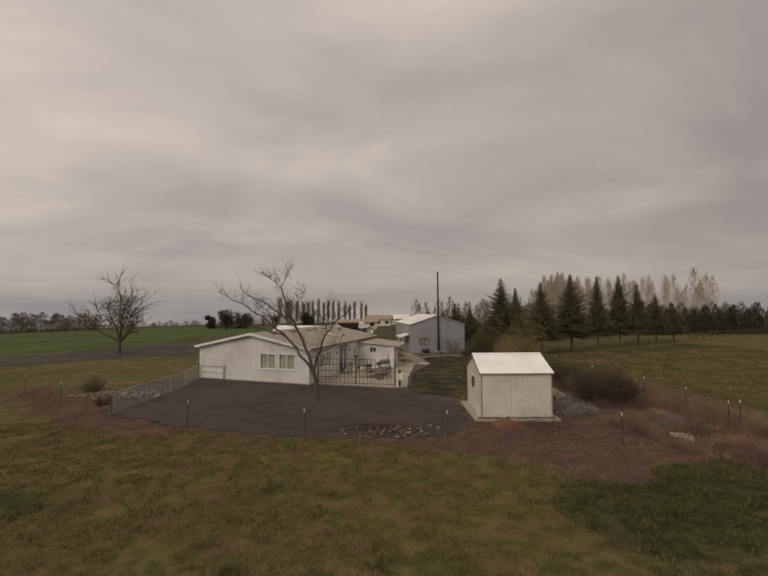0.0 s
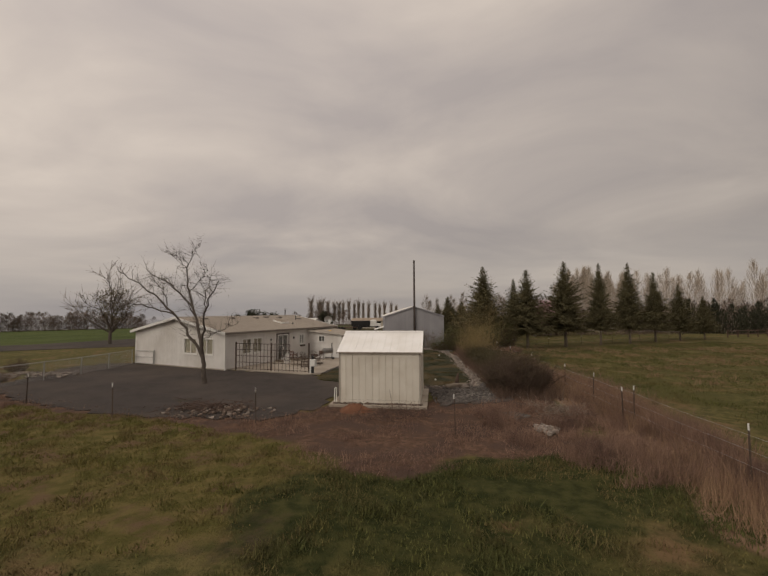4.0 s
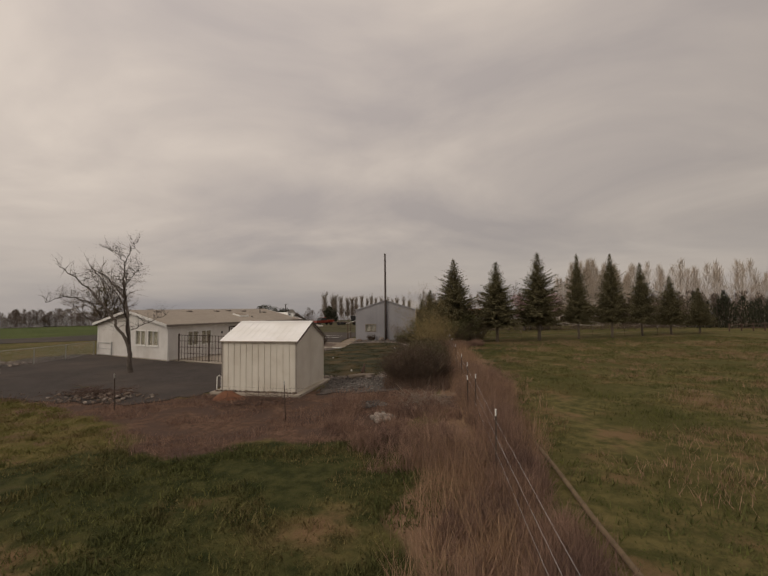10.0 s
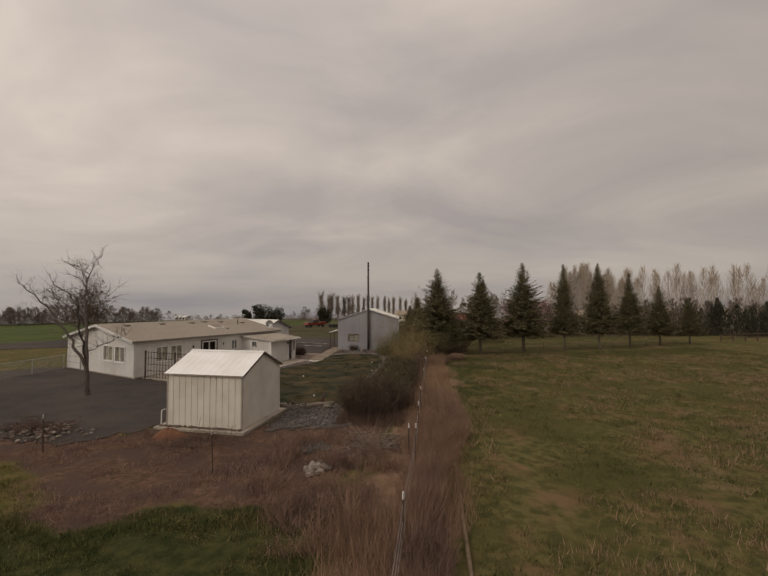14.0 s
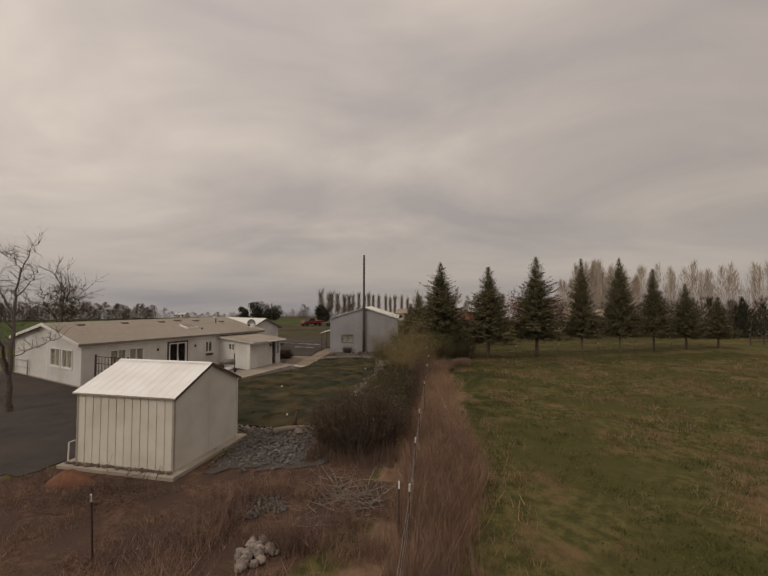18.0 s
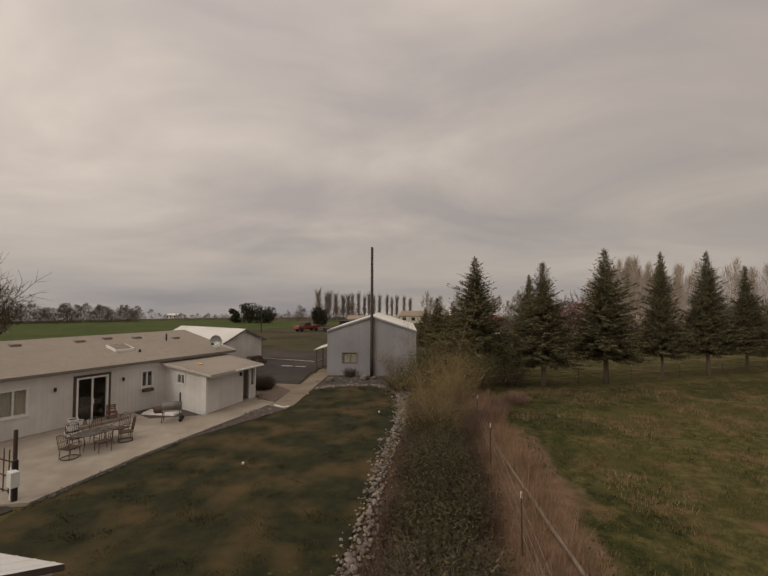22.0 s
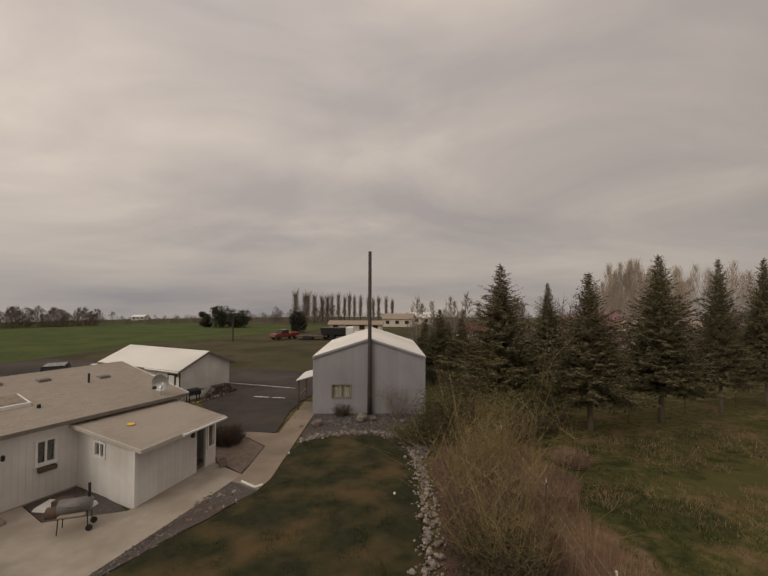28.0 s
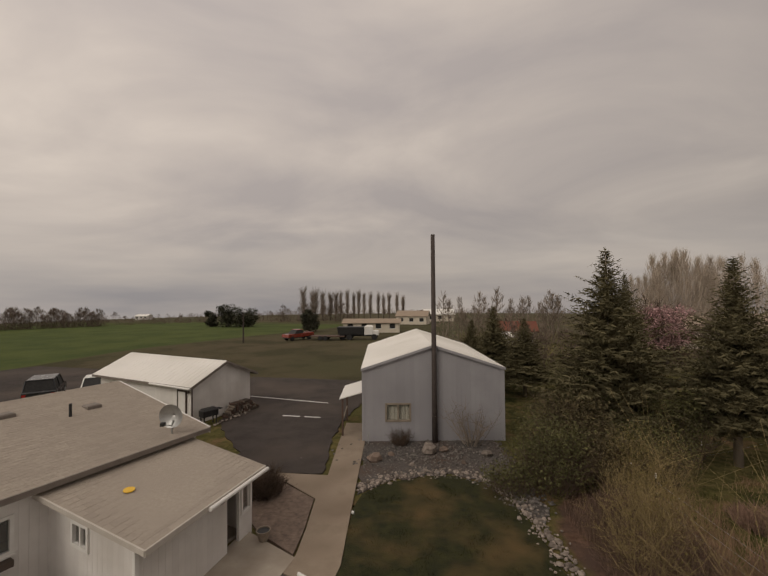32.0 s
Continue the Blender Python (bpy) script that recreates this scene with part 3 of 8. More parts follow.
def sheet(name, poly, z, mat, label, category, ragged=0.0, depth=0.12, seed=1):
    """A flat sheet with a thickness and, where wanted, a ragged edge."""
    rnd = random.Random(seed)
    pts = []
    for (x0, y0), (x1, y1) in zip(poly, poly[1:] + poly[:1]):
        n = max(1, int(math.hypot(x1 - x0, y1 - y0) / 0.4)) if ragged else 1
        for k in range(n):
            q = k / n
            j = ragged if k else 0
            pts.append((x0 + (x1 - x0) * q + rnd.uniform(-j, j), y0 + (y1 - y0) * q + rnd.uniform(-j, j)))
    bm = bmesh.new()
    vs = [bm.verts.new((x, y, z + gz(x, y))) for x, y in pts]
    face = bm.faces.new(vs)
    if face.normal.z < 0:
        face.normal_flip()
    bm.normal_update()
    r = bmesh.ops.extrude_face_region(bm, geom=[face])
    for q in r["geom"]:
        if isinstance(q, bmesh.types.BMVert):
            q.co.z += 0
    for q in vs:
        q.co.z -= depth
    bmesh.ops.triangulate(bm, faces=bm.faces)
    bmesh.ops.recalc_face_normals(bm, faces=bm.faces)
    me = bpy.data.meshes.new(name)
    bm.to_mesh(me)
    bm.free()
    me.materials.append(mat)
    return tagged(new(name, me), label, category, kind="structure")


# ---- house ----
HX, HY, HYAW = -6.45, 30.67, -20.2
HM = pose(HX, HY, 0, 0, 0, HYAW)


def hw(u, v, z=0.0):
    p = HM @ Vector((u, v, z))
    return (p.x, p.y)


YARD = [(-16.6, 23.2), (-10.4, 20.3), (-7.1, 19.1), (-3.0, 18.3), (1.7, 18.5), (3.3, 20.4), (3.5, 24.9), (3.9, 26.0), (1.2, 27.6), (0.7, 29.2), hw(0.2, 0.35), hw(0.2, 0.5), hw(-10.4, 0.5), hw(-12.4, -1.0), (-19.5, 31.0)]
sheet("yard", YARD, 0.02, ASPHALT, "dark worn asphalt yard before the house", "asphalt", ragged=0.3)
sheet("driveway", [(-2.6, 44.6), (-0.6, 44.2), (0.1, 46.4), (0.3, 46.7), (2.0, 46.85), (1.5, 50.0), (1.25, 53.2), (1.6, 56.5), (2.2, 64.5), (-11, 65.5), (-22, 67.5), (-36, 69.0), (-40.5, 60.5), (-45, 51.5), (-56, 45.0), (-80, 36.5), (-80, 32.5), (-41, 41.8), (-34.5, 46.5), (-28.3, 49.7), (-23.5, 52.4), (-16.8, 54.6), (-15.5, 60.5), (-6.2, 57.4), (-6.0, 53.0), (-4.3, 50.6), (-2.4, 48.6)], 0.03, ASPHALT, "dark asphalt driveway round the garage", "driveway", ragged=0.1, seed=4)
LAWN_EDGE = [(1.3, 27.5), (3.9, 25.9), (6.5, 25.75), (9.0, 25.75), (10.2, 26.6), (10.5, 28.0), (10.45, 30.0), (10.35, 33.0), (10.2, 35.0), (10.2, 38.0), (10.05, 40.0), (9.75, 42.9), (9.2, 45.3), (8.4, 46.6), (7.4, 47.1), (6.3, 47.0), (4.7, 46.2), (3.95, 45.3), (3.8, 44.2), (4.05, 41.5), (3.98, 40.4), (3.05, 37.95), (2.6, 37.1), (1.95, 35.4), (1.5, 33.4), (1.2, 31.4), (0.9, 29.5)]
sheet("lawn", LAWN_EDGE, 0.05, LAWN, "mown lawn with browned patches", "lawn", ragged=0.05, seed=2)
sheet("gravel_strip", [(6.6, 25.5), (9.2, 25.5), (10.5, 26.4), (10.75, 28.0), (11.5, 27.4), (12.6, 26.0), (11.7, 22.4), (8.4, 21.2), (8.0, 24.8)], 0.028, GRAVEL_BED, "patch of dark gravel before the lawn", "gravel", ragged=0.25, seed=3)
sheet("gravel_bed", [(9.9, 44.2), (9.3, 45.7), (8.5, 46.8), (7.4, 47.3), (6.2, 47.2), (4.5, 46.4), (3.75, 45.3), (3.3, 49.0), (2.9, 51.6), (9.6, 52.2), (10.1, 46.2), (10.1, 44.4)], 0.028, GRAVEL_BED, "bed of dark gravel before the metal building", "gravel", ragged=0.25, seed=4)
sheet("gravel_island", [(0.88, 29.6), (1.2, 31.5), (1.5, 33.5), (1.95, 35.5), (2.6, 37.2), (3.0, 38.0), (3.95, 40.35), (2.62, 40.9), (2.0, 37.4), (1.6, 35.3), (1.2, 33.0)], 0.062, GRAVEL_BED, "small gravel bed between the walks", "gravel", ragged=0.04, seed=8)
PATIO_EDGE = [(0.85, 29.5), (0.95, 30.3), (1.2, 33.0), (1.6, 35.3), (2.2, 38.4), (2.6, 40.8)]
sheet("patio", [hw(0.05, 0.55), (-0.2, 29.15), *PATIO_EDGE, hw(4.85, 13.4), hw(2.6, 13.75), hw(3.6, 9.6), hw(1.9, 7.9), hw(0.05, 8.1)], 0.075, CONCRETE, "pale concrete patio along the house", "patio", depth=0.14)
sheet("walk", [(2.62, 40.95), (3.95, 40.45), (4.05, 41.4), (3.75, 44.3), (3.2, 49.8), (2.9, 53.2), (1.6, 53.2), (1.9, 50.0), (2.3, 46.6), (0.2, 46.6), (0.2, 46.25), (1.05, 45.7), (2.35, 44.75), (2.6, 42.9), hw(4.8, 13.5), hw(4.9, 12.9)], 0.07, WORN_CONCRETE, "worn tan concrete walk leading to the metal building", "path", depth=0.13)
sheet("planting_bed", [hw(0.05, 8.15), hw(1.9, 7.95), hw(3.5, 9.6), hw(0.05, 10.1)], 0.06, GRAVEL_BED, "gravel bed in the corner of the house", "gravel", ragged=0.04, seed=9)
sheet("porch_bed", [hw(3.2, 13.8), hw(4.7, 13.5), (2.55, 42.85), (2.3, 44.7), (1.0, 45.65), (0.1, 46.2), (-0.6, 44.4)], 0.064, DARK_ROCK, "bare brown bed beside the porch", "bed", seed=10)


def wall_pieces(L, top, holes, cuts=()):
    """Upright pieces (s0, s1, z0, z1 at s0, z1 at s1) of a wall of length L, under the line top(s), round its holes (s0, s1, z0, z1)."""
    marks = sorted({0.0, L, *[h[0] for h in holes], *[h[1] for h in holes], *cuts})
    marks = [m for m in marks if 0 <= m <= L]
    for a, b in zip(marks, marks[1:]):
        if b - a < 1e-4:
            continue
        mid = (a + b) / 2
        z = 0.0
        for h in sorted((h for h in holes if h[0] < mid < h[1]), key=lambda h: h[2]):
            if h[2] > z + 1e-4:
                yield a, b, z, h[2], h[2]
            z = h[3]
        yield a, b, z, top(a), top(b)


def wall(parent, name, at, L, top, holes, mat, thick=0.12, board=0.0, label="", gap=0.004, proud=0.004, cuts=(), board_name="siding_board"):
    """A wall with openings, and boards on its face. at(s, n, z): the place s along, n out of the face."""
    def block(g, a, b, z0, za, zb, n0, n1):
        g.hexa([at(a, n1, z0), at(b, n1, z0), at(b, n0, z0), at(a, n0, z0)], [at(a, n1, za), at(b, n1, zb), at(b, n0, zb), at(a, n0, za)])
    g = Geo()
    for a, b, z0, za, zb in wall_pieces(L, top, holes, cuts):
        block(g, a, b, z0, za, zb, -thick, 0)
    w = part(name, g, mat, parent, label)
    if board:
        n = round(L / board)
        for k in range(n):
            a0, b0 = k * L / n + gap / 2, (k + 1) * L / n - gap / 2
            near = [h for h in holes if h[1] > a0 and h[0] < b0]
            for a, b, z0, za, zb in wall_pieces(L, top, near, (a0, b0, *cuts)):
                if a >= a0 - 1e-6 and b <= b0 + 1e-6:
                    gb = Geo()
                    block(gb, a, b, z0 + (0.02 if z0 == 0 else 0.0), za - 0.002, zb - 0.002, 0.0, proud)
                    part(board_name, gb, mat, w)
    return w


def window(parent, at, s0, s1, z0, z1, panes=2, mat=None, cover=None, depth=0.1, fw=0.06, name="window", sill=True):
    """A window in an opening: frame, panes, sill and, where wanted, a curtain behind."""
    mat = mat or TRIM
    w = new(name)
    w.parent = parent

    def blk(a, b, c, d, n0, n1):
        return Geo().hexa([at(a, n1, c), at(b, n1, c), at(b, n0, c), at(a, n0, c)], [at(a, n1, d), at(b, n1, d), at(b, n0, d), at(a, n0, d)])
    fr = Geo()
    for a, b, c, d in ((s0 - fw, s0 + 0.02, z0 - fw, z1 + fw), (s1 - 0.02, s1 + fw, z0 - fw, z1 + fw), (s0, s1, z0 - fw, z0 + 0.02), (s0, s1, z1 - 0.02, z1 + fw)):
        q = blk(a, b, c, d, -0.05, 0.05)
        fr.add(q.v, q.f)
    step = (s1 - s0) / panes
    for k in range(1, panes):
        q = blk(s0 + k * step - 0.03, s0 + k * step + 0.03, z0, z1, -0.05, 0.03)
        fr.add(q.v, q.f)
    part("frame", fr, mat, w)
    for k in range(panes):
        p = part("pane", blk(s0 + k * step + 0.02, s0 + (k + 1) * step - 0.02, z0 + 0.02, z1 - 0.02, -0.035, -0.028), GLASS, w)
        p.visible_shadow = False
    if sill:
        part("sill", blk(s0 - fw - 0.03, s1 + fw + 0.03, z0 - fw - 0.04, z0 - fw, 0.0, 0.075), mat, w)
    if cover:
        c = Geo()
        m = max(6, int((s1 - s0) / 0.09))
        for k in range(m):
            a, b = s0 + (s1 - s0) * k / m, s0 + (s1 - s0) * (k + 1) / m
            na, nb = -0.09 - 0.025 * (k % 2), -0.09 - 0.025 * ((k + 1) % 2)
            c.hexa([at(a, na, z0), at(b, nb, z0), at(b, nb - 0.004, z0), at(a, na - 0.004, z0)], [at(a, na, z1), at(b, nb, z1), at(b, nb - 0.004, z1), at(a, na - 0.004, z1)])
        part("curtain", c, cover, w)
    return w


def roof_slope(parent, name, p_low0, p_low1, p_high0, p_high1, thick, mat, label=""):
    """A slab between its low and its high edge; the low edge runs from p_low0 to p_low1."""
    a, b, c, d = (Vector(p) for p in (p_low0, p_low1, p_high1, p_high0))
    n = (b - a).cross(d - a).normalized()
    if n.z < 0:
        n = -n
    g = Geo()
    lo = [p - n * thick for p in (a, b, c, d)]
    if (b - a).cross(d - a).z < 0:
        g.hexa([lo[0], lo[3], lo[2], lo[1]], [a, d, c, b])
    else:
        g.hexa(lo, [a, b, c, d])
    return part(name, g, mat, parent, label)


def tabs(p_low0, p_low1, p_high0, p_high1, course, tab, rnd, lift=0.011):
    """Shingle tabs over a slope, each a thin wedge, lapped and staggered."""
    a, b, d = Vector(p_low0), Vector(p_low1), Vector(p_high0)
    e, up = b - a, d - a
    L, Hh = e.length, up.length
    e.normalize()
    up.normalize()
    n = e.cross(up)
    if n.z < 0:
        n = -n
    rows = int(Hh / course)
    for j in range(rows):
        s = -tab * (0.5 if j % 2 else 0.0) + rnd.uniform(-0.03, 0.03)
        while s < L:
            t = tab * rnd.uniform(0.85, 1.15)
            s0, s1 = max(s + 0.006, 0), min(s + t - 0.006, L)
            s += t
            if s1 - s0 < 0.04:
                continue
            y0, y1 = j * course - rnd.uniform(0, 0.008), (j + 1) * course
            h = lift * rnd.uniform(0.8, 1.3)
            q = [a + e * s0 + up * y0, a + e * s1 + up * y0, a + e * s1 + up * y1, a + e * s0 + up * y1]
            tp = [q[0] + n * h, q[1] + n * h, q[2] + n * 0.002, q[3] + n * 0.002]
            yield [*q, *tp], [(4, 5, 6, 7), (0, 1, 5, 4), (1, 2, 6, 5), (3, 0, 4, 7)]


HW, HL, HE, HR = 10.2, 14.0, 2.67, 3.71
house = thing("house", "long white single-storey house with taupe shingle roof", "house", HM)


def make_house():
    rnd = random.Random(3)
    pitch = (HR - HE) / (HW / 2)

    def gable(s):
        return HE + pitch * min(s, HW - s)
    front_holes = [(HW - 4.25, HW - 2.9, 1.1, 2.2), (HW - 2.55, HW - 1.2, 1.1, 2.2)]
    f_at = lambda s, n, z: (-HW + s, -n, z)
    w = wall(house, "front_wall", f_at, HW, gable, front_holes, WHITE_SIDING, board=0.2, gap=0.012, proud=0.008, cuts=(HW / 2,))
    for h in front_holes:
        window(w, f_at, *h, cover=CURTAIN)
    side_holes = [(1.6, 2.5, 1.05, 2.12), (2.76, 3.66, 1.05, 2.12), (5.56, 6.8, 0.12, 2.2), (8.5, 9.05, 1.33, 2.12)]
    s_at = lambda s, n, z: (n, s, z)
    w = wall(house, "side_wall", s_at, HL, lambda s: HE, side_holes, WHITE_SIDING, board=0.2, gap=0.012, proud=0.008)
    window(w, s_at, *side_holes[0], cover=CURTAIN)
    window(w, s_at, *side_holes[1], cover=CURTAIN)
    window(w, s_at, *side_holes[3])
    box = part("window_box", Geo().box(0.03, 0.22, 8.52, 9.05, 1.05, 1.2), DARK_TRIM, w, "dark wooden window box")
    # the sliding door with its dark surround
    door = window(w, s_at, *side_holes[2], name="sliding_door", fw=0.07, sill=False)
    part("surround", Geo().box(0.0, 0.06, 5.38, 5.49, 0.05, 2.37).box(0.0, 0.06, 6.87, 6.97, 0.05, 2.37).box(0.0, 0.07, 5.38, 6.97, 2.27, 2.37), DARK_TRIM, door)
    part("door_handle", Geo().box(0.04, 0.08, 6.2, 6.23, 0.95, 1.2), TRIM, door)
    b_at = lambda s, n, z: (-s, HL + n, z)
    wall(house, "back_wall", b_at, HW, gable, [], WHITE_SIDING, cuts=(HW / 2,))
    l_at = lambda s, n, z: (-HW - n, HL - s, z)
    wall(house, "far_side_wall", l_at, HL, lambda s: HE, [], WHITE_SIDING)
    # Room surfaces are painted near black, so the windows look into shade.
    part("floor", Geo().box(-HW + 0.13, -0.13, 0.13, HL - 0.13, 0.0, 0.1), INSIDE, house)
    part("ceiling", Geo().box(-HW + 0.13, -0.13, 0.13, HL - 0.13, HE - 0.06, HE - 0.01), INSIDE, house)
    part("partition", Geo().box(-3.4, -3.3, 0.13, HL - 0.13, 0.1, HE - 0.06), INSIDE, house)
    o, ov = 0.32, 0.3
    zl = HE - pitch * o + 0.12
    zr = HR + 0.12
    for sgn, nm in ((1, "roof_slope"), (-1, "roof_slope")):
        x_low = o if sgn > 0 else -HW - o
        lo0, lo1, hi0, hi1 = (x_low, -ov, zl), (x_low, HL + ov, zl), (-HW / 2, -ov, zr), (-HW / 2, HL + ov, zr)
        r = roof_slope(house, nm, lo0, lo1, hi0, hi1, 0.1, SHINGLE, "taupe shingle roof")
        g = Geo()
        for vs, fs in tabs(lo0, lo1, hi0, hi1, 0.145, 0.31, rnd, 0.006):
            g.add(vs, fs)
        tagged(part("shingles", g, SHINGLE, r), kind="stuff")
        e = 0.06 if sgn > 0 else -0.06
        part("fascia", Geo().box(min(x_low, x_low + e), max(x_low, x_low + e), -ov, HL + ov, zl - 0.14, zl + 0.005), FASCIA, r, "brown eaves board and gutter")
        for v0 in (-ov - 0.04, HL + ov):
            g = Geo()
            g.hexa([(x_low, v0, zl - 0.18), (x_low, v0 + 0.04, zl - 0.18), (-HW / 2, v0 + 0.04, zr - 0.18), (-HW / 2, v0, zr - 0.18)][:: 1 if sgn < 0 else -1], [(x_low, v0, zl + 0.02), (x_low, v0 + 0.04, zl + 0.02), (-HW / 2, v0 + 0.04, zr + 0.02), (-HW / 2, v0, zr + 0.02)][:: 1 if sgn < 0 else -1])
            part("barge_board", g, TRIM, r, "white barge board")
        part("soffit", Geo().hexa([(x_low, -ov, zl - 0.15), (0 if sgn > 0 else -HW, -ov, zl - 0.15), (0 if sgn > 0 else -HW, HL + ov, zl - 0.15), (x_low, HL + ov, zl - 0.15)], [(x_low, -ov, zl - 0.13), (0 if sgn > 0 else -HW, -ov, zl - 0.13), (0 if sgn > 0 else -HW, HL + ov, zl - 0.13), (x_low, HL + ov, zl - 0.13)]), TRIM, r)
    ridge = Geo()
    for k in range(46):
        v0 = -ov + k * (HL + 2 * ov) / 46
        v1 = v0 + 0.31
        ridge.add([(-HW / 2 - 0.14, v0, zr - 0.015), (-HW / 2, v0, zr + 0.03), (-HW / 2 + 0.14, v0, zr - 0.015), (-HW / 2 - 0.14, v1, zr - 0.025), (-HW / 2, v1, zr + 0.018), (-HW / 2 + 0.14, v1, zr - 0.025)], [(0, 1, 4, 3), (1, 2, 5, 4)])
    part("ridge_cap", ridge, SHINGLE, house)
    part("corner_board", Geo().box(-0.01, 0.035, -0.035, 0.1, 0, HE), TRIM, house)
    part("corner_board", Geo().box(-HW - 0.035, -HW + 0.1, -0.035, 0.01, 0, HE), TRIM, house)
    part("plinth", Geo().box(-HW - 0.02, 0.03, -0.03, HL + 0.02, -0.1, 0.1), CONCRETE, house)
    # vents, pipe, skylight on the visible slope

    def on_roof(u, v):
        return HE + 0.12 + pitch * (-u)
    for v, u in ((1.6, -4.2), (4.5, -4.2), (7.25, -4.1), (8.75, -4.3), (10.3, -4.0), (12.4, -3.3)):
        z = on_roof(u, v)
        part("roof_vent", Geo().soft_box(u - 0.2, u + 0.2, v - 0.22, v + 0.22, z - 0.1, z + 0.1, 0.04), FASCIA, house)
    z = on_roof(-2.95, 11.6)
    part("vent_pipe", Geo().tube([(-2.95, 11.6, z - 0.1), (-2.95, 11.6, z + 0.42)], 0.045, 10), BLACK, house)
    z = on_roof(-1.26, 9.05)
    part("vent_pipe", Geo().tube([(-1.26, 9.05, z - 0.05), (-1.26, 9.05, z + 0.14)], [0.07, 0.06], 10), BLACK, house, "short dark vent stub")
    g = Geo()
    z0, z1 = on_roof(-1.6, 0), on_roof(-2.65, 0)
    g.hexa([(-2.65, 7.95, z1), (-1.6, 7.95, z0), (-1.6, 8.95, z0), (-2.65, 8.95, z1)], [(-2.65, 7.95, z1 + 0.13), (-1.6, 7.95, z0 + 0.13), (-1.6, 8.95, z0 + 0.13), (-2.65, 8.95, z1 + 0.13)])
    sk = part("skylight", g, TRIM, house, "white framed skylight with yellowed tan panel")
    g = Geo()
    g.hexa([(-2.58, 8.02, z1 + 0.115), (-1.67, 8.02, z0 + 0.145), (-1.67, 8.88, z0 + 0.145), (-2.58, 8.88, z1 + 0.115)], [(-2.5, 8.1, z1 + 0.16), (-1.75, 8.1, z0 + 0.2), (-1.75, 8.8, z0 + 0.2), (-2.5, 8.8, z1 + 0.16)])
    part("dome", g, WOOD, sk)
    part("wall_lamp", Geo().lathe([(0.03, 0), (0.06, 0.05), (0.06, 0.16), (0.02, 0.2)], 8, (0.09, 4.65, 1.8)), BLACK, house)
    part("wall_lamp", Geo().lathe([(0.03, 0), (0.06, 0.05), (0.06, 0.16), (0.02, 0.2)], 8, (0.09, 7.55, 1.8)), BLACK, house)


make_house()

# the lean-to wing with the porch
EU, EV0, EV1 = 3.62, 9.8, 13.75
WING_SKEW = Vector((-0.2, 0.98, 0)).normalized()
wing = thing("entry_wing", "white lean-to entry wing with shingle roof and porch", "wing", HM)


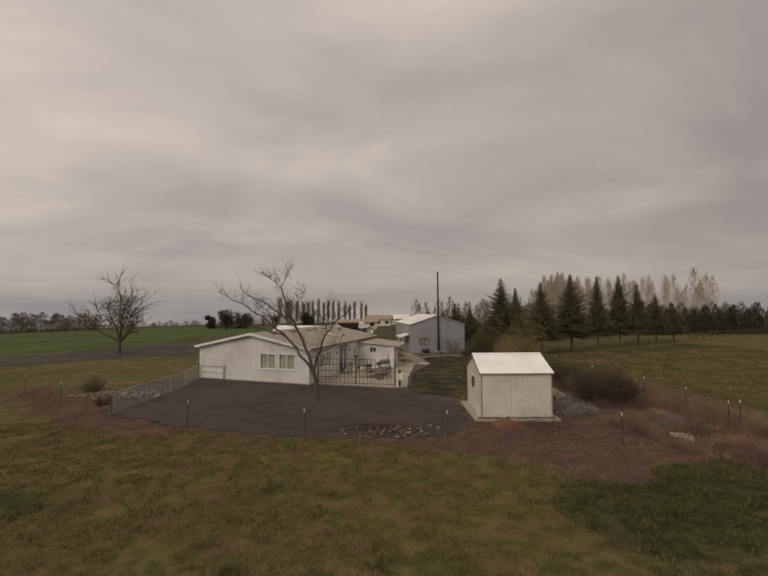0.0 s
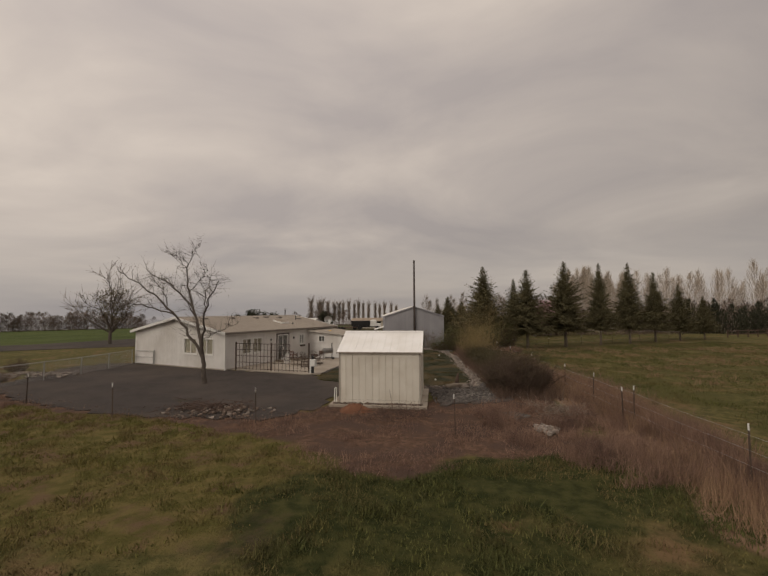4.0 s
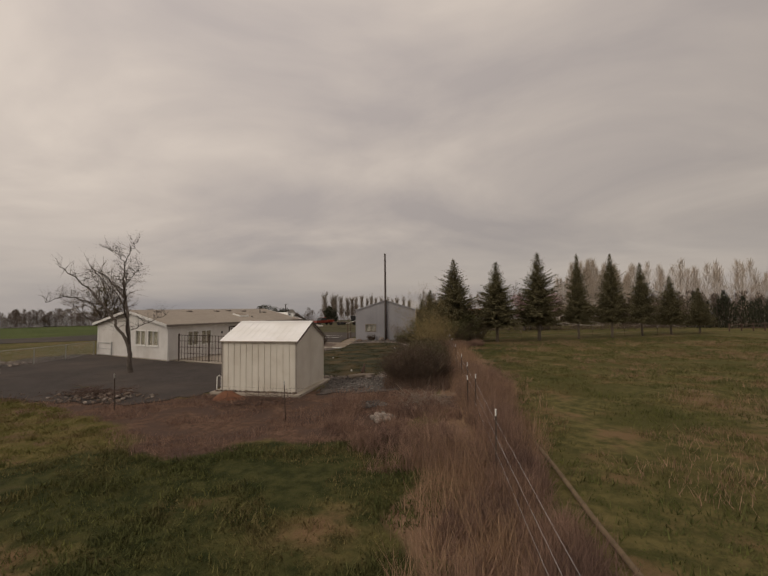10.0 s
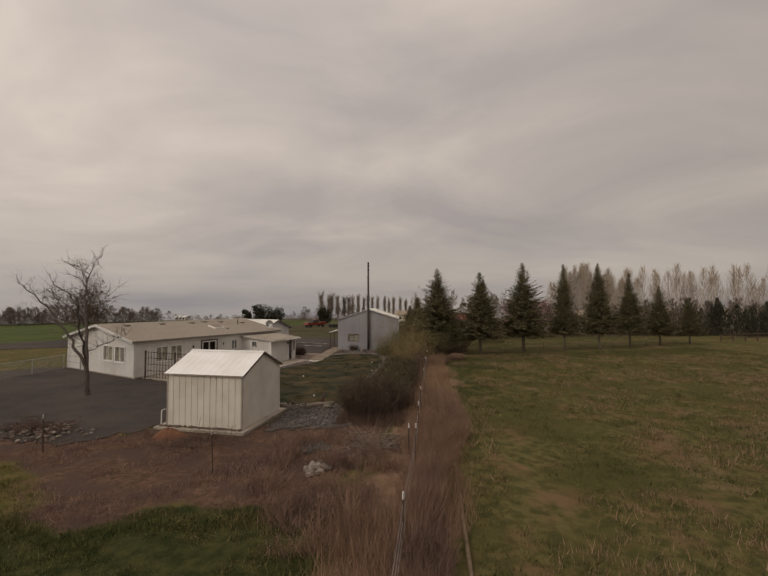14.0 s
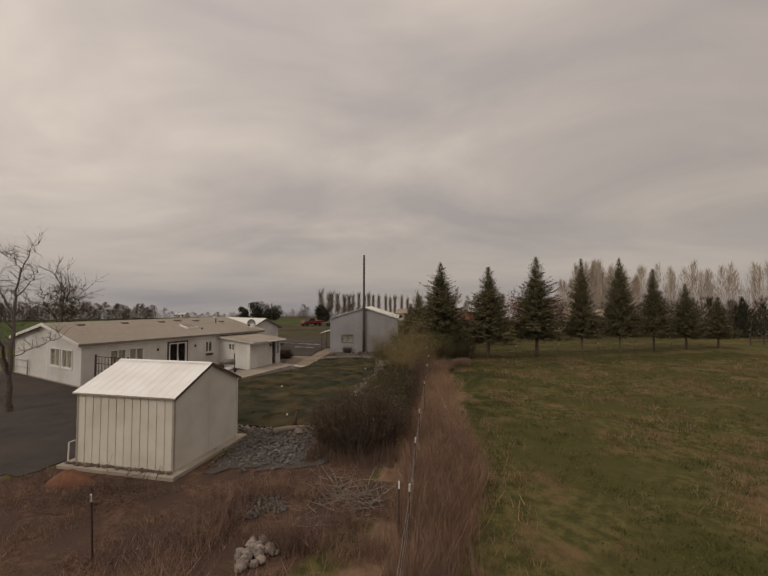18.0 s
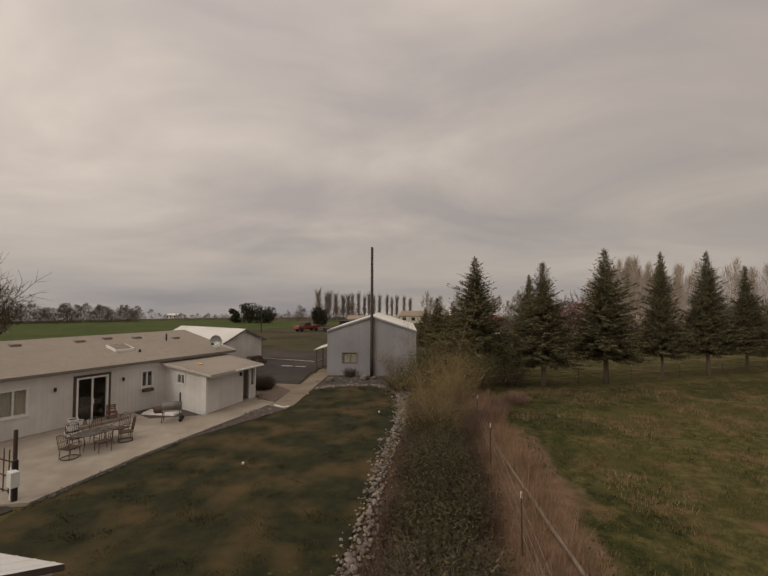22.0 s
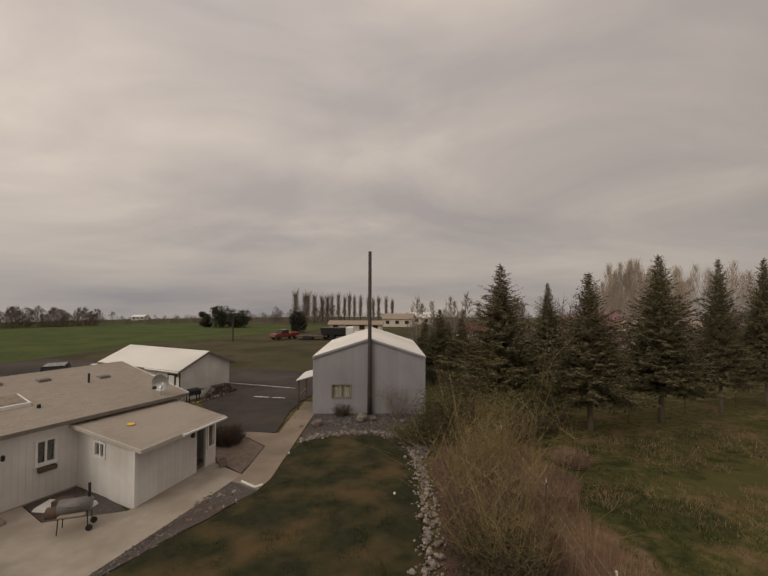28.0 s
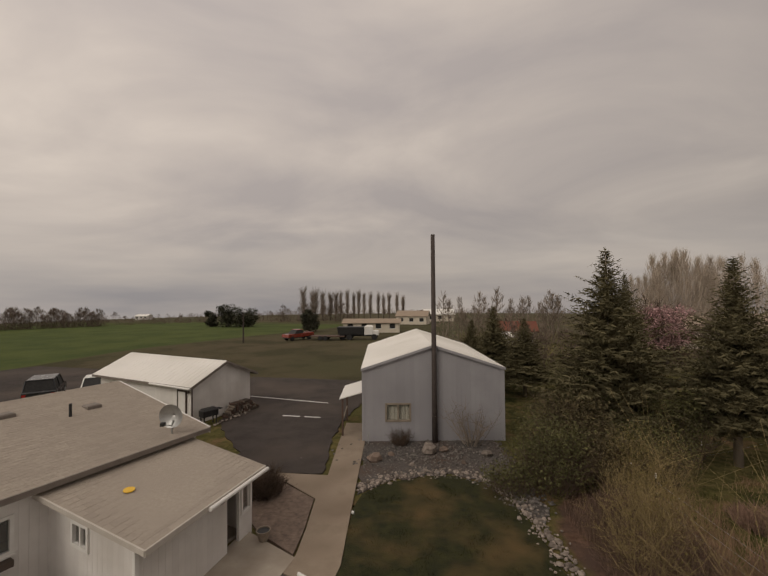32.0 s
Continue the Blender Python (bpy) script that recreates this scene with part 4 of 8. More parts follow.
def make_wing():
    rnd = random.Random(5)
    out = Vector((WING_SKEW.y, -WING_SKEW.x, 0))
    top = lambda s: 2.42 - 0.075 * s
    zt = top(EU)
    n_at = lambda s, n, z: (s, EV0 - n, z)
    holes = [(1.2, 1.82, 1.45, 1.95)]
    w = wall(wing, "near_wall", n_at, EU, top, holes, WHITE_SIDING, board=0.2)
    window(w, n_at, *holes[0], sill=False)

    def r_at(s, n, z):
        p = Vector((EU, EV0, 0)) + WING_SKEW * s + out * n
        return (p.x, p.y, z)

    def slab(s0, s1, n0, n1, z0, z1):
        return Geo().hexa([r_at(s0, n1, z0), r_at(s1, n1, z0), r_at(s1, n0, z0), r_at(s0, n0, z0)], [r_at(s0, n1, z1), r_at(s1, n1, z1), r_at(s1, n0, z1), r_at(s0, n0, z1)])
    wall(wing, "side_wall", r_at, 2.95, lambda s: zt, [], WHITE_SIDING, board=0.2)
    # porch: a dark door set back, a glazed panel and posts
    part("return_wall", slab(2.84, 2.94, -1.1, -0.13, 0.0, 2.08), WHITE_SIDING, wing)
    # The wall behind the door carries the recess's shade in its colour.
    part("porch_wall", slab(2.95, 4.0, -1.2, -1.1, 0.07, 2.1), INSIDE, wing)
    d = part("door", slab(3.0, 3.85, -1.1, -1.05, 0.1, 2.06), DARK_WOOD, wing, "dark brown front door")
    k = r_at(3.12, -1.03, 1.0)
    part("door_knob", Geo().lathe([(0.02, 0), (0.035, 0.02), (0.02, 0.05)], 8, k), STEEL, d)
    p_at = lambda s, n, z: r_at(3.5 + s, n, z)
    holes = [(0.1, 0.5, 0.85, 1.95)]
    pw = wall(wing, "porch_panel", p_at, 0.62, lambda s: zt, holes, WHITE_SIDING, thick=0.1)
    window(pw, p_at, *holes[0], panes=1, sill=False, name="side_light")
    e_at = lambda s, n, z: (2.8 - s, EV1 + 0.02 + n, z)
    wall(wing, "far_wall", e_at, 2.8, lambda s: top(2.8 - s) - 0.1, [], WHITE_SIDING)
    part("floor", Geo().box(0.05, 2.6, EV0 + 0.13, EV1, 0.0, 0.09), CONCRETE, wing)
    part("ceiling", Geo().box(0.05, 2.7, EV0 + 0.13, EV1, 2.03, 2.06), INSIDE, wing)
    z0, z1 = 2.5, 2.16
    lo0, lo1, hi0, hi1 = Vector((4.16, EV0 - 0.14, z1)), Vector((3.4, EV1 + 0.05, z1)), Vector((0.06, EV0 - 0.34, z0)), Vector((0.06, EV1 + 0.05, z0))
    r = roof_slope(wing, "roof_slope", lo0, lo1, hi0, hi1, 0.08, SHINGLE, "taupe shingle lean-to roof")
    # courses run along the slanted eaves; each tab is kept inside the roof's edges
    rows, up = 17, Vector((0, 0, 1))
    n_up = (lo1 - lo0).cross(hi0 - lo0).normalized()
    n_up = n_up if n_up.z > 0 else -n_up
    for j in range(rows):
        a0, a1 = lo0.lerp(hi0, j / rows), lo1.lerp(hi1, j / rows)
        b0, b1 = lo0.lerp(hi0, (j + 1) / rows), lo1.lerp(hi1, (j + 1) / rows)
        cuts = [0.0]
        while cuts[-1] < 1:
            cuts.append(min(1.0, cuts[-1] + rnd.uniform(0.06, 0.1) * (0.5 if len(cuts) == 1 and j % 2 else 1)))
        for q0, q1 in zip(cuts, cuts[1:]):
            if q1 - q0 < 0.012:
                continue
            e0, e1 = q0 + 0.0015, q1 - 0.0015
            h = 0.007 * rnd.uniform(0.8, 1.3)
            base = [a0.lerp(a1, e0), a0.lerp(a1, e1), b0.lerp(b1, e1), b0.lerp(b1, e0)]
            tip = [base[0] + n_up * h, base[1] + n_up * h, base[2] + n_up * 0.002, base[3] + n_up * 0.002]
            part("shingle", Geo().add([*base, *tip], [(4, 5, 6, 7), (0, 1, 5, 4), (1, 2, 6, 5), (3, 0, 4, 7)]), SHINGLE, r)
    part("fascia", Geo().beam(lo0 - up * 0.06, lo1 - up * 0.06, 0.04, 0.14), PALE_FASCIA, r, "pale eaves board")
    g0 = lo0.lerp(lo1, 0.42)
    part("gutter", Geo().tube([g0 + out * 0.07 - up * 0.07, lo1 + out * 0.07 - up * 0.08], 0.055, 8), TRIM, r, "white gutter")
    part("barge_board", Geo().beam(hi0 - up * 0.05, lo0 - up * 0.05, 0.04, 0.12), PALE_FASCIA, r)
    part("corner_board", Geo().box(EU - 0.06, EU + 0.035, EV0 - 0.035, EV0 + 0.06, 0, zt), TRIM, wing)
    part("wall_lamp", slab(2.6, 2.72, 0.01, 0.1, 1.6, 1.8), BLACK, wing, "black porch lamp")


make_wing()

# ---- shed ----
SM = pose(4.0, 21.0, 0, 0, 0, -1.6)


def make_shed():
    W, D, E, R = 3.58, 3.4, 2.36, 3.13
    shed = thing("garden_shed", "cream ribbed metal shed with white gable roof", "shed", SM)
    f_at = lambda s, n, z: (s, -n, z + 0.1)
    wall(shed, "front_wall", f_at, W, lambda s: E - 0.1, [], SHED_METAL, thick=0.05, board=0.297, gap=0.034, proud=0.022, board_name="panel")
    r_at = lambda s, n, z: (W + n, s, z + 0.1)
    gab = lambda s: E - 0.1 + (R - E) * min(s, D - s) / (D / 2)
    wall(shed, "side_wall", r_at, D, gab, [], SHED_METAL, thick=0.05, board=1.65, gap=0.012, proud=0.006, cuts=(D / 2,), board_name="panel")
    b_at = lambda s, n, z: (W - s, D + n, z + 0.1)
    wall(shed, "back_wall", b_at, W, lambda s: E - 0.1, [], SHED_METAL, thick=0.05)
    l_at = lambda s, n, z: (-n, D - s, z + 0.1)
    hole = [(1.2, 2.1, 0.0, 1.9)]
    lw = wall(shed, "door_wall", l_at, D, gab, hole, SHED_METAL, thick=0.05, board=0.6, gap=0.012, proud=0.006, cuts=(D / 2,), board_name="panel")
    d = part("door", Geo().box(-0.03, 0.0, D - 2.1, D - 1.2, 0.1, 2.0), SHED_METAL, shed)
    part("wreath", Geo().tube([(-0.06, D - 1.65 + 0.2 * math.cos(a), 1.62 + 0.26 * math.sin(a)) for a in np.linspace(0, 2 * math.pi, 17)], 0.045, 6), DARK_WOOD, d, "dark oval wreath")
    part("hinge_handle", Geo().box(-0.06, -0.03, D - 1.32, D - 1.28, 1.0, 1.15), STEEL, d)
    for a in (0, W):
        for b in (0, D):
            part("corner_trim", Geo().box(a - 0.035, a + 0.035, b - 0.035, b + 0.035, 0.08, E), SHED_TRIM if b == 0 else SHED_METAL, shed)
    o = 0.12
    pitch = (R - E) / (D / 2)
    zl, zr = E - pitch * o + 0.06, R + 0.06
    for sgn in (0, 1):
        y = -o if sgn == 0 else D + o
        lo0, lo1, hi0, hi1 = (-o, y, zl), (W + o, y, zl), (-o, D / 2, zr), (W + o, D / 2, zr)
        r = roof_slope(shed, "roof_slope", lo0, lo1, hi0, hi1, 0.03, SHED_ROOF, "white ribbed metal roof")
        n = 12
        for k in range(n):
            x = -o + (k + 0.5) * (W + 2 * o) / n
            g = Geo()
            g.hexa([(x - 0.022, y, zl), (x + 0.022, y, zl), (x + 0.022, D / 2, zr), (x - 0.022, D / 2, zr)][:: 1 if sgn == 0 else -1], [(x - 0.01, y, zl + 0.01), (x + 0.01, y, zl + 0.01), (x + 0.01, D / 2, zr + 0.01), (x - 0.01, D / 2, zr + 0.01)][:: 1 if sgn == 0 else -1])
            part("rib", g, SHED_ROOF, r)
        part("eaves_trim", Geo().box(-o, W + o, y - 0.01, y + 0.01, zl - 0.05, zl - 0.002), SHED_TRIM, r)
        for x in (-o - 0.012, W + o):
            g = Geo().hexa([(x, y, zl - 0.09), (x + 0.012, y, zl - 0.09), (x + 0.012, D / 2, zr - 0.09), (x, D / 2, zr - 0.09)][:: 1 if sgn == 0 else -1], [(x, y, zl), (x + 0.012, y, zl), (x + 0.012, D / 2, zr), (x, D / 2, zr)][:: 1 if sgn == 0 else -1])
            part("barge_trim", g, DARK_TRIM, r)
    part("ridge_cap", Geo().add([(-o, D / 2 - 0.12, zr - 0.03), (-o, D / 2, zr + 0.025), (-o, D / 2 + 0.12, zr - 0.03), (W + o, D / 2 - 0.12, zr - 0.03), (W + o, D / 2, zr + 0.025), (W + o, D / 2 + 0.12, zr - 0.03)], [(0, 3, 4, 1), (1, 4, 5, 2), (0, 1, 2), (3, 5, 4)]), SHED_ROOF, shed)
    base = Geo()
    base.soft_box(-0.42, W + 0.3, -0.34, D + 0.3, -0.08, 0.1, 0.02)
    part("slab", base, CONCRETE, shed, "concrete slab")
    part("handrail", Geo().tube([(-0.2, 0.2, 0.1), (-0.2, 0.2, 0.72), (-0.2, 0.05, 0.76), (-0.2, -0.12, 0.76), (-0.2, -0.14, 0.1)], 0.025, 8), TRIM, shed, "white pipe rail")
    rnd = random.Random(11)
    for k in range(34):
        x = -0.2 + k * (W + 0.35) / 34
        part("stone", Geo().stone((x, -0.16 + rnd.uniform(-0.05, 0.04), 0.13), rnd.uniform(0.05, 0.1), rnd), DARK_ROCK, shed)


make_shed()

# ---- garage ----
GM = pose(-7.06, 52.03, 0, 0, 0, -19.25)


def make_garage():
    L, D, E, R = 8.9, 4.4, 2.3, 3.27
    gar = thing("garage", "white garage with pale metal gable roof", "garage", GM)
    n_at = lambda s, n, z: (-L + s, -n, z)
    hole = [(7.75, 8.4, 0.0, 1.75)]
    w = wall(gar, "near_wall", n_at, L, lambda s: E, [], WHITE_SIDING, board=0.4)
    d = part("door", Geo().box(-L + 7.8, -L + 8.4, -0.06, -0.022, 0.05, 1.85), TRIM, gar)
    part("door_frame", Geo().box(-L + 7.7, -L + 7.8, -0.07, -0.02, 0.05, 1.95).box(-L + 8.4, -L + 8.5, -0.07, -0.02, 0.05, 1.95).box(-L + 7.7, -L + 8.5, -0.07, -0.02, 1.85, 1.95), DARK_TRIM, d)
    part("lamp", Geo().lathe([(0.05, 0), (0.08, 0.08), (0.04, 0.18)], 8, (-L + 8.75, -0.12, 1.8)), DARK_TRIM, gar)
    gab = lambda s: E + (R - E) * min(s, D - s) / (D / 2)
    r_at = lambda s, n, z: (n, s, z)
    wall(gar, "gable_wall", r_at, D, gab, [], WHITE_SIDING, board=0.4, cuts=(D / 2,))
    b_at = lambda s, n, z: (-s, D + n, z)
    wall(gar, "back_wall", b_at, L, lambda s: E, [], WHITE_SIDING)
    l_at = lambda s, n, z: (-L - n, D - s, z)
    wall(gar, "far_gable_wall", l_at, D, gab, [], WHITE_SIDING, cuts=(D / 2,))
    o = 0.35
    pitch = (R - E) / (D / 2)
    zl, zr = E - pitch * o + 0.1, R + 0.1
    for y in (-o, D + o):
        r = roof_slope(gar, "roof_slope", (-L - o, y, zl), (o, y, zl), (-L - o, D / 2, zr), (o, D / 2, zr), 0.05, WHITE_ROOF, "pale metal roof")
        for k in range(26):
            x = -L - o + (k + 0.5) * (L + 2 * o) / 26
            g = Geo().hexa([(x - 0.02, y, zl), (x + 0.02, y, zl), (x + 0.02, D / 2, zr), (x - 0.02, D / 2, zr)][:: 1 if y < 0 else -1], [(x - 0.01, y, zl + 0.02), (x + 0.01, y, zl + 0.02), (x + 0.01, D / 2, zr + 0.02), (x - 0.01, D / 2, zr + 0.02)][:: 1 if y < 0 else -1])
            part("rib", g, WHITE_ROOF, r)
        g = Geo().hexa([(o - 0.02, y, zl - 0.16), (o + 0.01, y, zl - 0.16), (o + 0.01, D / 2, zr - 0.16), (o - 0.02, D / 2, zr - 0.16)][:: 1 if y < 0 else -1], [(o - 0.02, y, zl), (o + 0.01, y, zl), (o + 0.01, D / 2, zr), (o - 0.02, D / 2, zr)][:: 1 if y < 0 else -1])
        part("barge_board", g, FASCIA, r)
        part("fascia", Geo().box(-L - o, o, y - 0.02, y + 0.02, zl - 0.15, zl - 0.005), FASCIA, r)
    part("gutter", Geo().tube([(-3.2, -o - 0.06, zl - 0.06), (o, -o - 0.06, zl - 0.08)], 0.06, 8), TRIM, gar)
    part("downpipe", Geo().tube([(0.06, -0.05, zl - 0.1), (0.06, -0.05, 0.0)], 0.045, 8), DARK_TRIM, gar)


make_garage()

# ---- metal building ----
BM = pose(3.05, 50.53, 0, 0, 0, 7.3)


def make_barn():
    W, L, E, R = 7.0, 10.0, 3.6, 4.72
    barn = thing("metal_building", "tall grey-blue ribbed metal building with pale roof", "building", BM)
    top = lambda s: E + (R - E) * min(s, W - s) / (W / 2)
    f_at = lambda s, n, z: (s, -n, z)
    hole = [(1.15, 2.32, 1.05, 1.85)]
    w = wall(barn, "front_wall", f_at, W, top, hole, BARN_METAL, thick=0.08, board=0.232, gap=0.016, proud=0.012, cuts=(W / 2,), board_name="panel")
    window(w, f_at, *hole[0], mat=WOOD, cover=BLIND, sill=False)
    l_at = lambda s, n, z: (-n, L - s, z)
    wall(barn, "left_wall", l_at, L, lambda s: E, [], BARN_METAL, thick=0.08, board=0.5, gap=0.03, proud=0.02, board_name="panel")
    r_at = lambda s, n, z: (W + n, s, z)
    wall(barn, "right_wall", r_at, L, lambda s: E, [], BARN_METAL, thick=0.08)
    b_at = lambda s, n, z: (W - s, L + n, z)
    wall(barn, "back_wall", b_at, W, top, [], BARN_METAL, thick=0.08, cuts=(W / 2,))
    o = 0.1
    pitch = (R - E) / (W / 2)
    zl, zr = E - pitch * o + 0.06, R + 0.06
    for x in (-o, W + o):
        r = roof_slope(barn, "roof_slope", (x, -o, zl), (x, L + o, zl), (W / 2, -o, zr), (W / 2, L + o, zr), 0.04, WHITE_ROOF, "pale metal roof")
        for k in range(30):
            y = -o + (k + 0.5) * (L + 2 * o) / 30
            g = Geo().hexa([(x, y - 0.02, zl), (x, y + 0.02, zl), (W / 2, y + 0.02, zr), (W / 2, y - 0.02, zr)][:: -1 if x < 0 else 1], [(x, y - 0.01, zl + 0.02), (x, y + 0.01, zl + 0.02), (W / 2, y + 0.01, zr + 0.02), (W / 2, y - 0.01, zr + 0.02)][:: -1 if x < 0 else 1])
            part("rib", g, WHITE_ROOF, r)
        g = Geo().hexa([(x, -o - 0.03, zl - 0.12), (x, -o, zl - 0.12), (W / 2, -o, zr - 0.12), (W / 2, -o - 0.03, zr - 0.12)][:: -1 if x < 0 else 1], [(x, -o - 0.03, zl + 0.01), (x, -o, zl + 0.01), (W / 2, -o, zr + 0.01), (W / 2, -o - 0.03, zr + 0.01)][:: -1 if x < 0 else 1])
        part("barge_trim", g, BARN_METAL, r)
    for x in (0, W):
        part("corner_trim", Geo().box(x - 0.06, x + 0.06, -0.04, 0.05, 0, E), BARN_METAL, barn)
    # awning on the left side
    aw = part("awning", Geo().hexa([(-1.25, 0.6, 1.95), (-0.02, 0.6, 2.3), (-0.02, 3.6, 2.3), (-1.25, 3.6, 1.95)], [(-1.25, 0.6, 2.0), (-0.02, 0.6, 2.35), (-0.02, 3.6, 2.35), (-1.25, 3.6, 2.0)]), WHITE_ROOF, barn, "pale metal awning")
    for y in (0.75, 3.45):
        part("awning_post", Geo().box(-1.15, -1.06, y - 0.045, y + 0.045, 0.0, 1.99), DARK_WOOD, aw)
    part("rail", Geo().beam((-1.1, 0.75, 0.85), (-1.1, 3.45, 0.85), 0.05, 0.09), WOOD, aw)
    part("hose_bib", Geo().tube([(0.25, -0.3, 0.0), (0.25, -0.3, 0.5), (0.3, -0.3, 0.55)], 0.025, 6), STEEL, barn)


make_barn()
pole = Geo().tube([(0, 0, -0.3), (0, 0, 3.0), (0.0, 0, 10.28)], [0.14, 0.125, 0.1], 12)
solo("utility_pole", pole, POLE_MAT, "tall bare dark pole before the metal building", "pole", pose(6.58, 50.75, 0), smooth=True)


# ---- plants ----
def wander(rnd, p, d, length, n, curl, lift=0.0):
    """Points of a bending shoot."""
    pts = [Vector(p)]
    d = Vector(d).normalized()
    for _ in range(n):
        d = (d + Vector((rnd.uniform(-1, 1), rnd.uniform(-1, 1), rnd.uniform(-1, 1) + lift)) * curl).normalized()
        pts.append(pts[-1] + d * (length / n))
    return pts, d


def grow(rnd, wood, twig, p, d, length, r, level, spread, lift, shoots=4, n=6, twig_r=0.012):
    """A limb with its side limbs and twigs."""
    seg = 4 if level > 1 else 3
    pts, end = wander(rnd, p, d, length, seg, 0.16, lift)
    if level <= 0:
        twig.tube(pts, [max(twig_r * (1 - 0.8 * i / seg), 0.002) for i in range(seg + 1)], 3, False)
        return
    rad = [r * (1 - 0.62 * i / seg) for i in range(seg + 1)]
    (wood if r > 0.03 else twig).tube(pts, rad, n if r > 0.05 else 4, False)
    for k in range(shoots):
        q = rnd.uniform(0.35, 1.0) if k else 1.0
        i = min(int(q * seg), seg - 1)
        at = pts[i].lerp(pts[i + 1], q * seg - i)
        ax = (pts[i + 1] - pts[i]).normalized()
        side = ax.cross(Vector((rnd.uniform(-1, 1), rnd.uniform(-1, 1), rnd.uniform(-1, 1)))).normalized()
        nd = (ax + side * spread * rnd.uniform(0.5, 1.2)).normalized()
        grow(rnd, wood, twig, at, nd, length * rnd.uniform(0.55, 0.8), r * 0.5, level - 1, spread, lift, shoots, n, twig_r)


def plant(name, label, category, trunk, crown, tmat, cmat, at, rz=0.0, s=1.0, group="", crown_name="crown", tilt=0.0):
    t = thing(name, label, category, pose(at[0], at[1], at[2] if len(at) > 2 else gz(at[0], at[1]) - 0.03, tilt, 0, rz) @ Matrix.Scale(s, 4), group)
    if trunk is not None:
        part("trunk", trunk, tmat, t, smooth=True)
    if crown is not None:
        part(crown_name, crown, cmat, t)
    return t


def bare_tree(seed, h, limbs, r=0.16, level=3, spread=0.75, lift=0.12, shoots=4, twig_r=0.012):
    rnd = random.Random(seed)
    wood, twig = Geo(), Geo()
    fork = h * 0.22
    pts, d = wander(rnd, (0, 0, -0.2), (0.02, 0, 1), fork + 0.2, 4, 0.06)
    wood.tube(pts, [r * 1.25, r * 1.05, r, r * 0.95, r * 0.9], 9)
    for dx, dy, dz, ln in limbs:
        grow(rnd, wood, twig, pts[-1] - Vector((0, 0, rnd.uniform(0, 0.25))), (dx, dy, dz), ln * h, r * 0.62, level, spread, lift, shoots, 7, twig_r)
    return wood, twig


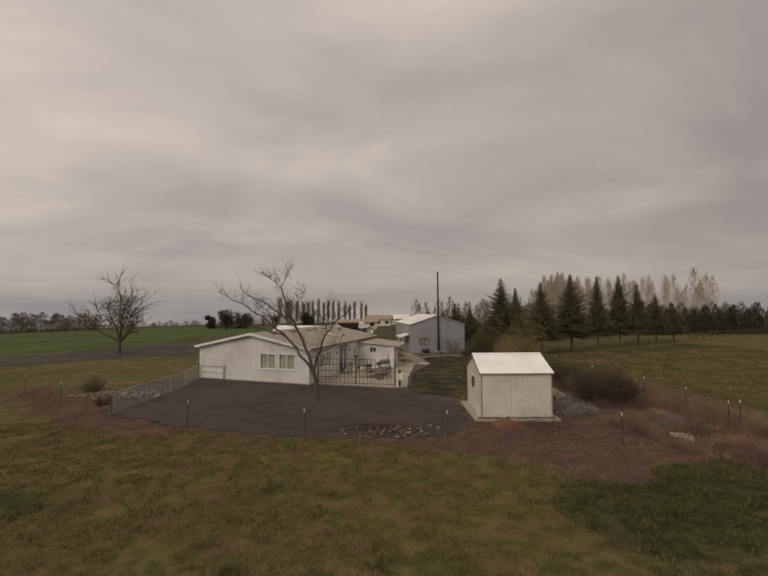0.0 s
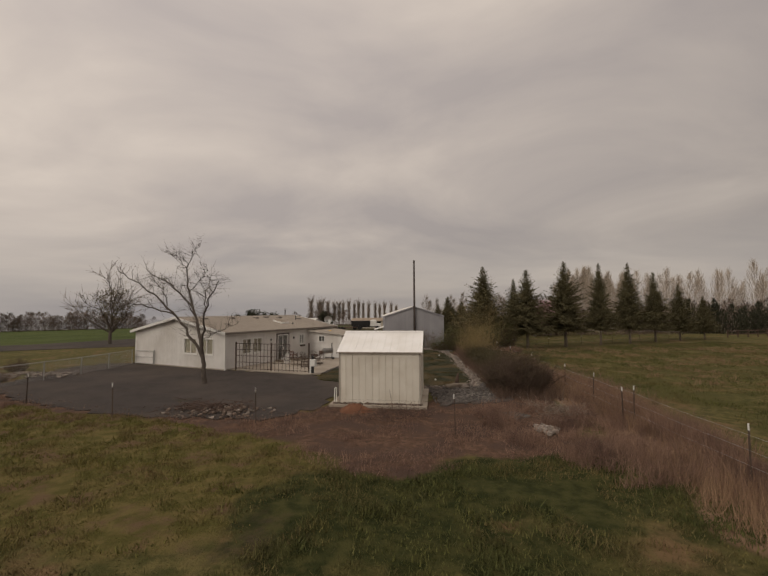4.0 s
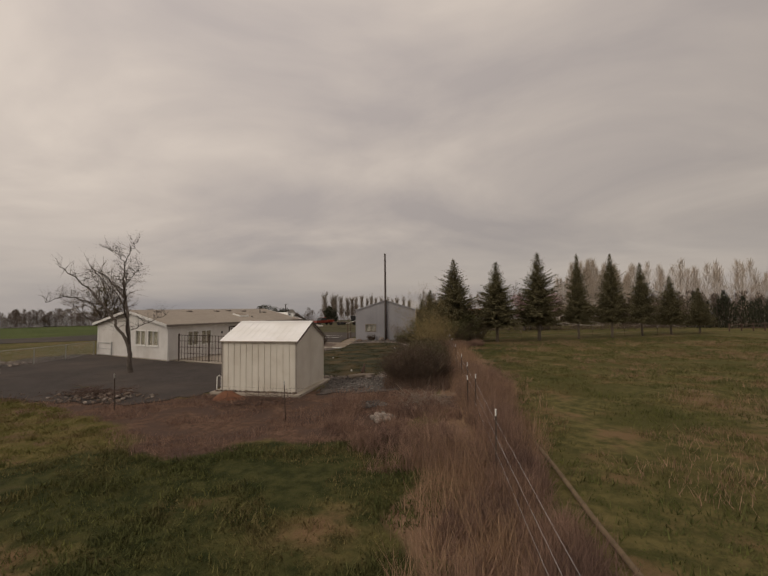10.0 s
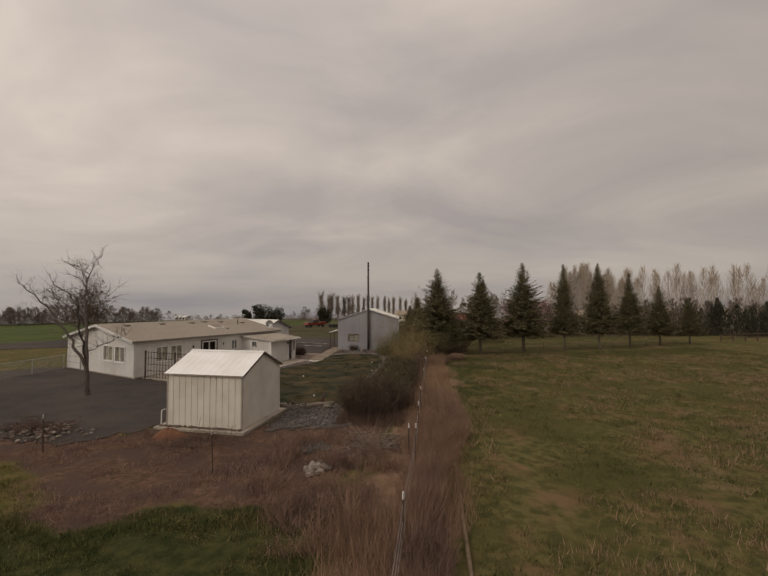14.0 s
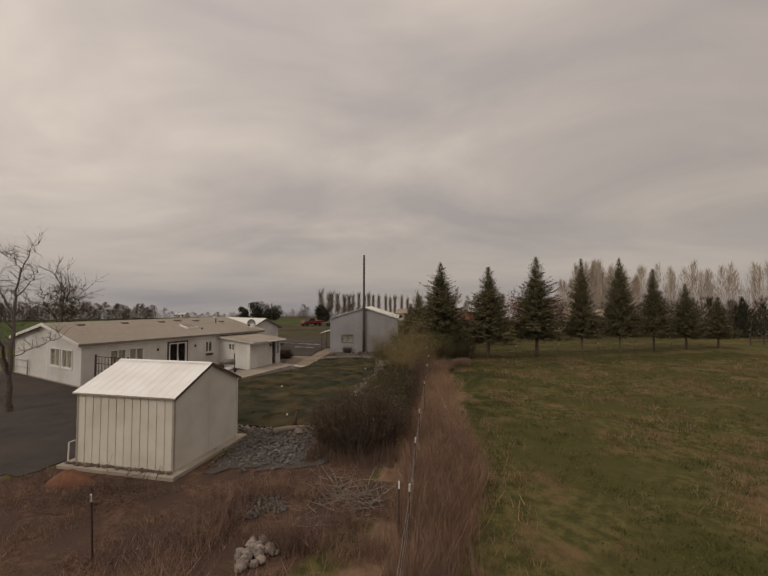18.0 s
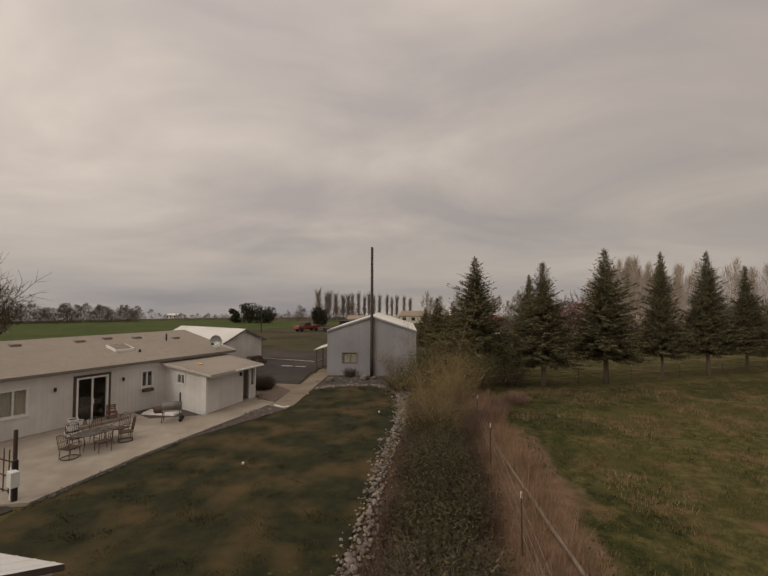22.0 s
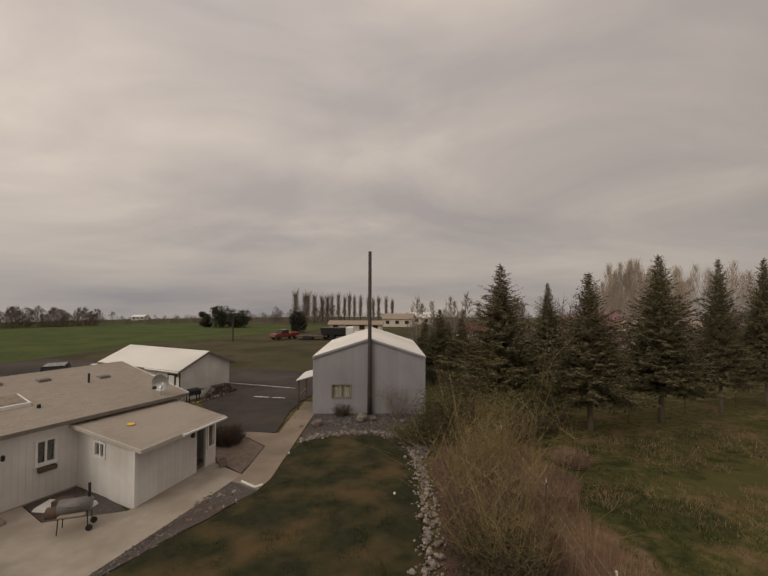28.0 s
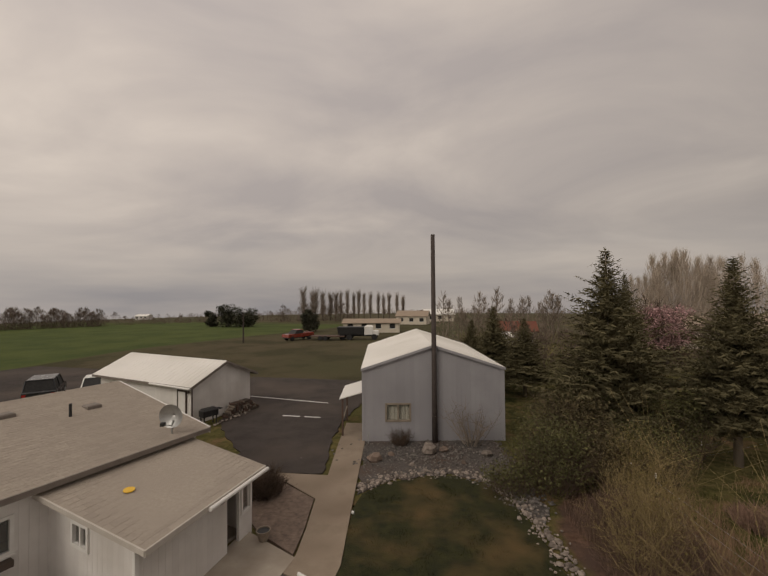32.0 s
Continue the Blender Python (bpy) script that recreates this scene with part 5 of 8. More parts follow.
# the bare tree in the yard: a leaning stem, long limbs swept to one side, short crooked twigs
def yard_tree():
    rnd = random.Random(21)
    wood, twig = Geo(), Geo()
    limbs = [
        ([(0.1, 0, -0.2), (0.02, 0, 0.6), (-0.12, 0.1, 1.6), (-0.6, 0.5, 2.9), (-1.45, 1.2, 4.4), (-2.3, 1.9, 5.9), (-2.8, 2.5, 7.2)], 0.2, 0.035),
        ([(-0.1, 0.05, 1.5), (-0.8, 0.1, 2.6), (-1.8, 0.2, 3.9), (-3.3, 0.4, 5.1), (-4.8, 0.7, 6.0), (-6.4, 1.0, 6.8)], 0.12, 0.02),
        ([(-1.5, 1.25, 4.5), (-2.6, 1.6, 5.4), (-4.0, 2.1, 6.2), (-5.4, 2.3, 7.0)], 0.08, 0.02),
        ([(-1.9, 0.2, 3.95), (-3.2, 0.0, 4.5), (-4.7, -0.2, 4.8), (-6.0, -0.2, 4.4)], 0.06, 0.015),
        ([(-0.15, 0.1, 1.7), (0.15, -0.4, 2.9), (0.7, -1.2, 4.1), (1.5, -2.1, 5.1), (2.4, -2.9, 5.8)], 0.1, 0.018),
        ([(0.8, -1.3, 4.2), (0.9, -1.5, 5.2), (1.3, -1.7, 6.2)], 0.04, 0.01),
        ([(-2.8, 2.5, 7.1), (-2.6, 2.7, 7.9), (-2.2, 2.9, 8.6)], 0.035, 0.01),
        ([(-2.8, 2.5, 7.1), (-3.3, 2.5, 7.7), (-3.9, 2.5, 8.1)], 0.03, 0.01),
        ([(-2.1, 1.75, 5.5), (-1.5, 1.9, 6.2), (-1.0, 2.0, 6.9)], 0.04, 0.01),
        ([(-1.15, 0.95, 3.9), (-1.5, 0.4, 5.0), (-2.1, -0.2, 6.0)], 0.05, 0.012),
        ([(-0.4, 0.4, 2.6), (0.5, 0.9, 3.1), (1.4, 1.3, 3.5)], 0.035, 0.01),
        ([(-2.6, 0.3, 4.6), (-3.4, 1.0, 5.6), (-4.3, 1.4, 6.3)], 0.045, 0.012),
    ]
    for pts, ra, rb in limbs:
        pts = [Vector(p) for p in pts]
        fine = []
        for a, b in zip(pts, pts[1:]):
            for k in range(4):
                j = (0.03 if ra > 0.15 else 0.08) if fine else 0.0
                fine.append(a.lerp(b, k / 4) + Vector((rnd.uniform(-j, j), rnd.uniform(-j, j), rnd.uniform(-j, j))))
        fine.append(pts[-1])
        n = len(fine) - 1
        ra *= 0.85
        wood.tube(fine, [ra + (rb - ra) * (i / n) ** 0.8 for i in range(n + 1)], 8 if ra > 0.05 else 6, False)
        for i in range(max(2, n // 4), n + 1):
            for _ in range(3):
                d = Vector((rnd.uniform(-0.9, 0.5), rnd.uniform(-0.8, 0.8), rnd.uniform(-0.25, 1.1)))
                if fine[i].z > 2.6:
                    grow(rnd, wood, twig, fine[i], d, rnd.uniform(0.35, 0.9), 0.013, 1, 0.9, 0.05, 4, 5, 0.005)
    leaf = Geo()
    for _ in range(9):
        clumpy(leaf, rnd, (rnd.uniform(-4.6, -3.0), rnd.uniform(0.2, 1.9), rnd.uniform(5.0, 6.4)), 0.4, 26, 0.045)
    t = plant("bare_tree", "leafless leaning tree in the asphalt yard", "tree", wood, twig, BARK, BARK, (-5.15, 25.7), 0, 1.0)
    part("foliage", leaf, BUD, t)


def clumpy(geo, rnd, c, r, n, size, flat=0.8):
    """Small leaf sprays round a middle, thinning outwards."""
    for _ in range(n):
        d = Vector((rnd.gauss(0, 1), rnd.gauss(0, 1), rnd.gauss(0, flat))).normalized() * r * rnd.random() ** 0.45
        p = Vector(c) + d
        a = Vector((rnd.uniform(-1, 1), rnd.uniform(-1, 1), rnd.uniform(-0.7, 0.7))).normalized() * size * rnd.uniform(0.6, 1.4)
        b = a.cross(Vector((rnd.uniform(-1, 1), rnd.uniform(-1, 1), rnd.uniform(-1, 1)))).normalized() * size * rnd.uniform(0.3, 0.6)
        geo.add([p - a, p + b, p + a, p - b], [(0, 1, 2, 3)])


yard_tree()


def spruce_geo(seed, h, w):
    """A spruce: a bare foot, whorls of boughs that lift at the tips, a thin leader."""
    rnd = random.Random(seed)
    trunk = Geo().tube([(0, 0, -0.3), (0, 0, 1.5), (0, 0, h * 0.5), (0, 0, h * 0.98)], [0.15, 0.12, 0.07, 0.012], 8)
    crown = Geo()
    z = 1.9
    while z < h - 0.12:
        k = (z - 1.9) / (h - 1.9)
        prof = (1 - k) ** 0.92 * (0.78 + 0.22 * min(1, k / 0.12))
        reach = w * prof * rnd.uniform(0.72, 1.16) + 0.05
        m = max(7, int(32 * (1 - k) + 6))
        ph = rnd.uniform(0, 6)
        for j in range(m):
            a = ph + 2 * math.pi * j / m + rnd.uniform(-0.35, 0.35)
            if rnd.random() < 0.1:
                continue
            ln = reach * rnd.uniform(0.4, 1.18) * (1 + 0.16 * math.sin(2.3 * a + 1.7 * z))
            droop = -0.34 * (1 - k) + 0.5 * k + rnd.uniform(-0.14, 0.14)
            u = Vector((math.cos(a), math.sin(a), 0))
            s = Vector((-math.sin(a), math.cos(a), 0))
            nseg = max(2, int(ln / 0.115))
            for i in range(nseg):
                q = (i + 0.7) / nseg
                if q < 0.2 and ln > 0.8:
                    continue
                p = u * ln * q + Vector((0, 0, z + ln * (droop * q + 0.26 * q * q)))
                size = (0.095 + 0.14 * (1 - k)) * (1.2 - 0.5 * q) * rnd.uniform(0.7, 1.35)
                for sg in (-1, 1):
                    tip = p + (u * rnd.uniform(0.5, 1.0) + s * sg * rnd.uniform(0.4, 1.1)) * size * 1.3 + Vector((0, 0, rnd.uniform(-0.1, 0.14)))
                    b = (s * 0.3 + Vector((0, 0, rnd.uniform(-1, 1) * 0.5))) * size * 0.6
                    crown.add([p - b, tip, p + b], [(0, 1, 2)])
                if rnd.random() < 0.8:
                    d = Vector((rnd.uniform(-0.6, 0.6), rnd.uniform(-0.6, 0.6), -0.9)) * size
                    crown.add([p - s * size * 0.2, p + d, p + s * size * 0.2], [(0, 1, 2)])
                if rnd.random() < 0.5:
                    d = (u * 0.5 + Vector((rnd.uniform(-0.5, 0.5), rnd.uniform(-0.5, 0.5), 0.8))) * size
                    crown.add([p - s * size * 0.16, p + d, p + s * size * 0.16], [(0, 1, 2)])
        z += 0.115 + 0.08 * (1 - k) * rnd.random()
    for _ in range(26):
        q = rnd.random()
        c, a = h - 0.75 * q, rnd.uniform(0, 6.283)
        crown.add([(0, 0, c), (0.16 * math.cos(a) * (0.4 + q), 0.16 * math.sin(a) * (0.4 + q), c + 0.1), (0, 0, c + 0.05)], [(0, 1, 2)])
    return trunk, crown


SPRUCES = [(14.6, 50.6, 9.4, 3.3), (19.2, 49.4, 8.8, 2.9), (24.0, 51.5, 10.0, 3.1), (28.9, 54.0, 10.0, 2.0), (33.4, 56.4, 10.2, 2.5), (37.8, 59.0, 9.2, 2.2), (42.3, 61.5, 7.7, 2.3), (47.0, 64.0, 6.2, 2.0), (20.5, 62.0, 8.8, 2.3)]
protos = {}
for i, (x, y, h, w) in enumerate(SPRUCES):
    k = i % 4
    if k not in protos:
        t, c = spruce_geo(40 + k, 9.0, 2.35)
        protos[k] = plant("spruce", "dark green spruce in a windbreak row", "tree", t, c, TWIG_GREY, NEEDLES, (x, y), 37 * i, 1.0, "row of spruces", "crown")
        protos[k].scale = (w / 2.35, w / 2.35, h / 9.0)
    else:
        o = protos[k]
        s0 = tuple(o.scale)
        o.scale = (w / 2.35, w / 2.35, h / 9.0)
        copy_thing(o, pose(x, y, gz(x, y) - 0.03, 0, 0, 37 * i))
        o.scale = s0
for x, y, h, w in ((11.2, 63.0, 6.4, 2.5), (13.0, 60.5, 5.6, 2.4), (9.8, 66.0, 5.2, 2.2), (12.2, 68.0, 5.0, 2.2)):
    o = protos[1]
    s0 = tuple(o.scale)
    o.scale = (w / 2.35, w / 2.35, h / 9.0)
    c = copy_thing(o, pose(x, y, gz(x, y) - 0.03, 0, 0, x * 50))
    tagged(c, "dark green conifer behind the metal building", "tree", "conifers behind the building")
    o.scale = s0


def shrub_geo(seed, r, h, n, twig_r=0.007, lean=0.55, side=3, arch=0.15):
    """A thicket of upright shoots."""
    rnd = random.Random(seed)
    g = Geo()
    for _ in range(n):
        a, q = rnd.uniform(0, 6.283), rnd.random() ** 0.5
        p = (r * 0.55 * q * math.cos(a), r * 0.55 * q * math.sin(a), 0)
        d = Vector((math.cos(a) * lean * q + rnd.uniform(-0.3, 0.3), math.sin(a) * lean * q + rnd.uniform(-0.3, 0.3), 1))
        ln = h * rnd.uniform(0.55, 1.0) * (1.1 - 0.35 * q)
        pts, e = wander(rnd, p, d, ln, 4, arch)
        g.tube(pts, [twig_r * 1.6, twig_r * 1.3, twig_r, twig_r * 0.7, 0.002], 3, False)
        for _ in range(side):
            i = rnd.randint(1, 3)
            sd = Vector((rnd.uniform(-1, 1), rnd.uniform(-1, 1), rnd.uniform(0.1, 1)))
            sp, _e = wander(rnd, pts[i], sd, ln * rnd.uniform(0.18, 0.4), 2, 0.25)
            g.tube(sp, [twig_r * 0.8, twig_r * 0.6, 0.0015], 3, False)
    return g


def leafy(seed, g, r, h, n, size):
    rnd = random.Random(seed)
    out = Geo()
    for _ in range(max(6, n // 60)):
        a, q = rnd.uniform(0, 6.283), rnd.random() ** 0.5
        clumpy(out, rnd, (r * 0.75 * q * math.cos(a), r * 0.75 * q * math.sin(a), h * rnd.uniform(0.25, 0.85)), r * 0.38, 60, size)
    return out


def shrub(label, at, r, h, n, mat, seed, leaves=0, lmat=None, size=0.05, twig_r=0.007, group="shrubs beside the lawn", **kw):
    t = thing("shrub", label, "shrub", pose(at[0], at[1], gz(at[0], at[1]) - 0.02), group)
    part("thicket", shrub_geo(seed, r, h, n, twig_r, **kw), mat, t)
    if leaves:
        part("foliage", leafy(seed + 1, None, r, h, leaves, size), lmat, t)
    return t


shrub("dense dark leafless bush beside the gravel", (12.5, 24.6), 2.2, 2.35, 1000, TWIG_BROWN, 61, 1800, BUD, 0.04, side=6, group="")
for k, (x, y, r, h) in enumerate(((12.8, 27.8, 1.45, 1.5), (12.65, 30.0, 1.5, 1.5), (12.5, 32.2, 1.55, 1.45), (12.4, 34.3, 1.5, 1.4), (12.1, 36.4, 1.4, 1.3))):
    shrub("dense olive-brown shrub between rock border and fence", (x, y), r, h, 240, TWIG_BROWN if k % 3 else TWIG_GREY, 62 + 20 * k, 6600, HEDGE, 0.038, side=4)
for k, (x, y, r, h, n) in enumerate(((12.0, 38.3, 1.4, 1.2, 210), (11.6, 40.2, 1.2, 1.0, 160), (13.2, 40.4, 1.2, 1.2, 170), (11.6, 42.2, 1.2, 1.0, 140), (12.8, 42.2, 1.2, 1.3, 160), (12.6, 44.6, 1.3, 1.3, 170))):
    shrub("low purplish brown leafless shrub on the bare bed", (x, y), r, h, n, TWIG_PURPLE, 92 + 3 * k, 0, None, 0.04, 0.005, side=6, arch=0.25)
for k, (x, y, r, h, n) in enumerate(((12.3, 36.7, 1.3, 6.7, 56), (11.9, 41.7, 1.2, 3.2, 40), (12.9, 43.6, 1.3, 3.4, 46), (13.7, 45.4, 1.3, 3.2, 40))):
    shrub("loose olive willow with long bare upright shoots", (x, y), r, h, n, TWIG_OLIVE, 67 + 40 * k, 1500, CATKIN, 0.022, 0.0048, side=15, arch=0.22, lean=0.42)
for k, (x, y, r, h) in enumerate(((14.5, 40.6, 1.2, 0.95), (15.3, 42.0, 1.1, 0.9))):
    shrub("low tangle of rust-brown dead weeds by the fence", (x, y), r, h, 320, BRUSH, 190 + 5 * k, 0, None, 0.04, 0.005, side=5, arch=0.3)
shrub("spreading dark evergreen shrub at the lawn's end", (9.4, 46.0), 1.2, 1.2, 120, TWIG_BROWN, 69, 1700, LEAF, 0.05)
for k, (x, y, r, h, m) in enumerate(((10.9, 46.6, 1.7, 2.7, LEAF), (12.7, 47.0, 1.8, 2.6, BUD), (14.4, 47.3, 1.8, 2.5, LEAF))):
    shrub("rounded dense dark green shrub beside the metal building", (x, y), r, h, 240, TWIG_BROWN, 170 + 5 * k, 5200, m, 0.055)
shrub("dark evergreen shrub beside the metal building", (12.4, 49.0), 1.9, 3.3, 260, TWIG_BROWN, 71, 3800, BUD, 0.065)
shrub("dark evergreen shrub under the spruces", (16.6, 49.6), 1.9, 3.4, 240, TWIG_BROWN, 79, 3800, LEAF, 0.065)
shrub("dark evergreen shrub under the spruces", (13.4, 50.8), 2.0, 4.0, 240, TWIG_BROWN, 80, 3800, LEAF, 0.065)
shrub("tuft of tall rust-brown dead grass by the fence", (16.6, 44.6), 1.3, 0.8, 420, BRUSH, 81, side=3, arch=0.3)
shrub("slim leafless sapling before the metal building", (8.35, 50.6), 0.6, 3.2, 26, TWIG_GREY, 73, side=7, group="", twig_r=0.012)
shrub("small brown shrub under the window", (4.9, 50.3), 0.55, 1.0, 120, TWIG_BROWN, 74, side=4, group="")
shrub("round clipped dark bush by the porch", (0.35, 44.9), 0.95, 1.25, 420, TWIG_BROWN, 76, side=5, group="", arch=0.3)
shrub("small leafless bush in the rocks", (-21.5, 29.4), 0.9, 1.2, 120, TWIG_BROWN, 77, side=4, group="")
shrub("small leafless bush in the rocks", (-17.9, 25.2), 0.6, 0.8, 80, TWIG_BROWN, 78, side=4, group="")


def far_wood(name, label, spots, mat, seed, hmin, hmax, r, n=120, bush=0.3, bare=0.25, wide=0.045, dome=0.0, up=1.0):
    """A far wood: slim stems in a haze of fine twigs, in one mesh."""
    rnd = random.Random(seed)
    g = Geo()
    for i, (x, y) in enumerate(spots):
        h = rnd.uniform(hmin, hmax) * rnd.uniform(0.88, 1.06) * (1 - dome * (2 * i / max(1, len(spots) - 1) - 1) ** 2)
        z = gz(x, y) - 0.2
        lean = rnd.uniform(-0.05, 0.05) * h
        g.tube([(x, y, z), (x + lean * 0.5, y, z + h * 0.5), (x + lean, y, z + h * 0.92)], [r, r * 0.6, 0.01], 4, False)
        for _ in range(n):
            q = bare + (1 - bare) * rnd.random() ** 0.8
            w = h * bush * max(0.0, math.sin(min(1.0, (1.04 - q) / (1.04 - bare)) * 1.9)) ** 0.8
            a, k = rnd.uniform(0, 6.283), rnd.random() ** 0.6
            p = Vector((x + lean * q + w * k * math.cos(a), y + w * k * math.sin(a), z + h * q))
            ln = h * rnd.uniform(0.06, 0.14)
            d = Vector((math.cos(a) * 0.5 + rnd.uniform(-0.4, 0.4), math.sin(a) * 0.5 + rnd.uniform(-0.4, 0.4), up)).normalized() * ln
            s = Vector((rnd.uniform(-1, 1), rnd.uniform(-1, 1), 0)).normalized() * ln * wide
            g.add([p - d * 0.5 - s, p - d * 0.5 + s, p + d * 0.5], [(0, 1, 2)])
    ob = new(name, g.mesh(name, mat))
    return tagged(ob, label, "trees", kind="stuff")


def along(a, b, n, jit, seed):
    rnd = random.Random(seed)
    return [(a[0] + (b[0] - a[0]) * k / (n - 1) + rnd.uniform(-jit, jit), a[1] + (b[1] - a[1]) * k / (n - 1) + rnd.uniform(-jit, jit)) for k in range(n)]


def poplar_row():
    rnd = random.Random(90)
    for k in range(17):
        x = -44.5 + k * 2.45 + rnd.uniform(-0.4, 0.4)
        y = 186 + rnd.uniform(-3, 3)
        h = (14.6 - 0.22 * k) * rnd.uniform(0.85, 1.05)
        g = Geo()
        for _ in range(190 if k > 5 else 260):
            q = rnd.uniform(0.1, 0.74)
            a = rnd.uniform(0, 6.283)
            p = Vector((0, 0, h * q))
            pts, e = wander(rnd, p, (math.cos(a) * (0.3 if k > 5 else 0.5), math.sin(a) * (0.3 if k > 5 else 0.5), 1), h * 0.3 * rnd.uniform(0.5, 1.0), 3, 0.12)
            g.tube(pts, [0.05, 0.045, 0.04, 0.015], 3, False)
        t = plant("poplar", "slim leafless poplar in a far row", "tree", Geo().tube([(0, 0, -0.3), (0, 0, h)], [0.16, 0.03], 6), g, BARK, TWIG_GREY, (x, y), 0, 1.0, "far row of poplars", "crown")


poplar_row()
far_wood("far_wood", "leafless brown wood beyond the green field", along((-104, 152), (-150, 108), 125, 4, 91) + along((-150, 108), (-215, 70), 125, 5, 92), FAR_TWIG, 93, 4.0, 7.0, 0.07, 260, 0.55, 0.0, 0.13)
far_wood("low_hedge", "low brown hedge beyond the green field", along((-103, 158), (-56, 182), 70, 4, 87), FAR_TWIG, 86, 1.2, 3.4, 0.05, 120, 0.7, 0.0, 0.25)
far_wood("horizon_trees", "thin dark line of trees on the horizon", along((-420, 620), (330, 640), 330, 26, 94), FAR_TWIG, 95, 3.0, 8.0, 0.2, 60, 0.9, 0.0, 0.35)
far_wood("poplar_scrub", "brown scrub at the foot of the poplars", along((-52, 172), (-22, 172), 30, 2.0, 89), FAR_TWIG, 88, 3.0, 7.0, 0.06, 160, 0.45, 0.0, 0.14)
far_wood("bare_grove", "pale leafless grove behind the spruces", along((38, 97), (52, 99), 24, 1.2, 96), TWIG_PALE, 97, 13.6, 14.4, 0.07, 900, 0.18, 0.1, 0.02, 0.25, 1.8)
far_wood("birch_row", "pale leafless row of tall trees behind the spruces", along((55, 108), (98, 116), 34, 1.6, 98), TWIG_PALE, 99, 12.0, 17.0, 0.07, 560, 0.19, 0.15, 0.02, 0.0, 1.5)
far_wood("brown_thicket", "brown leafless thicket beyond the pasture", along((48, 84), (90, 92), 95, 2.0, 100), FAR_TWIG, 101, 4.5, 7.4, 0.06, 220, 0.42, 0.0, 0.08)
far_wood("far_evergreens", "dark evergreen trees beyond the pasture", along((58, 82), (96, 92), 44, 2.0, 85), DARK_LEAF, 84, 4.0, 7.0, 0.08, 260, 0.34, 0.0, 0.16)
far_wood("thicket_behind_building", "grey leafless trees beyond the metal building", along((9, 92), (26, 95), 26, 1.5, 102), TWIG_GREY, 103, 5.5, 8.6, 0.06, 240, 0.24, 0.05, 0.06)
far_wood("thicket_behind_spruces", "brown undergrowth behind the spruces", along((12, 70), (50, 80), 90, 2.5, 104), FAR_TWIG, 105, 2.8, 5.2, 0.04, 220, 0.5, 0.0, 0.1)


def broad_tree(label, at, h, seed, leafm, n, size, group, twigm=TWIG_GREY, limbs=None):
    wood, twig = bare_tree(seed, h, limbs or [(-0.6, 0.1, 0.9, 0.42), (0.5, 0.3, 0.95, 0.45), (0.05, -0.4, 1.1, 0.5), (0.6, -0.3, 0.7, 0.36), (-0.3, 0.4, 1.0, 0.4)], 0.02 * h + 0.05, 3, 0.8, 0.12, 4, 0.03)
    t = plant("tree", label, "tree", wood, twig, BARK, twigm, at, seed * 31, 1.0, group, "crown")
    if leafm:
        rnd = random.Random(seed)
        g = Geo()
        for _ in range(n):
            a, q = rnd.uniform(0, 6.283), rnd.random() ** 0.5
            clumpy(g, rnd, (h * 0.3 * q * math.cos(a), h * 0.3 * q * math.sin(a), h * rnd.uniform(0.42, 0.95)), h * 0.11, 40, size)
        part("foliage", g, leafm, t)
    return t


broad_tree("tall half-leafed tree beside the far field", (-34.8, 53.6), 7.8, 111, BUD, 70, 0.1, "", limbs=[(-0.1, 0.1, 1.0, 0.6), (0.12, -0.1, 1.0, 0.52), (-0.5, 0.2, 0.9, 0.36), (0.85, 0.1, 0.75, 0.42), (-0.75, -0.2, 0.7, 0.3), (0.05, 0.35, 1.0, 0.45)])
for k, (x, y, h) in enumerate(((25.6, 70.5, 6.0), (28.4, 71.5, 6.2), (30.6, 76.0, 6.0), (27.0, 73.0, 5.0))):
    broad_tree("pink blossoming fruit tree behind the spruces", (x, y), h, 120 + k, BLOSSOM, 60, 0.12, "blossoming trees", TWIG_BROWN)
for k, (x, y, h, r) in enumerate(((-52.5, 139, 6.4, 2.8), (-47, 139, 5.4, 3.4), (-58.5, 141, 5.0, 1.6), (-21, 117, 5.0, 2.0), (-61, 240, 4, 2.0))):
    rnd = random.Random(130 + k)
    g = Geo()
    for _ in range(26):
        a, q = rnd.uniform(0, 6.283), rnd.random() ** 0.5
        clumpy(g, rnd, (r * 0.8 * q * math.cos(a), r * 0.8 * q * math.sin(a), h * rnd.uniform(0.06, 0.85)), r * 0.5, 110, 0.28)
    plant("dark_tree", "dark evergreen tree far over the fields", "tree", Geo().tube([(0, 0, -0.3), (0, 0, h * 0.7)], [0.3, 0.1], 6), g, BARK, DARK_LEAF, (x, y), 0, 1.0, "far dark trees", "foliage")


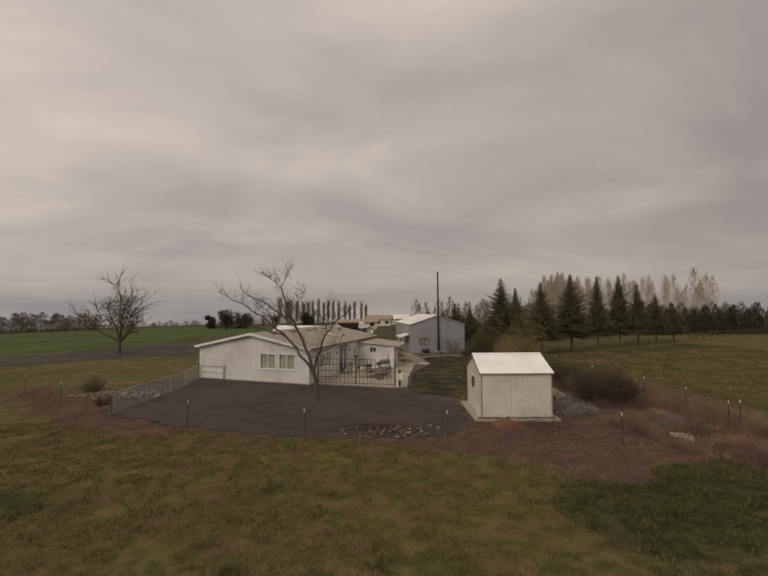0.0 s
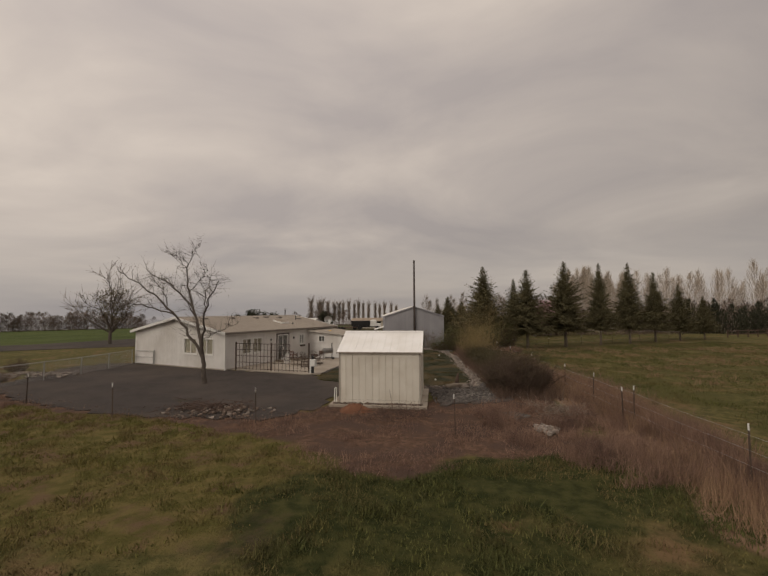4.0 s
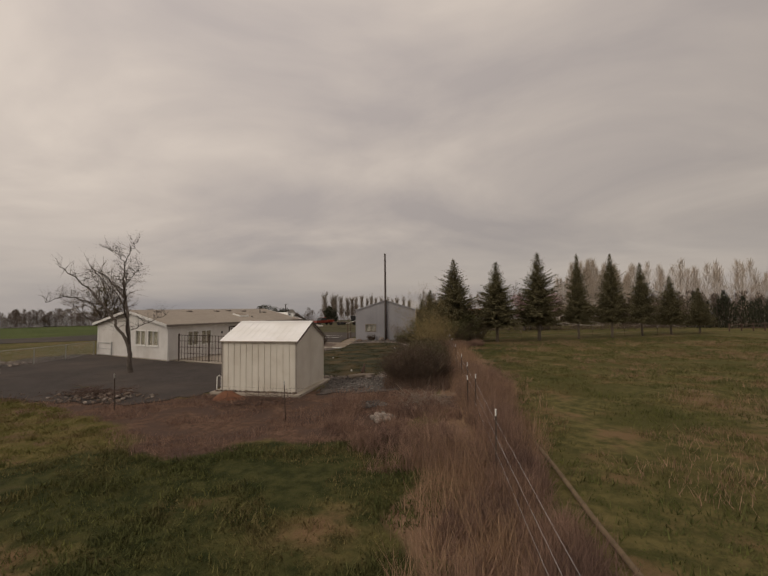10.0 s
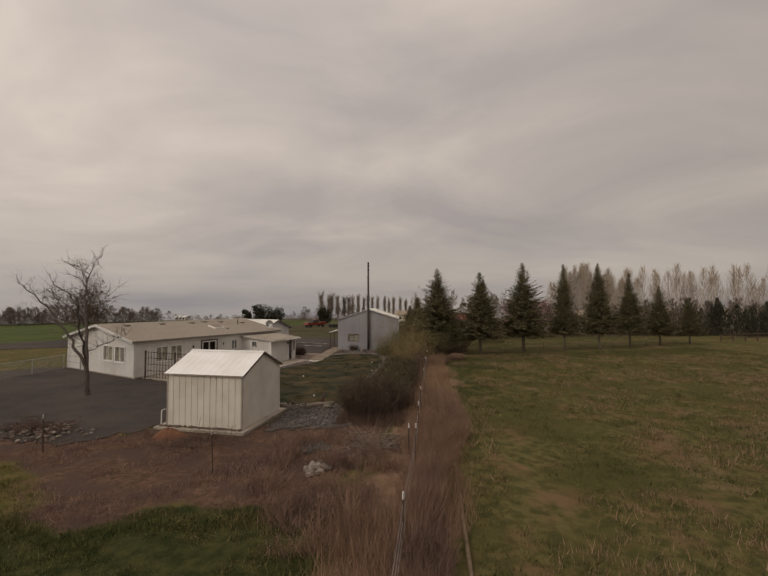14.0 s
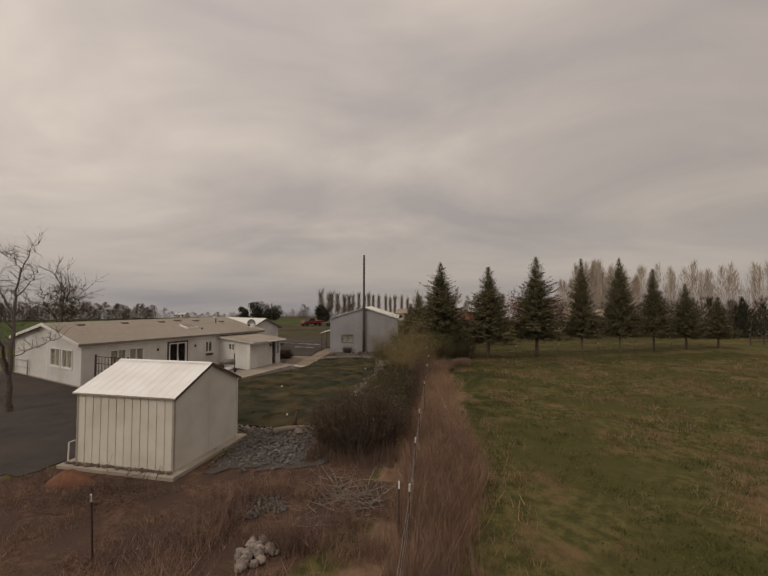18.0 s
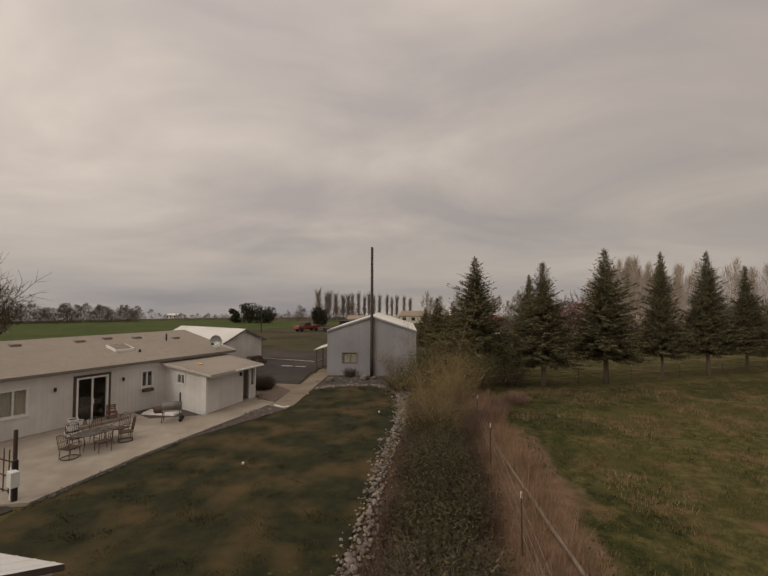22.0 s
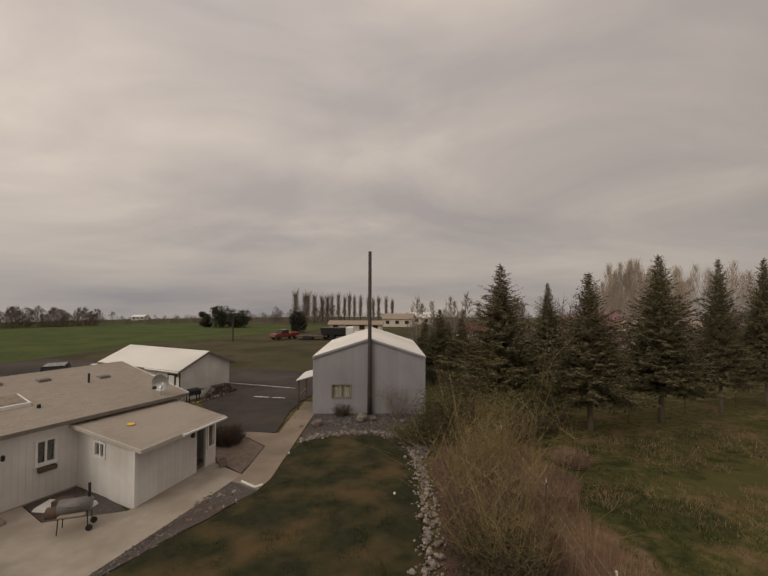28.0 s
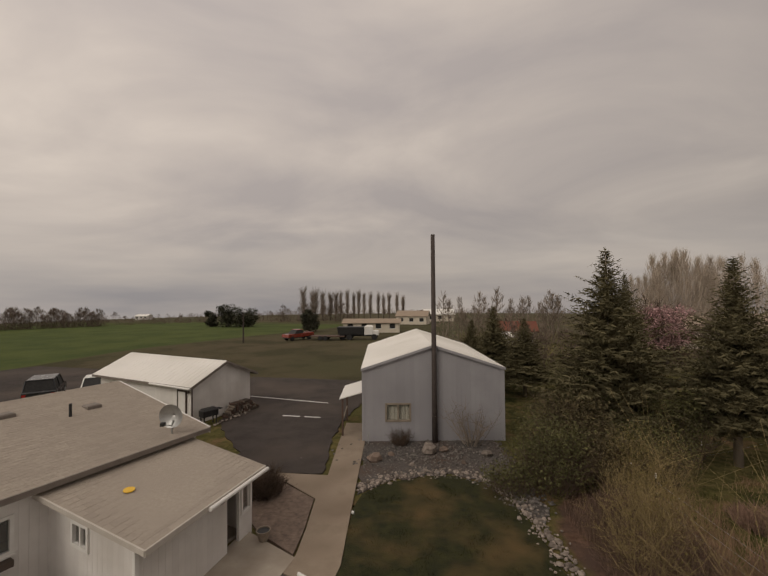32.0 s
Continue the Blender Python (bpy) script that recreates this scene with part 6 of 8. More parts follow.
# ---- grass and brush ----
def blades(name, label, spots, mat, hmin, hmax, w, seed, lean=0.5, tuft=1.5):
    """Blades of grass, each one a slim triangle: spots is an array of places."""
    rs = np.random.RandomState(seed)
    n = len(spots)
    a, t = rs.uniform(0, 2 * np.pi, n), rs.uniform(0, 2 * np.pi, n)
    h, l = rs.uniform(hmin, hmax, n), rs.uniform(0, lean, n)
    if hmax < 0.2:
        # tufts: taller and shorter clumps
        h = h * np.array([min(1.8, max(0.4, 1 + tuft * noise.noise(Vector((x * 1.5, y * 1.5, seed))))) for x, y in spots])
    z = np.array([gz(x, y) for x, y in spots]) - 0.01
    ww = w * rs.uniform(0.6, 1.3, n)
    v = np.empty((n, 3, 3))
    v[:, 0] = np.stack([spots[:, 0] - np.cos(a) * ww, spots[:, 1] - np.sin(a) * ww, z], 1)
    v[:, 1] = np.stack([spots[:, 0] + np.cos(a) * ww, spots[:, 1] + np.sin(a) * ww, z], 1)
    v[:, 2] = np.stack([spots[:, 0] + np.cos(t) * h * l, spots[:, 1] + np.sin(t) * h * l, z + h], 1)
    me = bpy.data.meshes.new(name)
    me.vertices.add(3 * n)
    me.vertices.foreach_set("co", v.ravel())
    me.loops.add(3 * n)
    me.loops.foreach_set("vertex_index", np.arange(3 * n))
    me.polygons.add(n)
    me.polygons.foreach_set("loop_start", np.arange(0, 3 * n, 3))
    me.polygons.foreach_set("loop_total", np.full(n, 3))
    me.update(calc_edges=True)
    me.materials.append(mat)
    return tagged(new(name, me), label, "grass", kind="stuff")


def scatter(n, x0, x1, y0, y1, seed, keep, tuft=0.0, per=1):
    rs = np.random.RandomState(seed)
    m = n // per
    p = np.stack([rs.uniform(x0, x1, m), rs.uniform(y0, y1, m)], 1)
    p = np.array([q for q in p if keep(q[0], q[1])])
    if per > 1:
        p = np.repeat(p, per, 0) + rs.normal(0, tuft, (len(p) * per, 2))
    return p


def fence_x(y):
    for (x0, y0), (x1, y1) in zip(FENCE, FENCE[1:]):
        if y0 <= y <= y1:
            return x0 + (x1 - x0) * (y - y0) / (y1 - y0)
    return FENCE[0][0] if y < FENCE[0][1] else FENCE[-1][0]


def patch(x, y, s=0.3, k=0.0):
    return noise.noise(Vector((x * s, y * s, k)))


def in_field(x, y):
    return seg_dist(x, y, DIRT) + patch(x, y, 0.35) * 1.2 > 1.4 and y < 21.5 and (y > 13 or seg_dist(x, y, TRAIL) + 1.6 * patch(x, y, 1.3) > 0.5 and seg_dist(x, y, TRAIL_WEST) + 1.6 * patch(x, y, 1.3) > 0.3) and x < fence_x(y) - 0.7 and not (x > -3 and y > max(15.4, 17.8 - 0.5 * x)) and not (x > -1 and seg_dist(x, y, SIDE_DIRT) + patch(x, y, 0.35) < 1.9) and patch(x, y, 0.5, 3) > -0.3


def in_fresh(x, y):
    return y > 9.5 + 2 * patch(x, y, 0.4, 23) and x < 4.6 + 2.5 * patch(x, y, 0.35, 24)


def in_pasture(x, y):
    return x > fence_x(y) + 1.6 and y < 46 + 0.42 * (x - 14) and patch(x, y, 0.4, 7) > -0.28


blades("field_grass", "short tufty pasture grass", scatter(150000, -24, 15, 3, 20, 1, lambda x, y: in_field(x, y) and not in_fresh(x, y), 0.11, 9), GRASS_BLADE, 0.03, 0.1, 0.013, 2, 1.0)
blades("fresh_grass", "short yellow-green tufts in the field", scatter(130000, -24, 5, 8, 21.5, 15, lambda x, y: in_field(x, y) and in_fresh(x, y), 0.1, 9), FRESH_BLADE, 0.03, 0.095, 0.013, 16, 1.0)
blades("lush_grass", "dark green tufts in the field", scatter(36000, 4.5, 14, 8, 16.5, 13, lambda x, y: in_field(x, y) and patch(x, y, 0.7, 5) > 0.0, 0.11, 9), LUSH_BLADE, 0.04, 0.12, 0.013, 14, 1.1)
blades("pasture_grass", "short pasture grass beyond the fence", scatter(200000, 14, 48, 8, 58, 3, in_pasture, 0.14, 9), GRASS_BLADE, 0.04, 0.13, 0.016, 4, 0.9)
blades("pasture_straw", "dry straw in the pasture", scatter(60000, 15.5, 44, 8, 54, 5, lambda x, y: in_pasture(x, y) and patch(x, y, 0.22, 11) > 0.0, 0.16, 10), DRY_BLADE, 0.08, 0.3, 0.009, 6, 0.9)
blades("lawn_grass", "short lawn grass", scatter(195000, -1, 10.5, 26, 47, 7, lambda x, y: inside(x, y, LAWN_EDGE) and patch(x, y, 0.6, 2) > -0.35, 0.07, 6), LAWN_BLADE, 0.03, 0.1, 0.016, 8, tuft=0.8)
blades("fence_grass", "tall dry grass along the wire fence", scatter(60000, 11.5, 19, 2, 46, 9, lambda x, y: abs(x - fence_x(y) - (0.6 if y > 15 else -0.8)) < 1.0 + 0.35 * patch(x, y, 0.5, 4), 0.1, 10), DRY_BLADE, 0.25, 0.85, 0.007, 10, 0.7)


def in_brush(x, y):
    f = fence_x(y)
    left = 4.2 * smooth01(y, 11.0, 15.0) * (1 - smooth01(y, 20.0, 23.5)) + 0.9
    if y < 27 and f <= x < f + 0.75 + 0.5 * smooth01(y, 15, 19) + 0.45 * patch(x, y, 0.7, 31) and patch(x, y, 0.9, 33) > -0.35:
        return True
    if y < 16 and f - 0.5 - 0.9 * (1 - smooth01(y, 10.5, 13.0)) + 0.9 * patch(x, y, 0.6, 13) < x < f + 0.1:
        return patch(x, y, 1.1, 17) > -0.22
    return f - left + patch(x, y, 0.5, 6) < x < f + 2.0 + 0.5 * patch(x, y, 0.6, 8) and seg_dist(x, y, [(13.2, 15.2), (12, 17.5), (10.5, 19.4), (13.6, 20), (14.6, 19), (15.3, 23), (15.0, 26)]) < 1.8 + 0.8 * patch(x, y, 0.5, 9)


def thick_brush(x, y):
    """Dense on the pasture side of the fence, thin and patchy on the yard side."""
    if not in_brush(x, y):
        return False
    f = fence_x(y)
    return x > f - 0.3 or y < 16 and x > f - 2.2 or (y < 20.5 and patch(x, y, 0.9, 21) > (0.2 if y > 17 else -0.05))


def brush():
    rnd = random.Random(141)
    g = Geo()
    pts = scatter(17000, 8.5, 17.6, 6, 38, 142, thick_brush)
    for x, y in pts[:5600]:
        h = (rnd.uniform(0.4, 1.15) if x > fence_x(y) else rnd.uniform(0.35, 0.95)) * (0.6 + 0.4 * smooth01(y, 12.5, 15.5)) * (1 + 0.35 * patch(x, y, 0.6, 12))
        p, e = wander(rnd, (x, y, -0.02), (rnd.uniform(-0.6, 0.6), rnd.uniform(-0.6, 0.6), 1), h, 3, 0.22)
        g.tube(p, [0.006, 0.005, 0.004, 0.002], 3, False)
        for _ in range(4):
            s, e = wander(rnd, p[rnd.randint(1, 2)], (rnd.uniform(-1, 1), rnd.uniform(-1, 1), rnd.uniform(0, 1)), h * rnd.uniform(0.2, 0.45), 2, 0.3)
            g.tube(s, [0.004, 0.003, 0.0015], 3, False)
    tagged(new("brush", g.mesh("brush", BRUSH)), "reddish brown dead weeds along the fence", "brush", kind="stuff")


brush()
blades("brush_stalks", "dead reddish weed stalks", scatter(170000, 8.5, 17.6, 6, 38, 143, lambda x, y: thick_brush(x, y) and x < fence_x(y), 0.12, 8), BRUSH, 0.12, 0.6, 0.006, 144, 1.0)
blades("low_brush_stalks", "low dead reddish weeds beyond the fence", scatter(90000, 13, 17.6, 7, 15.5, 153, lambda x, y: in_brush(x, y) and x > fence_x(y) and y < 15.2 + 2 * patch(x, y, 0.5, 35), 0.12, 8), BRUSH, 0.12, 0.6, 0.006, 154, 1.0)
blades("tall_brush_stalks", "tall dead reddish stalks beyond the fence", scatter(110000, 13, 17.6, 13, 38, 149, lambda x, y: in_brush(x, y) and x > fence_x(y) and 15.2 + 2 * patch(x, y, 0.5, 35) <= y < 18 + 3 * patch(x, y, 0.5, 35), 0.12, 8), BRUSH, 0.35, 1.25, 0.006, 150, 0.7)
blades("tall_dry_grass", "tall straw-coloured dead grass beyond the fence", scatter(120000, 13, 17.6, 15, 38, 151, lambda x, y: in_brush(x, y) and x > fence_x(y) and y >= 18 + 3 * patch(x, y, 0.5, 35) and (y < 26 or patch(x, y, 0.8, 37) > -0.05), 0.12, 8), DRY_BLADE, 0.2, 0.75, 0.006, 152, 0.8)


def in_bare(x, y):
    near = seg_dist(x, y, DIRT) < 2.4 or seg_dist(x, y, SIDE_DIRT) < 2.2
    return near and not inside(x, y, YARD) and patch(x, y, 0.6, 14) > -0.05


blades("dead_weeds", "sparse dead weeds on the bare strip", scatter(190000, -26, 13, 12.5, 31, 145, in_bare, 0.12, 9), BRUSH, 0.03, 0.2, 0.007, 146, 1.2)
blades("shrub_bed_stalks", "dead stalks between the shrubs", scatter(34000, 10.9, 14.2, 22.5, 45, 147, lambda x, y: x > 11.1 - 0.02 * max(0, y - 28) and patch(x, y, 0.7, 15) > -0.25, 0.09, 8), TWIG_PURPLE, 0.2, 0.85, 0.006, 148, 0.6)


# ---- things in the yard ----
def stones(name, label, spots, mats, seed, group=""):
    """A heap or a row of stones, each a part of its own."""
    rnd = random.Random(seed)
    x0, y0 = spots[0][0], spots[0][1]
    t = thing(name, label, "rocks", pose(x0, y0, 0), group)
    kinds = {}
    for i, (x, y, z, r) in enumerate(spots):
        k = (i % 12, i % len(mats))
        if k not in kinds:
            kinds[k] = Geo().stone((0, 0, 0), 1.0, rnd).mesh("stone", mats[k[1]])
        o = part("stone", kinds[k], None, t)
        o.matrix_local = pose(x - x0, y - y0, z, rnd.uniform(-15, 15), rnd.uniform(-15, 15), rnd.uniform(0, 360)) @ Matrix.Scale(r, 4)
    return t


def row_spots(line, n, width, rmin, rmax, seed):
    rnd = random.Random(seed)
    lens = [math.hypot(b[0] - a[0], b[1] - a[1]) for a, b in zip(line, line[1:])]
    out = []
    for k in range(n):
        d = sum(lens) * (k + rnd.random()) / n
        for (a, b), L in zip(zip(line, line[1:]), lens):
            if d <= L or b == line[-1]:
                q = min(d / L, 1)
                r = rnd.uniform(rmin, rmax)
                out.append((a[0] + (b[0] - a[0]) * q + rnd.gauss(0, width), a[1] + (b[1] - a[1]) * q + rnd.gauss(0, width), 0.03 + r * 0.3, r))
                break
            d -= L
    return out


def heap_spots(cx, cy, rx, ry, h, n, rmin, rmax, seed):
    rnd = random.Random(seed)
    out = []
    for _ in range(n):
        a, q = rnd.uniform(0, 6.283), rnd.random() ** 0.6
        r = rnd.uniform(rmin, rmax)
        out.append((cx + rx * q * math.cos(a), cy + ry * q * math.sin(a), max(0.02, h * (1 - q) * rnd.random()) + r * 0.3, r))
    return out


BORDER = [(4.2, 25.7), (6.5, 25.45), (8.4, 25.3), (9.8, 25.5), (10.5, 26.1), (10.8, 27.8), (10.72, 30.0), (10.55, 33.0), (10.4, 35.0), (10.42, 38.5), (10.25, 41.0), (9.9, 43.2), (9.4, 45.5), (8.6, 47.0), (7.4, 47.5), (6.2, 47.4), (4.5, 46.6), (3.75, 45.6)]
stones("rock_border", "border of pale fist-sized rocks round the lawn", row_spots(BORDER, 300, 0.17, 0.05, 0.115, 201), [ROCK], 202)
tagged(new("border_pebbles", (lambda g: g.mesh("border_pebbles", ROCK))((lambda g, rnd: [g.stone((x, y, z), r, rnd) for x, y, z, r in row_spots(BORDER, 1700, 0.22, 0.025, 0.06, 203)] and g)(Geo(), random.Random(204)))), "small pale stones of the lawn border", "pebbles", kind="stuff")
gravel_rnd = random.Random(219)
gravel_geo = Geo()
for gx, gy, sx, sy, n in ((9.9, 23.6, 0.8, 0.8, 420), (6.6, 49.4, 1.7, 1.0, 420), (9.9, 45.6, 0.35, 0.7, 160)):
    for _ in range(n):
        r = gravel_rnd.uniform(0.02, 0.075)
        gravel_geo.stone((gravel_rnd.gauss(gx, sx), gravel_rnd.gauss(gy, sy), 0.045 + r * 0.3), r, gravel_rnd)
tagged(new("gravel_stones", gravel_geo.mesh("gravel_stones", GREY_ROCK)), "loose grey stones on the gravel", "pebbles", kind="stuff")
stones("bed_stones", "loose brown stones in the gravel bed by the walk", heap_spots(2.9, 39.5, 0.8, 0.7, 0.06, 34, 0.04, 0.11, 217), [DARK_ROCK, ROCK, DARK_ROCK], 218)
stones("rock_pile", "low heap of pale and dark rocks by the yard", heap_spots(-0.8, 19.4, 2.4, 1.2, 0.2, 190, 0.03, 0.1, 205), [DARK_ROCK, DARK_ROCK, ROCK, DARK_ROCK], 206)
brushwood_rnd = random.Random(213)
brushwood = Geo()
for _ in range(260):
    p = Vector((brushwood_rnd.gauss(-0.5, 0.9), brushwood_rnd.gauss(0.3, 0.45), brushwood_rnd.uniform(0.05, 0.3)))
    q = p + Vector((brushwood_rnd.uniform(-0.5, 0.5), brushwood_rnd.uniform(-0.4, 0.4), brushwood_rnd.uniform(-0.12, 0.16)))
    brushwood.tube([p, q], [0.014, 0.006], 4, False)
solo("brushwood_heap", brushwood, DARK_WOOD, "low heap of dark sticks on the rock pile", "sticks", pose(-0.8, 19.4, 0.0), kind="stuff")
stones("rock_heap", "scattered pale rocks beside the chain-link fence", heap_spots(-18.6, 27.8, 3.3, 1.3, 0.1, 130, 0.05, 0.14, 207), [ROCK], 208)
stones("rock_heap", "small heap of whitish stones in the weeds", heap_spots(12.0, 17.8, 0.45, 0.55, 0.14, 42, 0.05, 0.13, 209), [ROCK], 210)
stones("boulders", "brown boulders before the metal building", [(3.95, 48.3, 0.14, 0.34), (6.3, 49.4, 0.16, 0.42), (7.0, 49.7, 0.1, 0.25), (8.9, 49.4, 0.1, 0.28), (4.6, 49.0, 0.06, 0.18), (5.6, 48.0, 0.05, 0.15), (7.8, 48.4, 0.05, 0.16)], [DARK_ROCK, ROCK], 211)


def pebbles(name, label, poly, n, rmin, rmax, mat, seed):
    rnd = random.Random(seed)
    xs, ys = [p[0] for p in poly], [p[1] for p in poly]
    g = Geo()
    k = 0
    while k < n:
        x, y = rnd.uniform(min(xs), max(xs)), rnd.uniform(min(ys), max(ys))
        if inside(x, y, poly):
            r = rnd.uniform(rmin, rmax)
            g.stone((x, y, 0.03 + r * 0.2), r, rnd)
            k += 1
    tagged(new(name, g.mesh(name, mat)), label, "gravel", kind="stuff")


pebbles("gravel_stones", "loose gravel along the worn edge of the yard", [(-17.4, 22.9), (-10.5, 19.8), (-4.4, 18.0), (1.4, 17.6), (3.6, 20.0), (2.6, 20.4), (0.8, 18.8), (-4.0, 19.2), (-10.0, 21.0), (-16.6, 23.8)], 380, 0.01, 0.035, DARK_ROCK, 225)
pebbles("gravel_stones", "loose grey gravel beside the shed", [(8.2, 21.5), (11.0, 22.2), (11.6, 25.2), (9.9, 26.4), (8.0, 25.4)], 1500, 0.015, 0.05, GREY_ROCK, 221)
pebbles("gravel_stones", "loose pale gravel before the metal building", [(3.8, 46.4), (5.4, 47.0), (7.8, 46.8), (9.3, 44.6), (10.3, 45.6), (9.7, 51.8), (3.0, 50.4)], 1900, 0.015, 0.05, GREY_ROCK, 222)
pebbles("gravel_stones", "grey gravel patch on the bare soil", [(10.0, 19.3), (11.2, 19.0), (12.0, 19.6), (11.4, 20.3), (10.3, 20.1)], 380, 0.012, 0.04, GREY_ROCK, 226)
pebbles("gravel_stones", "loose gravel in the small bed", [(1.7, 35.5), (2.0, 35.6), (3.0, 38.1), (3.85, 40.3), (2.65, 40.8)], 420, 0.025, 0.05, ROCK, 223)
pebbles("gravel_stones", "loose gravel in the corner bed", [hw(0.1, 8.2), hw(1.9, 8.0), hw(3.4, 9.6), hw(0.1, 9.7)], 260, 0.025, 0.05, DARK_ROCK, 224)


def mound():
    rnd = random.Random(212)
    g = Geo()
    n, m = 18, 6
    for i in range(m):
        q = i / (m - 1)
        for k in range(n):
            a = 2 * math.pi * k / n
            r = (1 - q) * (1 + 0.15 * math.sin(3 * a + 1)) + 0.02
            g.v.append((0.75 * r * math.cos(a), 0.42 * r * math.sin(a), -0.04 + 0.34 * math.sin(q * 1.57) * rnd.uniform(0.9, 1.1)))
    for i in range(m - 1):
        for k in range(n):
            g.f.append((i * n + k, i * n + (k + 1) % n, (i + 1) * n + (k + 1) % n, (i + 1) * n + k))
    g.f.append(tuple((m - 1) * n + k for k in range(n)))
    solo("dirt_mound", g, RED_DIRT, "low mound of rust-red earth before the shed", "earth", pose(4.85, 20.0, 0.0), smooth=True)


mound()


def log_thing():
    t = thing("driftwood", "weathered log and stump beside the gravel", "wood", pose(9.4, 25.3, 0))
    part("log", Geo().tube([(-0.5, -0.3, 0.12), (0.0, 0.0, 0.16), (0.75, 0.45, 0.14)], [0.13, 0.12, 0.09], 9), WOOD, t, smooth=True)
    part("stump", Geo().tube([(0.1, 0.35, 0), (0.12, 0.35, 0.35), (0.2, 0.4, 0.75)], [0.12, 0.1, 0.04], 8), DARK_WOOD, t, smooth=True)
    part("stone", Geo().stone((0.55, -0.1, 0.12), 0.22, random.Random(3)), ROCK, t)


log_thing()


def sticks(seed, label, at, n, mat):
    rnd = random.Random(seed)
    g = Geo()
    for _ in range(n):
        p, e = wander(rnd, (rnd.gauss(0, 0.6), rnd.gauss(0, 0.55), 0.04), (rnd.uniform(-1, 1), rnd.uniform(-1, 1), rnd.uniform(0.02, 0.3)), rnd.uniform(0.3, 1.1), 4, 0.3)
        p = [Vector((q.x, q.y, max(q.z, 0.02))) for q in p]
        g.tube(p, [0.011, 0.009, 0.007, 0.005, 0.003], 4, False)
    solo("branch_heap", g, mat, label, "branches", pose(at[0], at[1], 0.0), kind="stuff")


sticks(214, "heap of thin grey dead branches on the bare soil", (13.3, 20.4), 170, TWIG_GREY)
sticks(215, "low heap of dark twigs before the shed", (6.7, 19.4), 130, DARK_WOOD)

# wire fences
WIRE_POSTS = [(15.75, 4.5), (15.32, 13.6), (15.12, 18.4), (14.95, 21.4), (14.8, 24.4), (14.6, 29.7), (14.35, 35.0), (14.1, 39.5), (13.6, 44.8)]
FRONT_POSTS = [(-25.2, 28.3), (-20.6, 25.4), (-15.6, 22.4), (-10.6, 20.2), (-4.6, 18.2), (1.6, 17.6), (8.8, 17.0), (14.9, 18.7)]


def wire_fence(name, label, posts, h, wires, seed, wr=0.0035, wmat=None):
    rnd = random.Random(seed)
    t = thing(name, label, "fence", pose(posts[0][0], posts[0][1], 0))
    x0, y0 = posts[0]
    tops = []
    for x, y in posts:
        lx, ly = rnd.uniform(-0.05, 0.05), rnd.uniform(-0.05, 0.05)
        g = Geo().beam((x - x0, y - y0, -0.2), (x - x0 + lx, y - y0 + ly, h), 0.04, 0.012).beam((x - x0, y - y0 + 0.015, -0.2), (x - x0 + lx, y - y0 + ly + 0.015, h), 0.012, 0.03)
        p = part("post", g, RUST, t)
        part("tip", Geo().beam((x - x0 + lx * 0.9, y - y0 + ly * 0.9, h - 0.14), (x - x0 + lx, y - y0 + ly, h + 0.015), 0.034, 0.034), POST_WHITE, p, "white painted tip")
        tops.append((x - x0, y - y0, lx, ly))
    for z in wires:
        for a, b in zip(tops, tops[1:]):
            k = z / h
            p, q = Vector((a[0] + a[2] * k, a[1] + a[3] * k, z)), Vector((b[0] + b[2] * k, b[1] + b[3] * k, z))
            part("wire", Geo().tube([p, p.lerp(q, 0.5) - Vector((0, 0, 0.03)), q], wr, 4, False), wmat or STEEL, t)


wire_fence("wire_fence", "rusty steel-post wire fence along the pasture", WIRE_POSTS, 1.45, (0.5, 0.85, 1.2), 231)
wire_fence("wire_fence", "rusty steel-post fence before the yard", FRONT_POSTS, 1.35, (0.5, 1.1), 232, 0.002, RUST)
SPRUCE_FENCE = [(13.6, 46.4), (17.5, 48.9), (22.0, 51.2), (26.5, 53.6), (31.0, 55.8), (35.5, 58.2), (40.0, 60.0)]
wire_fence("wire_fence", "thin wire fence under the spruces", SPRUCE_FENCE, 1.1, (0.5, 0.95), 233, 0.003)


def pipe_line(label, a, b, r=0.055, mat=WOOD):
    g = Geo()
    pts = [Vector((a[0] + (b[0] - a[0]) * k / 8, a[1] + (b[1] - a[1]) * k / 8, 0.07 + 0.02 * math.sin(k * 2.1))) for k in range(9)]
    o = pts[0].copy()
    g.tube([p - o for p in pts], r, 10)
    solo("irrigation_pipe", g, mat, label, "pipe", Matrix.Translation(o), smooth=True)


pipe_line("brown weathered pipe lying in the pasture grass", (16.95, 9.0), (16.4, 19.4), 0.05, POLE_WOOD)
pipe_line("pale weathered pole lying beside the fence", (15.85, 28.6), (14.7, 36.6), 0.05)


